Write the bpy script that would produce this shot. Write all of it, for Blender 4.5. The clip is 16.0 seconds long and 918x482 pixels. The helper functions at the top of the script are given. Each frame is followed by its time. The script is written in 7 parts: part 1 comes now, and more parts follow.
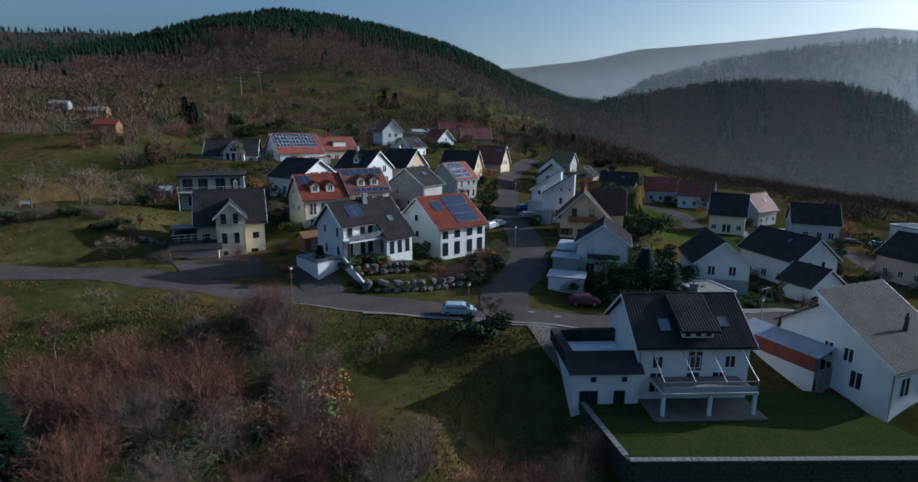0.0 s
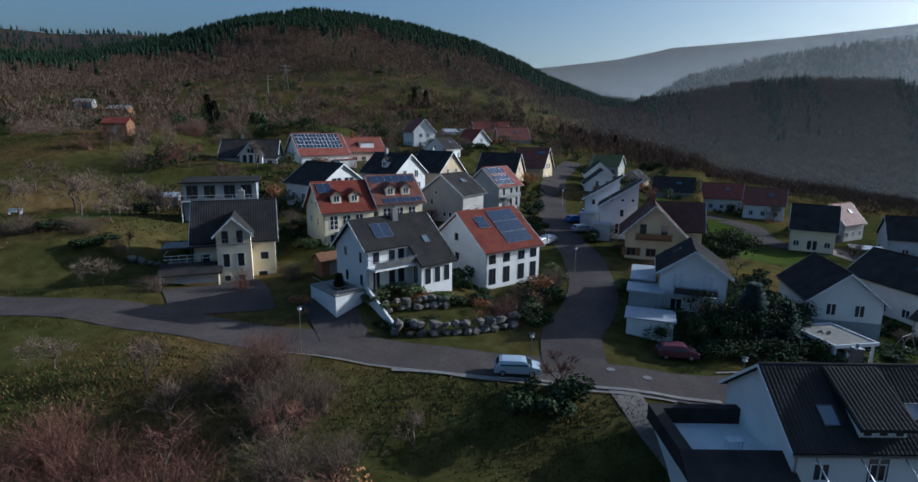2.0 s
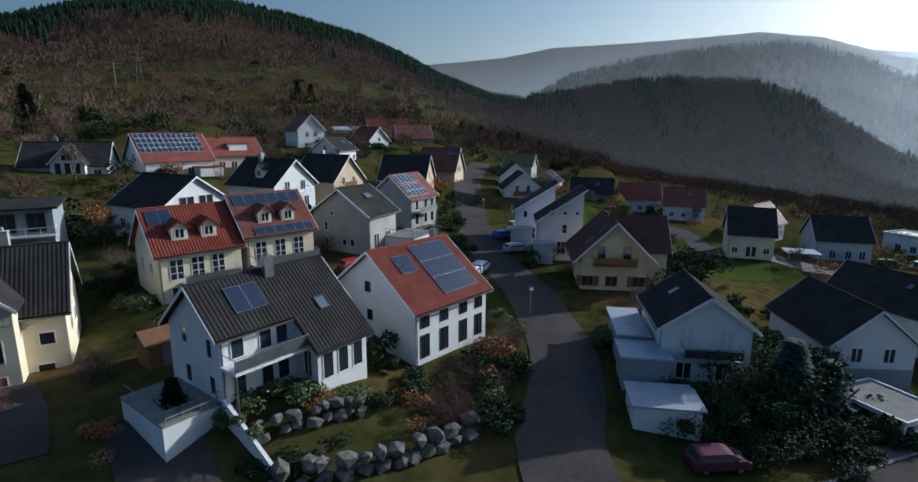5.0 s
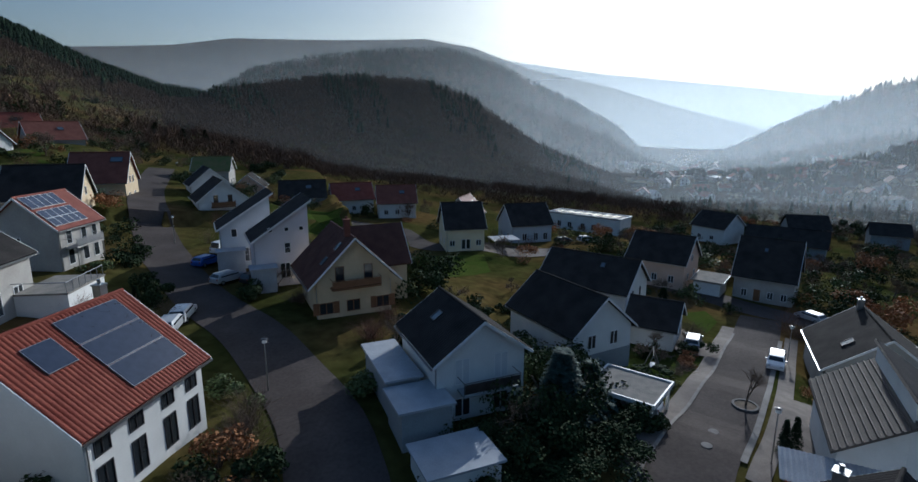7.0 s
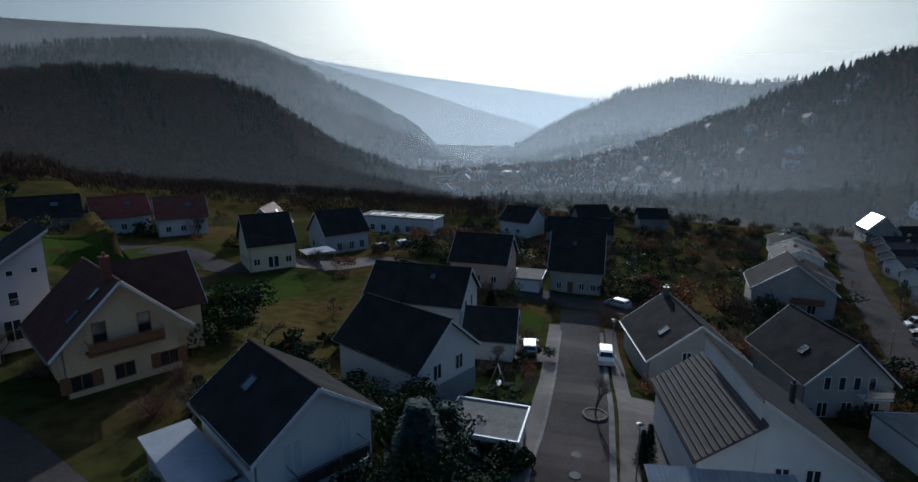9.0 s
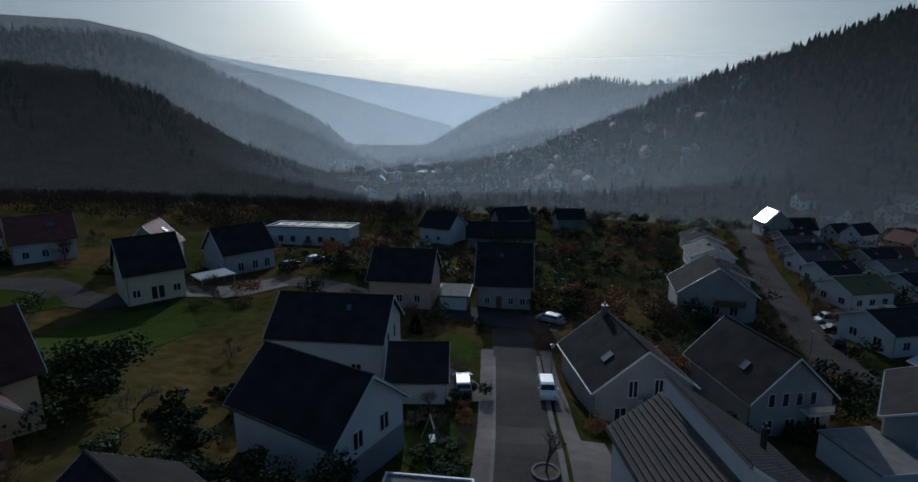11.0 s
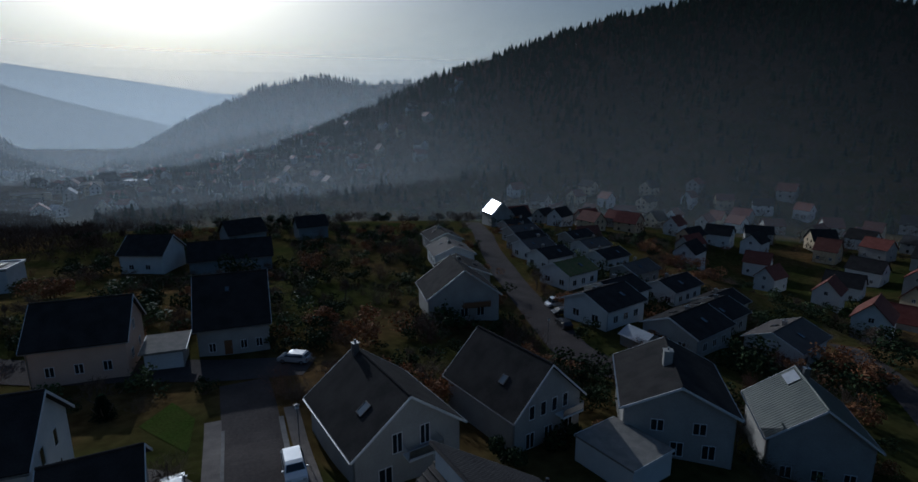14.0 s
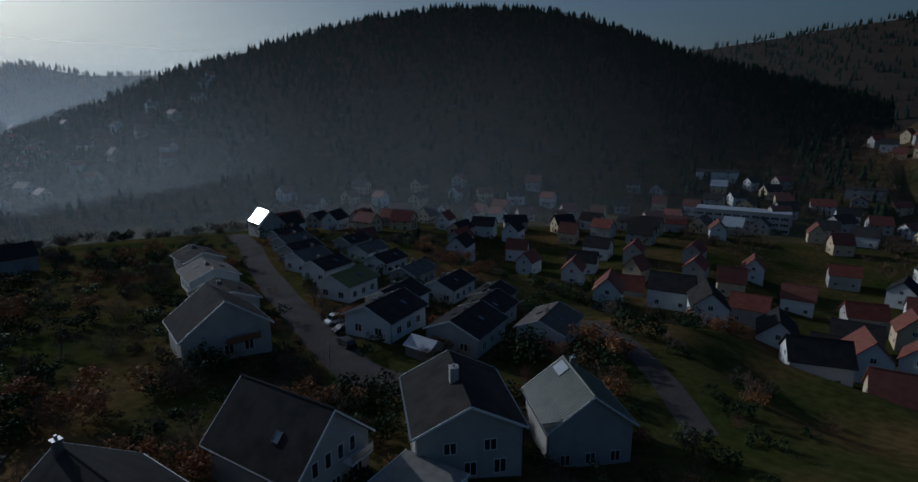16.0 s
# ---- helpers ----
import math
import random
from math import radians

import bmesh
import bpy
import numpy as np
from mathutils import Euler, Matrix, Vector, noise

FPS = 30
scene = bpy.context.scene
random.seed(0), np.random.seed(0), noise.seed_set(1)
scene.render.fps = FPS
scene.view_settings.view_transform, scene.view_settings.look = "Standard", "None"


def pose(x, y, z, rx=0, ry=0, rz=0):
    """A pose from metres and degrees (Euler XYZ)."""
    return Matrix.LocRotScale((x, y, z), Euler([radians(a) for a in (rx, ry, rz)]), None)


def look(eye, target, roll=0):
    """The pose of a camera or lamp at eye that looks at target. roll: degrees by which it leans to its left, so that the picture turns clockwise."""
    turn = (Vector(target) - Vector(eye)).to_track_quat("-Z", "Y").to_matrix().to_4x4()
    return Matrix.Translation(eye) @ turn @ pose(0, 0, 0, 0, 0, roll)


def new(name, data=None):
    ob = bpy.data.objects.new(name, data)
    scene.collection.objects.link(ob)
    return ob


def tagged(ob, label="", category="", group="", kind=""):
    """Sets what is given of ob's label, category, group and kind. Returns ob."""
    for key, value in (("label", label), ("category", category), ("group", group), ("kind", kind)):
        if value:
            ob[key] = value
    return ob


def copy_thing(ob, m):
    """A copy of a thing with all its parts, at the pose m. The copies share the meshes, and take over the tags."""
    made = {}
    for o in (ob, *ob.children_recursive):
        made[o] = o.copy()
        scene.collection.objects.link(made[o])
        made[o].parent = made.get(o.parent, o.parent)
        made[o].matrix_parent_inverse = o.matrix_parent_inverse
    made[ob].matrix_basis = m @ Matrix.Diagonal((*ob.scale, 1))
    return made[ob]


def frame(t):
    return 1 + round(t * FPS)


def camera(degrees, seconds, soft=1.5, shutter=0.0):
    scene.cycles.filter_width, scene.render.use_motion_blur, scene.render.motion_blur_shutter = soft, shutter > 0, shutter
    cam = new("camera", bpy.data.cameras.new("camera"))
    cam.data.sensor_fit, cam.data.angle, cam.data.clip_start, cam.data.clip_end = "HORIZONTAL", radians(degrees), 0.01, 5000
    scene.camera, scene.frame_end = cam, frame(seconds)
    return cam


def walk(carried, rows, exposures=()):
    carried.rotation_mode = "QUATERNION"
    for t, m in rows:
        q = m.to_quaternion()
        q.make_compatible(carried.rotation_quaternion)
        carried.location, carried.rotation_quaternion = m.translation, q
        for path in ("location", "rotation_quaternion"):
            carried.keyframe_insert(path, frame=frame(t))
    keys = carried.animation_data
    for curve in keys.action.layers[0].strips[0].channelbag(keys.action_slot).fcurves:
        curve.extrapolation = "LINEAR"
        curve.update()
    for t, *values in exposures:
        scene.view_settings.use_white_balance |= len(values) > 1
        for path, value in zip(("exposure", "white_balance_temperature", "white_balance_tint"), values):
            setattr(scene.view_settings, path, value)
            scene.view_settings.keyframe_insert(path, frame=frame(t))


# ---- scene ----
# camera flight: seconds, place, Euler turn
cam = camera(81.78, 16.0)
ROWS = [
    (0.0, -0.85, 0.52, 22.25, 78.34, -0.37, -1.03),
    (0.5, -1.55, 4.67, 22.21, 78.34, -0.38, 0.33),
    (1.0, -2.26, 8.59, 22.28, 78.33, -0.45, 1.04),
    (1.5, -2.98, 12.55, 22.25, 78.35, -0.49, 1.60),
    (2.0, -3.60, 16.17, 22.27, 78.32, -0.50, 1.93),
    (2.5, -4.33, 20.16, 22.24, 78.27, -0.49, 1.87),
    (3.0, -5.03, 24.12, 22.19, 78.23, -0.51, 1.67),
    (5.5, -5.86, 41.98, 22.72, 77.95, -0.25, -16.88),
    (6.0, -5.65, 44.95, 22.95, 77.82, -0.27, -25.86),
    (6.5, -4.87, 47.68, 22.97, 77.78, -0.20, -34.23),
    (7.0, -3.93, 50.03, 22.94, 77.81, -0.16, -41.40),
    (7.5, -2.83, 52.05, 23.00, 77.80, -0.12, -47.06),
    (8.0, -1.59, 53.83, 23.05, 77.75, -0.06, -52.08),
    (8.5, -0.19, 55.36, 23.18, 77.71, -0.11, -57.42),
    (9.0, 1.34, 56.72, 23.27, 77.70, -0.10, -62.35),
    (9.5, 2.88, 57.89, 23.52, 77.65, -0.10, -66.20),
    (12.0, 12.90, 61.60, 24.53, 77.56, 0.30, -75.79),
    (12.5, 14.69, 61.65, 24.63, 77.54, 0.29, -79.89),
    (13.0, 16.37, 61.45, 24.76, 77.47, 0.33, -85.47),
    (13.5, 18.19, 61.13, 24.81, 77.38, 0.29, -92.41),
    (14.0, 19.88, 60.61, 24.92, 77.32, 0.29, -98.96),
    (14.5, 21.43, 60.01, 25.13, 77.25, 0.26, -104.63),
    (15.0, 22.94, 59.23, 25.41, 77.12, 0.22, -110.55),
    (15.5, 24.41, 58.30, 25.65, 77.10, 0.28, -116.42),
    (16.0, 25.91, 57.33, 25.94, 77.01, 0.18, -123.01),
]
EXPOSURE = [(0.0, 0.15, 5000, 8), (3.0, 0.15, 5000, 8), (6.0, 0.0, 5150, 8), (9.5, -0.8, 5000, 8), (13.0, -1.5, 4850, 9), (16.0, -1.55, 4900, 8)]
walk(cam, [(t, pose(x, y, z, rx, ry, rz)) for t, x, y, z, rx, ry, rz in ROWS], EXPOSURE)

# low winter sun beyond the valley and a clear sky
SUN_AZ, SUN_EL = radians(71), radians(20)
to_sun = Vector((math.sin(SUN_AZ) * math.cos(SUN_EL), math.cos(SUN_AZ) * math.cos(SUN_EL), math.sin(SUN_EL)))
world = bpy.data.worlds.new("sky")
scene.world = world
world.use_nodes = True
wn = world.node_tree.nodes
sky = wn.new("ShaderNodeTexSky")
sky.sky_type, sky.sun_disc = "NISHITA", False
sky.sun_elevation, sky.sun_rotation = SUN_EL, SUN_AZ
sky.air_density, sky.dust_density, sky.ozone_density = 1.4, 4.4, 3.6
wn["Background"].inputs["Strength"].default_value = 0.1
world.node_tree.links.new(sky.outputs[0], wn["Background"].inputs["Color"])
sun_data = bpy.data.lights.new("sun", "SUN")
sun_data.energy, sun_data.angle, sun_data.color = 4.1, radians(0.6), (1.0, 0.9, 0.76)
sun = new("sun", sun_data)
sun.matrix_world = look((0, 0, 0), -to_sun)


# ---------------------------------------------------------------- materials
def mat(name, a, b=None, scale=1.0, rough=0.8, metal=0.0, bump=0.0, bump_scale=20.0, stretch=(1, 1, 1), c=None, fine=0.35, coat=0.0, spec=None):
    """A surface of two or three colours mixed by noise at a broad and a fine scale, with relief."""
    m = bpy.data.materials.new(name)
    m.use_nodes = True
    nt = m.node_tree
    bsdf = nt.nodes["Principled BSDF"]
    bsdf.inputs["Roughness"].default_value, bsdf.inputs["Metallic"].default_value = rough, metal
    bsdf.inputs["Coat Weight"].default_value = coat
    bsdf.inputs["Specular IOR Level"].default_value = spec if spec is not None else (0.15 if rough >= 0.6 else 0.5)
    co = nt.nodes.new("ShaderNodeTexCoord")
    mp = nt.nodes.new("ShaderNodeMapping")
    mp.inputs["Scale"].default_value = stretch
    nt.links.new(co.outputs["Object"], mp.inputs["Vector"])
    b = b or tuple(v * 0.8 for v in a)
    broad = nt.nodes.new("ShaderNodeTexNoise")
    broad.inputs["Scale"].default_value, broad.inputs["Detail"].default_value = scale, 6.0
    nt.links.new(mp.outputs[0], broad.inputs["Vector"])
    ramp = nt.nodes.new("ShaderNodeValToRGB")
    ramp.color_ramp.elements[0].position, ramp.color_ramp.elements[1].position = 0.32, 0.68
    ramp.color_ramp.elements[0].color, ramp.color_ramp.elements[1].color = (*a, 1), (*b, 1)
    if c:
        e = ramp.color_ramp.elements.new(0.5)
        e.color = (*c, 1)
    nt.links.new(broad.outputs["Fac"], ramp.inputs[0])
    small = nt.nodes.new("ShaderNodeTexNoise")
    small.inputs["Scale"].default_value, small.inputs["Detail"].default_value = scale * 14, 4.0
    nt.links.new(mp.outputs[0], small.inputs["Vector"])
    mix = nt.nodes.new("ShaderNodeMix")
    mix.data_type, mix.blend_type = "RGBA", "OVERLAY"
    mix.inputs["Factor"].default_value = fine
    nt.links.new(ramp.outputs[0], mix.inputs["A"])
    nt.links.new(small.outputs["Fac"], mix.inputs["B"])
    nt.links.new(mix.outputs["Result"], bsdf.inputs["Base Color"])
    if bump:
        tex = nt.nodes.new("ShaderNodeTexNoise")
        tex.inputs["Scale"].default_value, tex.inputs["Detail"].default_value = bump_scale, 5.0
        nt.links.new(mp.outputs[0], tex.inputs["Vector"])
        bp = nt.nodes.new("ShaderNodeBump")
        bp.inputs["Strength"].default_value, bp.inputs["Distance"].default_value = bump, 0.05
        nt.links.new(tex.outputs["Fac"], bp.inputs["Height"])
        nt.links.new(bp.outputs[0], bsdf.inputs["Normal"])
    return m


def varied(m, amount=0.35):
    """Lets each joined piece of a mesh differ a little in brightness."""
    nt = m.node_tree
    bsdf = nt.nodes["Principled BSDF"]
    link = bsdf.inputs["Base Color"].links[0]
    geo = nt.nodes.new("ShaderNodeNewGeometry")
    rng = nt.nodes.new("ShaderNodeMapRange")
    rng.inputs["To Min"].default_value, rng.inputs["To Max"].default_value = 1 - amount, 1 + amount
    nt.links.new(geo.outputs["Random Per Island"], rng.inputs["Value"])
    hsv = nt.nodes.new("ShaderNodeHueSaturation")
    nt.links.new(rng.outputs[0], hsv.inputs["Value"])
    nt.links.new(link.from_socket, hsv.inputs["Color"])
    nt.links.new(hsv.outputs[0], bsdf.inputs["Base Color"])
    return m


def glass_dark(name, tint):
    m = bpy.data.materials.new(name)
    m.use_nodes = True
    b = m.node_tree.nodes["Principled BSDF"]
    b.inputs["Base Color"].default_value = (*tint, 1)
    b.inputs["Roughness"].default_value = 0.08
    b.inputs["Specular IOR Level"].default_value = 0.7
    return m


WHITE = mat("white_render", (0.72, 0.72, 0.7), (0.63, 0.63, 0.61), 0.5, 0.9, bump=0.15, bump_scale=60, fine=0.12)
# off-white, darkened further in its colour for walls seen against the sun
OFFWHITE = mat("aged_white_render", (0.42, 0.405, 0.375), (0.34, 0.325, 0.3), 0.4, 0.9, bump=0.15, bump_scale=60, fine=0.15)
CREAM = mat("cream_render", (0.74, 0.66, 0.47), (0.68, 0.59, 0.41), 0.5, 0.9, bump=0.15, bump_scale=60, fine=0.12)
YELLOW = mat("yellow_render", (0.62, 0.5, 0.33), (0.5, 0.4, 0.26), 0.5, 0.9, bump=0.15, bump_scale=60, fine=0.12)
SALMON = mat("salmon_render", (0.62, 0.46, 0.36), (0.55, 0.4, 0.31), 0.5, 0.9, fine=0.12)
GREYWALL = mat("grey_render", (0.3, 0.32, 0.33), (0.25, 0.27, 0.28), 0.5, 0.9, fine=0.15)
BLUEGREY = mat("blue_grey_render", (0.5, 0.54, 0.58), (0.44, 0.47, 0.5), 0.5, 0.9, fine=0.12)
PINKISH = mat("pale_lilac_render", (0.64, 0.6, 0.62), (0.57, 0.54, 0.56), 0.5, 0.9, fine=0.12)
ANTHRACITE = mat("anthracite_tile", (0.03, 0.028, 0.027), (0.05, 0.046, 0.043), 0.6, 0.9, bump=0.4, bump_scale=9, spec=0.05)
GREYTILE = mat("weathered_grey_tile", (0.085, 0.073, 0.064), (0.115, 0.097, 0.083), 0.6, 0.85, bump=0.4, bump_scale=9, spec=0.3)
REDTILE = mat("red_clay_tile", (0.16, 0.035, 0.022), (0.21, 0.055, 0.035), 0.8, 0.7, bump=0.4, bump_scale=9)
BROWNTILE = mat("brown_clay_tile", (0.15, 0.055, 0.04), (0.21, 0.085, 0.06), 0.8, 0.7, bump=0.4, bump_scale=9)
DARKBROWN = mat("dark_brown_tile", (0.075, 0.036, 0.028), (0.11, 0.055, 0.042), 0.8, 0.75, bump=0.4, bump_scale=9)
DULLRED = mat("faded_red_tile", (0.17, 0.048, 0.034), (0.23, 0.078, 0.056), 0.8, 0.7, bump=0.4, bump_scale=9)
GREENROOF = mat("moss_roof", (0.11, 0.14, 0.05), (0.17, 0.15, 0.07), 0.7, 0.95, bump=0.6, bump_scale=12)
GRAVEL = mat("gravel_roof", (0.2, 0.19, 0.17), (0.28, 0.26, 0.23), 1.2, 0.95, bump=0.6, bump_scale=30)
WOOD = mat("brown_wood", (0.16, 0.08, 0.04), (0.23, 0.12, 0.06), 2.0, 0.7, stretch=(1, 1, 8))
GREYWOOD = mat("grey_weathered_wood", (0.2, 0.18, 0.16), (0.28, 0.26, 0.23), 2.0, 0.85, stretch=(8, 1, 1))
TRIM = mat("white_trim", (0.75, 0.75, 0.74), (0.66, 0.66, 0.65), 3.0, 0.5, fine=0.1)
METAL = mat("zinc", (0.42, 0.43, 0.44), (0.33, 0.34, 0.35), 1.5, 0.35, 0.9)
DARKMETAL = mat("dark_metal", (0.06, 0.06, 0.065), (0.09, 0.09, 0.095), 1.5, 0.4, 0.7)
LIGHTSHEET = mat("pale_sheet_roof", (0.4, 0.42, 0.45), (0.32, 0.34, 0.37), 0.8, 0.6, 0.0, fine=0.25, spec=0.2)
PV = mat("solar_cells", (0.02, 0.028, 0.05), (0.03, 0.04, 0.07), 2.0, 0.12, 0.0, coat=0.6, fine=0.1)
PANE = glass_dark("window_glass", (0.025, 0.03, 0.035))
BLIND = mat("roller_blind", (0.6, 0.61, 0.62), (0.54, 0.55, 0.56), 1.0, 0.6, fine=0.1)
ASPHALT = mat("asphalt", (0.066, 0.055, 0.049), (0.092, 0.078, 0.07), 0.25, 0.9, bump=0.3, bump_scale=40, c=(0.076, 0.064, 0.058), spec=0.05)
PAVING = mat("paving", (0.19, 0.165, 0.145), (0.14, 0.12, 0.105), 0.8, 0.9, bump=0.3, bump_scale=8)
KERB = mat("kerb_stone", (0.22, 0.21, 0.195), (0.16, 0.15, 0.14), 1.0, 0.9)
STONE = varied(mat("garden_stone", (0.15, 0.133, 0.115), (0.06, 0.054, 0.047), 1.2, 0.95, bump=0.8, bump_scale=6), 0.4)
BARK = mat("bark", (0.1, 0.075, 0.055), (0.15, 0.12, 0.09), 3.0, 0.95, bump=0.6, bump_scale=12)
REDTWIG = varied(mat("reddish_twigs", (0.135, 0.062, 0.046), (0.19, 0.098, 0.068), 0.5, 0.9), 0.4)
GREYTWIG = varied(mat("grey_brown_twigs", (0.125, 0.09, 0.066), (0.175, 0.13, 0.095), 0.5, 0.9), 0.4)
LEAFDARK = varied(mat("evergreen_leaves", (0.022, 0.038, 0.014), (0.042, 0.06, 0.022), 0.6, 0.9), 0.45)
NEEDLE = varied(mat("conifer_needles", (0.013, 0.024, 0.014), (0.022, 0.036, 0.02), 0.3, 1.0, spec=0.0), 0.25)
BROADWOOD = varied(mat("bare_beech_wood", (0.09, 0.061, 0.044), (0.128, 0.087, 0.062), 0.01, 0.95, spec=0.0), 0.25)
HEDGE = varied(mat("hedge_leaves", (0.07, 0.1, 0.035), (0.11, 0.13, 0.05), 0.6, 0.7), 0.4)
RUSSET = varied(mat("russet_leaves", (0.24, 0.1, 0.04), (0.32, 0.16, 0.07), 0.6, 0.85), 0.4)


def ground_material():
    """Meadow with worn, brown and mossy patches; brown leaf litter on the wooded hills farther out."""
    m = mat("meadow", (0.033, 0.043, 0.011), (0.112, 0.07, 0.029), 0.045, 0.95, bump=0.7, bump_scale=1.6, c=(0.062, 0.056, 0.018), fine=0.8, spec=0.0)
    nt = m.node_tree
    bsdf = nt.nodes["Principled BSDF"]
    link = bsdf.inputs["Base Color"].links[0]
    geo = nt.nodes.new("ShaderNodeNewGeometry")
    ln = nt.nodes.new("ShaderNodeVectorMath")
    ln.operation = "LENGTH"
    nt.links.new(geo.outputs["Position"], ln.inputs[0])
    rng = nt.nodes.new("ShaderNodeMapRange")
    rng.inputs["From Min"].default_value, rng.inputs["From Max"].default_value = 420, 640
    nt.links.new(ln.outputs["Value"], rng.inputs["Value"])
    mx = nt.nodes.new("ShaderNodeMix")
    mx.data_type = "RGBA"
    nt.links.new(rng.outputs[0], mx.inputs["Factor"])
    nt.links.new(link.from_socket, mx.inputs["A"])
    mx.inputs["B"].default_value = (0.055, 0.039, 0.025, 1)
    nt.links.new(mx.outputs["Result"], bsdf.inputs["Base Color"])
    return m


# ---------------------------------------------------------------- terrain
CX, CY = 8.0, 45.0
SPOTS = [(-110, 70, 9), (-80, 66, 6.5), (-47, 68, 4), (-37, 59, 2.9), (-20, 65, 1.8), (-9, 64, 1.1), (0, 62.5, 0.5), (9, 62, 0), (18, 61, -0.6),
         (-5, 45, -2.6), (-30, 40, -1.5), (-15, 22, -6), (6, 42, -6.5), (28, 35, -9), (45, 35, -9), (0, -10, -13), (-70, 20, -1), (-60, 90, 9),
         (6.5, 72, 1), (11, 86, 1.9), (13.5, 105, 2.7), (14, 135, 4.2), (20, 176, 6.2), (32, 215, 7.5), (-99, 156, 19.5), (-60, 200, 23), (-20, 210, 17),
         (33, 65, -1.0), (44, 67, -2.1), (58, 70.5, -3.6), (73, 74.5, -5), (88, 80, -6.4), (88, 98, -6), (80, 120, -4.4), (67, 135, -2.6)]
SPOTS2 = [(65, 152, -0.5), (110, 29, -12), (148, 27.5, -12.8), (200, 23, -14.5), (92, 29, -11.8), (68, -7, -14.2), (81, -15, -14.5), (120, -30, -22),
          (150, 155, -12), (180, 130, -14), (220, 60, -17), (60, -40, -22), (110, 170, -6), (60, 220, 6), (170, -60, -34), (230, -20, -28), (20, 10, -13),
          (120, -62, -29), (150, -100, -40), (90, -110, -42), (60, -75, -33), (200, -95, -42), (100, -170, -46), (40, -120, -42), (25, 44.5, -5.6), (36, 44.5, -5.8)]
PADS = []


def village(x, y):
    num, den = 0.0, 0.0
    for px, py, pz in SPOTS + SPOTS2 + PADS:
        w = 1.0 / ((x - px) ** 2 + (y - py) ** 2 + 14.0) ** 1.9
        num, den = num + w * pz, den + w
    return num / den


FLOOR_AZ = [-180, -120, -70, -30, 0, 12, 30, 50, 62, 90, 150, 175, 180]
FLOOR_Z = [-30, -8, 12, 28, 24, 8, -18, -34, -44, -46, -47, -46, -30]
# hills: name, foot distance, crest distance, woods' height, azimuths, crest elevation angles
HILLS = [
    ("west", 250, 1050, 9, [-75, -60, -38, -31, -24, -18, -12, -7.6, -1, 3, 7, 12, 17, 20, 23], [3, 5, 6.3, 8.3, 10.6, 11.8, 11.5, 10.8, 9.2, 7.6, 5.6, 3.8, 3.1, 0.5, -4]),
    ("northwest", 900, 1800, 6, [-75, -60, -38, -34, -31, -26, -20], [7, 8, 7.9, 8.4, 8.4, 8.1, 4]),
    ("spur", 330, 620, 7, [13, 16.4, 24.7, 30.4, 36.3, 41, 45.5, 48.6, 54.5, 60], [1.5, 3.5, 5.1, 5.4, 5.1, 3.6, 0.6, -1.5, -4, -7]),
    ("north", 680, 1250, 8, [14, 20.6, 26, 35.5, 40, 45.5, 50, 53.5, 57.5, 60, 64], [2, 5.7, 7, 8.1, 8, 6.3, 4.0, 2.3, 0, -2.5, -5]),
    ("far_north", 1500, 2500, 2, [-8, 6.4, 14, 19, 29, 37.7, 42.5, 47.8, 57, 63, 69.5, 75], [6, 6.5, 7.2, 8.1, 8.4, 8.7, 7.9, 6.0, 3.8, 1.9, 0.2, -2]),
    ("far_east", 2700, 3900, 0, [38, 46.3, 54.3, 62, 69.4, 75, 85, 100], [7.4, 6.6, 5.4, 4.5, 3.6, 2.8, 2.0, 2]),
    ("east", 750, 1500, 9, [64, 68.4, 72.5, 78.5, 84.5, 88.6, 94.5, 105], [-4, -1.6, 0.9, 3.7, 4.9, 4.2, 4.5, 4.5]),
    ("south", 390, 850, 10, [63, 69, 74, 79, 84, 88.8, 95, 101, 107.5, 112, 118, 121, 130, 134.5, 141, 146, 160], [-6, -3.9, -2.8, -1.6, 0.2, 2.1, 5.0, 6.9, 8.9, 10.2, 11.0, 11.5, 11, 10.2, 7.8, 6, 2]),
    ("southwest", 800, 1500, 9, [130, 138, 145.5, 151, 157.6, 162, 180], [4, 5.5, 6.8, 7.4, 8.1, 8.4, 8.4]),
    ("vineyard", 430, 640, 0, [148, 153, 156, 159, 163, 172, 180], [-10, -7.2, -5, -2, 1.4, 3, 3]),
    ("rear", 800, 1600, 0, [-180, -120, -70], [8, 6, 6]),
]


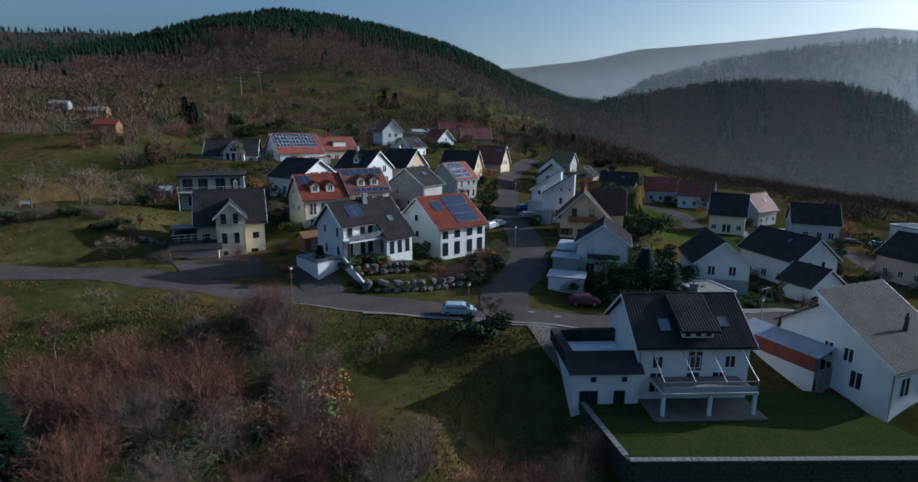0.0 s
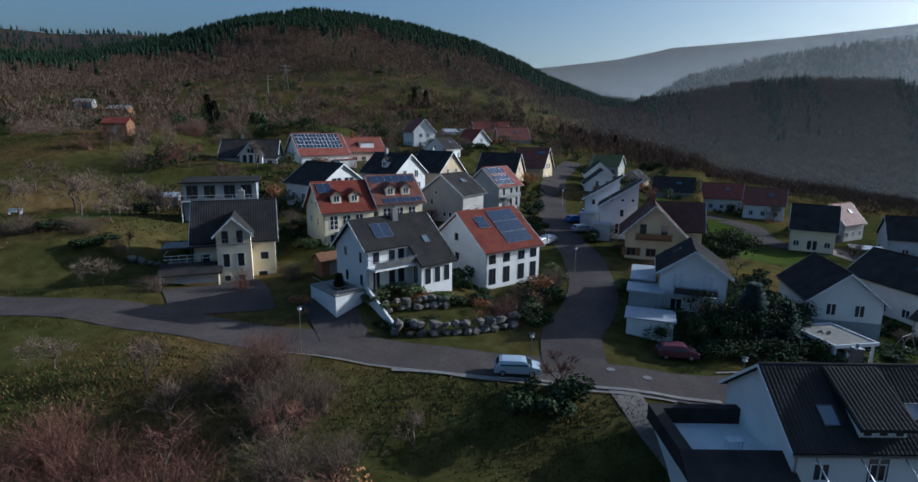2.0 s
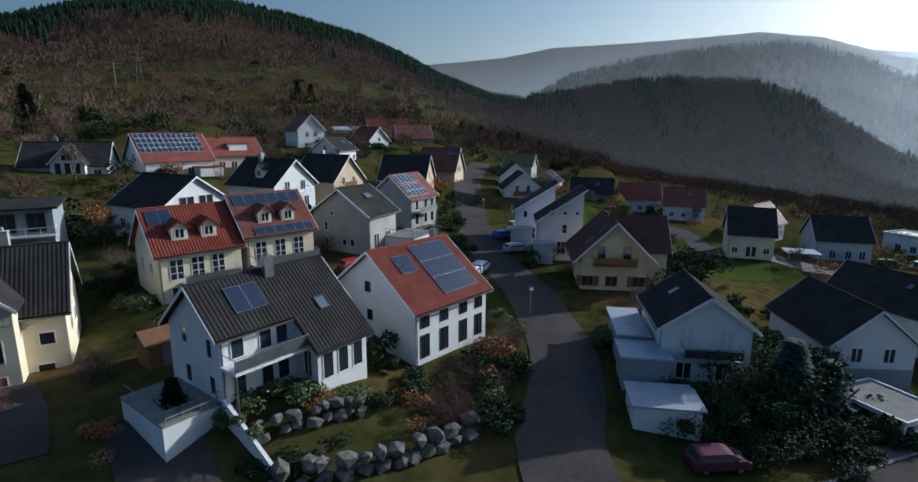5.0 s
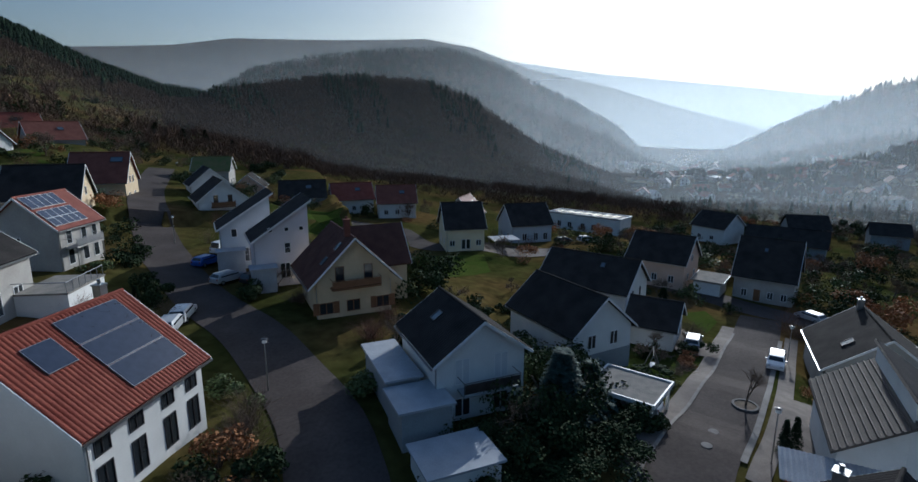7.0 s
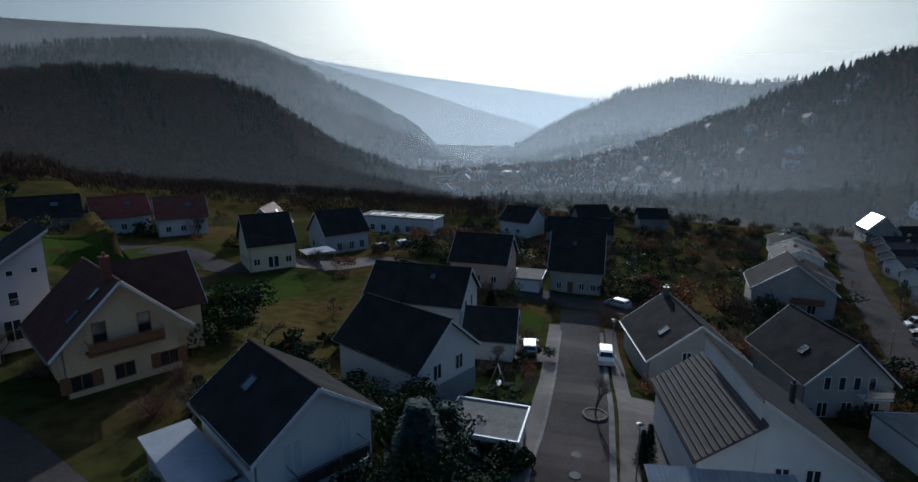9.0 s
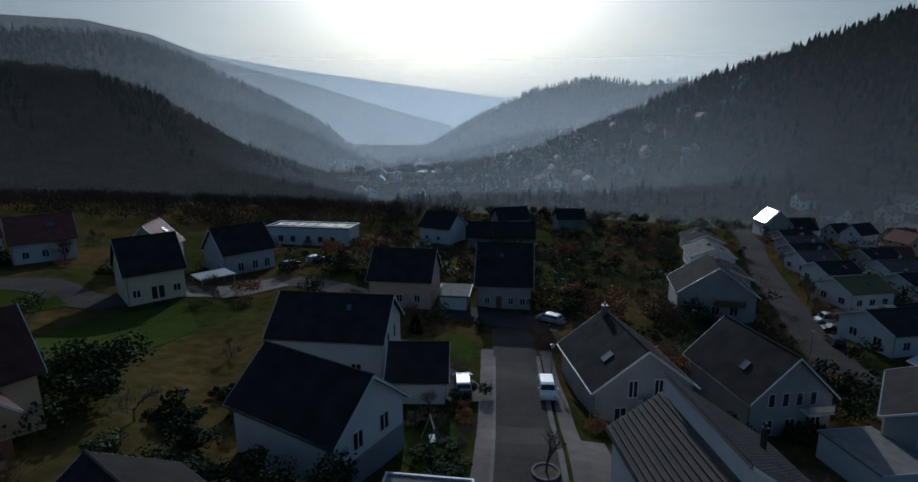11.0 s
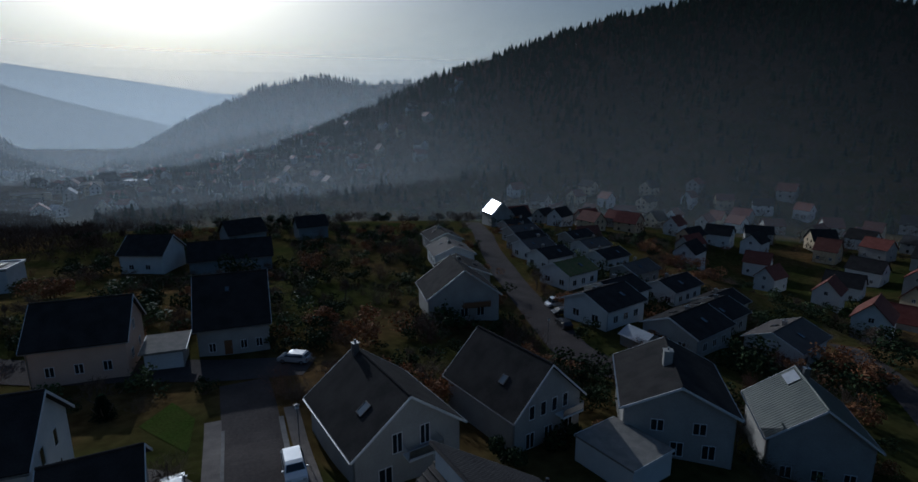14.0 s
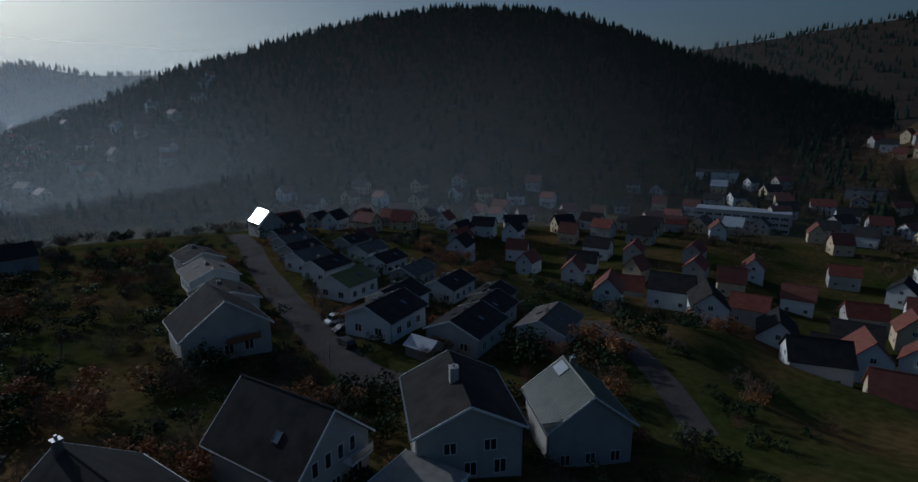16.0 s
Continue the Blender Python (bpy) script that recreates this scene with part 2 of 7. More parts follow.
def ground(x, y):
    x, y = np.asarray(x, float), np.asarray(y, float)
    dx, dy = x - CX, y - CY
    r, az = np.hypot(dx, dy), np.degrees(np.arctan2(dx, dy))
    s = np.clip((r - 200) / 220, 0, 1)
    s = s * s * (3 - 2 * s)
    z = village(x, y) * (1 - s) + np.interp(az, FLOOR_AZ, FLOOR_Z) * s
    wob = np.sin(x * 0.011 + 1.0) * np.cos(y * 0.013) * 0.7 + np.sin(x * 0.031 + y * 0.023) * 0.35
    for _, foot, crest, wood, a, e in HILLS:
        inside = (az >= a[0]) & (az <= a[-1])
        top = 24 + crest * np.tan(np.radians(np.interp(az, a, e))) - wood
        low = np.interp(az, FLOOR_AZ, FLOOR_Z)
        u = (r - foot) / (crest - foot)
        up = low + (top - low) * u + wob * 5 * np.clip(u, 0, 1) * np.clip(1 - u, 0, 1) * 4
        h = np.where(u < 1, up, top - (r - crest) * 0.35)
        z = np.where(inside & (u > -min(0.3, 140 / (crest - foot))), 8 * np.logaddexp(z / 8, h / 8), z)
    return z


def gz(x, y):
    return float(ground(np.array([x]), np.array([y]))[0])


def put(name, verts, faces, material, parent=None, smooth=False):
    me = bpy.data.meshes.new(name)
    me.from_pydata(verts, [], faces)
    me.materials.append(material)
    if smooth:
        me.shade_smooth()
    ob = new(name, me)
    ob.parent = parent
    return ob


# ---------------------------------------------------------------- building kit
def part(name, bm, material, parent, label="", m=None, smooth=False):
    me = bpy.data.meshes.new(name)
    bm.to_mesh(me)
    bm.free()
    me.materials.append(material)
    if smooth:
        me.shade_smooth()
    ob = new(name, me)
    ob.parent = parent
    if m is not None:
        ob.matrix_basis = m
    return tagged(ob, label)


def box(bm, x0, x1, y0, y1, z0, z1):
    v = [bm.verts.new((x, y, z)) for z in (z0, z1) for x, y in ((x0, y0), (x1, y0), (x1, y1), (x0, y1))]
    for f in ((3, 2, 1, 0), (4, 5, 6, 7), (0, 1, 5, 4), (1, 2, 6, 5), (2, 3, 7, 6), (3, 0, 4, 7)):
        bm.faces.new([v[i] for i in f])


def prism(bm, poly, u0, u1):
    """A closed prism: poly of (v, z) drawn along u."""
    a = [bm.verts.new((u0, v, z)) for v, z in poly]
    b = [bm.verts.new((u1, v, z)) for v, z in poly]
    n = len(poly)
    bm.faces.new(a[::-1])
    bm.faces.new(b)
    for i in range(n):
        bm.faces.new((a[i], a[(i + 1) % n], b[(i + 1) % n], b[i]))
    bmesh.ops.recalc_face_normals(bm, faces=bm.faces)


def rod(bm, p, q, r0, r1=None, n=6):
    p, q = Vector(p), Vector(q)
    r1 = r0 if r1 is None else r1
    d = (q - p).normalized()
    side = d.cross(Vector((0.3, 0.9, 0.2))).normalized()
    up = d.cross(side)
    ring = [[bm.verts.new(c + (side * math.cos(k * math.tau / n) + up * math.sin(k * math.tau / n)) * r) for k in range(n)] for c, r in ((p, r0), (q, r1))]
    for k in range(n):
        bm.faces.new((ring[0][k], ring[0][(k + 1) % n], ring[1][(k + 1) % n], ring[1][k]))
    bm.faces.new(ring[0][::-1])
    bm.faces.new(ring[1])


MESHES = {}


def lattice(bm, xs, zs, solid, y0, y1):
    """A frame of bars as one connected body: the cells (i, j) for which solid holds, from y0 to y1."""
    P = {}

    def at(i, j, k):
        if (i, j, k) not in P:
            P[i, j, k] = bm.verts.new((xs[i], (y0, y1)[k], zs[j]))
        return P[i, j, k]
    n, m = len(xs) - 1, len(zs) - 1
    inside = {(i, j) for i in range(n) for j in range(m) if solid(i, j)}
    for i, j in inside:
        bm.faces.new((at(i, j, 0), at(i + 1, j, 0), at(i + 1, j + 1, 0), at(i, j + 1, 0)))
        bm.faces.new((at(i, j + 1, 1), at(i + 1, j + 1, 1), at(i + 1, j, 1), at(i, j, 1)))
        for (di, dj), (a, c) in (((-1, 0), ((i, j + 1), (i, j))), ((1, 0), ((i + 1, j), (i + 1, j + 1))), ((0, -1), ((i, j), (i + 1, j))), ((0, 1), ((i + 1, j + 1), (i, j + 1)))):
            if (i + di, j + dj) not in inside:
                bm.faces.new((at(*a, 0), at(*a, 1), at(*c, 1), at(*c, 0)))



def window_mesh(w, h, cols, rows):
    key = (round(w, 2), round(h, 2), cols, rows)
    if key not in MESHES:
        f = 0.07
        xs, zs, bars_x, bars_z = [-w / 2, -w / 2 + f], [0, f], {0}, {0}
        for i in range(1, cols):
            x = -w / 2 + w * i / cols
            bars_x.add(len(xs) - 1)
            xs += [x - 0.045, x + 0.045]
        for i in range(1, rows):
            z = h * i / rows
            zs += [z - 0.02, z + 0.02]
        xs += [w / 2 - f, w / 2]
        zs += [h - f, h]
        bm = bmesh.new()
        lattice(bm, xs, zs, lambda a, b: a % 2 == 0 or b % 2 == 0, -0.05, 0.04)
        fr = bpy.data.meshes.new("window")
        bm.to_mesh(fr)
        bm.free()
        bm = bmesh.new()
        box(bm, -w / 2 + f * 0.8, w / 2 - f * 0.8, -0.012, 0.03, f * 0.8, h - f * 0.8)
        pn = bpy.data.meshes.new("pane")
        bm.to_mesh(pn)
        bm.free()
        MESHES[key] = fr, pn
    return MESHES[key]


WIN = {}


class House:
    """A house with its ridge along its own x; profile of (y, z) over its base gives the roof line."""

    def __init__(self, label, x, y, yaw, z, L, profile, wall=None, roof=None, over=0.45, side=0.5, tiles=False, category="house", name="house", deep=3.0, group="houses of the village", walls=None, plain=False):
        self.root = tagged(new(name), label, category, group)
        self.root.matrix_world = pose(x, y, z, 0, 0, yaw)
        self.x, self.y, self.z, self.yaw, self.L, self.profile, self.roofmat, self.wallmat = x, y, z, yaw, L, profile, roof, wall
        self.v0, self.v1 = walls or (profile[0][0] + side, profile[-1][0] - side)
        self.u0, self.u1 = -L / 2 + over, L / 2 - over
        pv, pz = [p[0] for p in profile], [p[1] for p in profile]
        poly = [(self.v0, -deep), (self.v0, float(np.interp(self.v0, pv, pz)) - 0.12)]
        poly += [(v, zz - 0.12) for v, zz in profile[1:-1]] + [(self.v1, float(np.interp(self.v1, pv, pz)) - 0.12), (self.v1, -deep)]
        bm = bmesh.new()
        prism(bm, poly, self.u0, self.u1)
        part("wall", bm, wall, self.root)
        for (va, za), (vb, zb) in zip(profile, profile[1:]):
            d = Vector((0, vb - va, zb - za)).normalized()
            n = Vector((0, -d.z, d.y)) * 0.2
            bm = bmesh.new()
            prism(bm, [(va, za), (vb, zb), (vb - n.y, zb - n.z), (va - n.y, za - n.z)], -L / 2, L / 2)
            slope = part("roof", bm, roof, self.root)
            if tiles:
                self.tiles(slope, va, za, vb, zb)
            bm = bmesh.new()
            low = min(((va, za), (vb, zb)), key=lambda p: p[1])
            sg = -1 if low == (va, za) else 1
            if not plain and abs(za - zb) > 0.4 and low in (profile[0], profile[-1]):
                box(bm, -L / 2, L / 2, low[0] + min(0, sg * 0.14), low[0] + max(0, sg * 0.14), low[1] - 0.22, low[1] - 0.1)
                wv = self.v0 if sg < 0 else self.v1
                rod(bm, (self.u0 + 0.15, wv + sg * 0.06, -deep), (self.u0 + 0.15, wv + sg * 0.06, low[1] - 0.2), 0.05)
                part("gutter", bm, METAL, self.root, "zinc gutter with downpipe")
        if len(profile) == 3:
            bm = bmesh.new()
            rod(bm, (-L / 2, profile[1][0], profile[1][1]), (L / 2, profile[1][0], profile[1][1]), 0.13, n=8)
            part("ridge_cap", bm, roof, self.root)
        for e in () if plain else (-1, 1):
            for (va, za), (vb, zb) in zip(profile, profile[1:]):
                bm = bmesh.new()
                u = e * L / 2
                prism(bm, [(va, za + 0.02), (vb, zb + 0.02), (vb, zb - 0.24), (va, za - 0.24)], u - 0.03 + e * 0.032, u + 0.03 + e * 0.032)
                part("bargeboard", bm, TRIM if wall is not GREYWALL else roof, self.root)

    def tiles(self, slope, va, za, vb, zb):
        """Courses of curved tiles as real relief, each course lapping the next."""
        if za > zb:
            va, za, vb, zb = vb, zb, va, za
        S = math.hypot(vb - va, zb - za)
        n, m = max(3, round(S / 0.38)), round(self.L / 0.3)
        d = np.array([0, (vb - va) / S, (zb - za) / S])
        up = np.array([0, -d[2], d[1]]) if d[1] > 0 else np.array([0, d[2], -d[1]])
        xs = np.linspace(-self.L / 2, self.L / 2, m * 4 + 1)
        wave = np.array([0.0, 0.028, 0.04, 0.028])[np.arange(m * 4 + 1) % 4]
        verts, faces = [], []
        for c in range(n):
            a, b = S * c / n, S * (c + 1) / n + 0.03
            base = len(verts)
            for s, lift in ((a, 0.045), (b, 0.012)):
                for xx, w in zip(xs, wave):
                    p = np.array([xx, va, za]) + d * min(s, S) + up * (lift + w)
                    verts.append(p.tolist())
            k = len(xs)
            for i in range(k - 1):
                faces.append((base + i, base + i + 1, base + k + i + 1, base + k + i))
        ob = put("roof_tiles", verts, faces, self.roofmat, slope)
        tagged(ob, kind="stuff")

    def face(self, side, a, z, off=0.0):
        u, v, t = {"S": (a, self.v0 - off, 0), "N": (a, self.v1 + off, 180), "W": (self.u0 - off, a, -90), "E": (self.u1 + off, a, 90)}[side]
        return pose(u, v, z, 0, 0, t)

    def window(self, side, a, z, w=1.1, h=1.3, cols=2, rows=1, trim=None, name="window", blind=0.0):
        fr, pn = window_mesh(w, h, cols, rows)
        m = trim or TRIM
        key = (fr.name, m.name)
        if key not in WIN:
            f2, p2 = fr.copy(), pn.copy()
            f2.materials.append(m)
            p2.materials.append(PANE)
            WIN[key] = f2, p2
        ob = new(name, WIN[key][0])
        ob.parent, ob.matrix_basis = self.root, self.face(side, a, z)
        pane = new("pane", WIN[key][1])
        pane.parent = ob
        if blind:
            bm = bmesh.new()
            box(bm, -w / 2 + 0.06, w / 2 - 0.06, -0.035, -0.015, h * (1 - blind), h - 0.05)
            part("roller_blind", bm, BLIND, ob, "lowered pale roller blind")
        return ob

    def row(self, side, z, spots, w=1.1, h=1.3, cols=2, rows=1, trim=None, blind=0.0):
        for a in spots:
            self.window(side, a, z, w, h, cols, rows, trim, "window", blind)

    def door(self, side, a, z=0.0, w=1.0, h=2.05, material=None):
        bm = bmesh.new()
        box(bm, -w / 2, w / 2, -0.05, 0.04, 0, h)
        d = part("door", bm, material or WOOD, self.root, m=self.face(side, a, z))
        bm = bmesh.new()
        box(bm, w / 2 - 0.14, w / 2 - 0.08, -0.1, -0.04, 0.95, 1.1)
        part("handle", bm, METAL, d)

    def garage(self, side, a, z=0.0, w=2.6, h=2.1):
        bm = bmesh.new()
        for k in range(5):
            box(bm, -w / 2, w / 2, -0.04 - 0.008 * (k % 2), 0.03, h * k / 5, h * (k + 1) / 5 - 0.02)
        part("garage_door", bm, TRIM, self.root, "white sectional garage door", self.face(side, a, z))

    def slope_point(self, seg, u, f, lift=0.0):
        (va, za), (vb, zb) = self.profile[seg], self.profile[seg + 1]
        if za > zb:
            va, za, vb, zb = vb, zb, va, za
        S = math.hypot(vb - va, zb - za)
        d = Vector((0, (vb - va) / S, (zb - za) / S))
        up = Vector((0, -d.z, d.y)) if d.y > 0 else Vector((0, d.z, -d.y))
        p = Vector((u, va, za)) + d * (S * f) + up * lift
        x = d.cross(up)
        return Matrix(((x.x, d.x, up.x, p.x), (x.y, d.y, up.y, p.y), (x.z, d.z, up.z, p.z), (0, 0, 0, 1))), S

    def panel(self, seg, u0, u1, f0, f1, nx=1, ny=1, material=None, name="solar_panel", lift=0.1, rim=None):
        """Flat panels on a roof slope, each in a rim."""
        m, S = self.slope_point(seg, (u0 + u1) / 2, (f0 + f1) / 2, lift)
        W2, H2 = abs(u1 - u0), abs(f1 - f0) * S
        w, h = W2 / nx, H2 / ny
        for i in range(nx):
            for j in range(ny):
                cx, cy = -W2 / 2 + w * (i + 0.5), -H2 / 2 + h * (j + 0.5)
                bm = bmesh.new()
                box(bm, -w / 2 + 0.04, w / 2 - 0.04, -h / 2 + 0.04, h / 2 - 0.04, 0.012, 0.045)
                ob = part(name, bm, material or PV, self.root, m=m @ pose(cx, cy, 0))
                bm = bmesh.new()
                for a, b, c, d in ((-w / 2 + .01, -w / 2 + 0.04, -h / 2 + .01, h / 2 - .01), (w / 2 - 0.04, w / 2 - .01, -h / 2 + .01, h / 2 - .01), (-w / 2 + 0.04, w / 2 - 0.04, -h / 2 + .01, -h / 2 + 0.04), (-w / 2 + 0.04, w / 2 - 0.04, h / 2 - 0.04, h / 2 - .01)):
                    box(bm, a, b, c, d, -0.06, 0.055)
                part("rim", bm, rim or METAL, ob)

    def skylight(self, seg, u, f, w=0.9, h=1.3):
        m, S = self.slope_point(seg, u, f, 0.05)
        bm = bmesh.new()
        for a, b, c, d in ((-w / 2, -w / 2 + 0.09, -h / 2, h / 2), (w / 2 - 0.09, w / 2, -h / 2, h / 2), (-w / 2 + 0.09, w / 2 - 0.09, -h / 2, -h / 2 + 0.09), (-w / 2 + 0.09, w / 2 - 0.09, h / 2 - 0.09, h / 2)):
            box(bm, a, b, c, d, -0.05, 0.1)
        ob = part("skylight", bm, DARKMETAL, self.root, m=m)
        bm = bmesh.new()
        box(bm, -w / 2 + 0.09, w / 2 - 0.09, -h / 2 + 0.09, h / 2 - 0.09, 0.03, 0.06)
        part("pane", bm, SKYGLASS, ob)

    def chimney(self, u, v, z0, z1, w=0.6, d=0.6, material=None):
        bm = bmesh.new()
        box(bm, u - w / 2, u + w / 2, v - d / 2, v + d / 2, z0, z1)
        box(bm, u - w / 2 - 0.06, u + w / 2 + 0.06, v - d / 2 - 0.06, v + d / 2 + 0.06, z1, z1 + 0.08)
        rod(bm, (u, v, z1 + 0.08), (u, v, z1 + 0.4), 0.12, n=8)
        part("chimney", bm, material or METAL, self.root)

    def dormer(self, seg, u, f, w=1.5, h=1.5, depth=2.6, wallmat=None, trim=None):
        m, S = self.slope_point(seg, u, f)
        p = m.translation
        sg = -1 if seg == 0 else 1
        rot = 0 if seg == 0 else 180
        base = Matrix.Translation(p) @ pose(0, 0, 0, 0, 0, rot)
        bm = bmesh.new()
        # gable front with cheeks, drawn towards the ridge
        pr = [(-w / 2, -0.6), (-w / 2, h), (0, h + w * 0.42), (w / 2, h), (w / 2, -0.6)]
        a = [bm.verts.new((x, 0, z)) for x, z in pr]
        b = [bm.verts.new((x, depth, z)) for x, z in pr]
        bm.faces.new(a)
        bm.faces.new(b[::-1])
        for i in range(5):
            bm.faces.new((a[i], b[i], b[(i + 1) % 5], a[(i + 1) % 5]))
        bmesh.ops.recalc_face_normals(bm, faces=bm.faces)
        d = part("dormer", bm, wallmat or self.wallmat, self.root, m=base)
        for sx in (-1, 1):
            bm = bmesh.new()
            e, t = 0.28, 0.1
            x0, z0 = sx * (w / 2 + e), h - 0.84 * e
            vs = []
            for yy in (-0.3, depth):
                for x, z in ((x0, z0), (0, h + w * 0.42), (0, h + w * 0.42 + t), (x0, z0 + t)):
                    vs.append(bm.verts.new((x, yy, z + 0.01)))
            for f4 in ((0, 1, 2, 3), (7, 6, 5, 4), (0, 4, 5, 1), (1, 5, 6, 2), (2, 6, 7, 3), (3, 7, 4, 0)):
                bm.faces.new([vs[i] for i in f4])
            bmesh.ops.recalc_face_normals(bm, faces=bm.faces)
            part("dormer_roof", bm, self.roofmat, d)
        fr, pn = window_mesh(w * 0.62, h * 0.72, 2, 1)
        for me, nm, mt in ((fr, "window", TRIM), (pn, "pane", PANE)):
            ob = new(nm, me.copy())
            ob.data.materials.append(mt)
            ob.parent, ob.matrix_basis = d, pose(0, 0, h * 0.16)

    def balcony(self, side, a, z, w, d, material=None, rail=None, posts=True, slats=True):
        m = self.face(side, a, z)
        bm = bmesh.new()
        box(bm, -w / 2, w / 2, -d, 0.02, -0.18, 0)
        b = part("balcony", bm, material or OFFWHITE, self.root, m=m)
        bm = bmesh.new()
        for p, q in (((-w / 2, -d, 0.95), (w / 2, -d, 0.95)), ((-w / 2, 0, 0.95), (-w / 2, -d, 0.95)), ((w / 2, 0, 0.95), (w / 2, -d, 0.95))):
            rod(bm, p, q, 0.03)
        for k in range(max(2, int(w / 1.2)) + 1):
            x = -w / 2 + w * k / max(2, int(w / 1.2))
            rod(bm, (x, -d, 0), (x, -d, 0.95), 0.025)
        part("railing", bm, rail or METAL, b)
        if slats:
            bm = bmesh.new()
            box(bm, -w / 2 + 0.05, w / 2 - 0.05, -d - 0.012, -d + 0.012, 0.12, 0.85)
            part("balustrade", bm, rail or LIGHTSHEET, b)
        if posts:
            for x in (-w / 2 + 0.1, w / 2 - 0.1):
                bm = bmesh.new()
                rod(bm, (x, -d + 0.1, -z - 2.5), (x, -d + 0.1, -0.18), 0.07)
                part("post", bm, rail or METAL, b)


SKYGLASS = glass_dark("roof_window_glass", (0.12, 0.15, 0.18))


def gable(W, eave, ridge):
    return [(-W / 2, eave), (0, ridge), (W / 2, eave)]


HOUSES = []


def house(label, x, y, yaw, z, L, profile, wall, roof, **kw):
    PADS.append((x, y, z))
    h = House(label, x, y, yaw, z, L, profile, wall, roof, **kw)
    HOUSES.append(h)
    return h


# ---------------------------------------------------------------- houses
def annex(h, u0, u1, v0, v1, z0, z1, material, name="annex", label="", roof=None, over=0.25):
    bm = bmesh.new()
    box(bm, u0, u1, v0, v1, z0, z1)
    a = part(name, bm, material, h.root, label)
    if roof:
        bm = bmesh.new()
        box(bm, u0 - over, u1 + over, v0 - over, v1 + over, z1 + 0.003, z1 + 0.16)
        part("flat_roof", bm, roof, a)
    return a


def cross_gable(h, u, w, v_front, eave, ridge, v_back=0.0, over=0.4, wall=None, roof=None):
    """A gabled bay that runs out of the main roof at right angles."""
    sg = -1 if v_front < v_back else 1
    pr = [(u - w / 2, -3), (u - w / 2, eave + 0.25), (u, ridge - 0.12), (u + w / 2, eave + 0.25), (u + w / 2, -3)]
    bm = bmesh.new()
    a = [bm.verts.new((x, v_front, z)) for x, z in pr]
    b = [bm.verts.new((x, v_back, z)) for x, z in pr]
    bm.faces.new(a)
    bm.faces.new(b[::-1])
    for i in range(5):
        bm.faces.new((a[i], b[i], b[(i + 1) % 5], a[(i + 1) % 5]))
    bmesh.ops.recalc_face_normals(bm, faces=bm.faces)
    bay = part("bay", bm, wall or h.wallmat, h.root)
    k = (ridge - eave) / (w / 2 + over)
    for sx in (-1, 1):
        for nm, mt, y0, y1, t0, t1 in (("bay_roof", roof or h.roofmat, v_front + sg * 0.5, v_back, -0.1, 0.12), ("bargeboard", TRIM, v_front + sg * 0.5, v_front + sg * 0.56, -0.16, 0.15)):
            bm = bmesh.new()
            vs = [bm.verts.new((x, yy, z)) for yy in (y0, y1) for x, z in ((u + sx * (w / 2 + over), eave + t0), (u, ridge + t0), (u, ridge + t1), (u + sx * (w / 2 + over), eave + t1))]
            for f4 in ((0, 1, 2, 3), (7, 6, 5, 4), (0, 4, 5, 1), (1, 5, 6, 2), (2, 6, 7, 3), (3, 7, 4, 0)):
                bm.faces.new([vs[i] for i in f4])
            bmesh.ops.recalc_face_normals(bm, faces=bm.faces)
            part(nm, bm, mt, bay)
    return bay


def free_window(h, u, v, z, w, hh, turn=0, cols=2, rows=1, trim=None):
    ob = h.window("S", 0, 0, w, hh, cols, rows, trim)
    ob.matrix_basis = pose(u, v, z, 0, 0, turn)


# white house with catslide roof above the boulder garden
hA = house("white house with dark catslide roof and balcony above a boulder garden", -14.0, 78.6, 43, 4.6, 11.2,
           [(-3.6, 4.7), (0, 7.7), (4.2, 4.2)], WHITE, ANTHRACITE, tiles=True)
# lower wing under the roof's long slope
_k = (7.7 - 4.7) / 3.6
bm = bmesh.new()
prism(bm, [(-5.6, -3), (-5.6, 4.7 - _k * 2.0 - 0.1), (-3.0, 4.7 + _k * 0.5 - 0.1), (-3.0, -3)], 0.6, 5.2)
part("wing", bm, WHITE, hA.root)
bm = bmesh.new()
prism(bm, [(-6.1, 4.7 - _k * 2.5), (-3.55, 4.7 + 0.03), (-3.55, 4.47), (-6.1, 4.47 - _k * 2.5)], 0.2, 5.6)
wing_roof = part("roof", bm, ANTHRACITE, hA.root)
_keep = hA.L
hA.L = 5.4
hA.tiles(wing_roof, -6.1, 4.7 - _k * 2.5, -3.6, 4.7)
for o in wing_roof.children:
    o.matrix_basis = pose(2.9, 0, 0)
hA.L = _keep
for a in (1.5, 2.9, 4.3):
    free_window(hA, a, -5.6, 0.15, 1.0, 2.0, 0, 1)
free_window(hA, 0.6, -4.5, 0.3, 0.9, 2.0, -90, 1)
hA.row("S", 2.9, (-3.9, -1.8, -0.5), 1.0, 2.1, 1)
hA.row("S", 0.2, (-3.9, -1.8, -0.5), 1.0, 2.1, 1)
hA.row("W", 3.0, (-1.9,), 0.7, 1.4, 1)
hA.row("W", 0.4, (-2.0, 1.2), 0.8, 1.4, 1)
hA.row("W", 3.3, (1.4,), 0.8, 1.2, 1)
hA.row("E", 2.9, (-1.5, 1.5), 1.0, 1.3)
hA.balcony("S", -2.4, 2.75, 5.6, 1.9, WHITE, METAL)
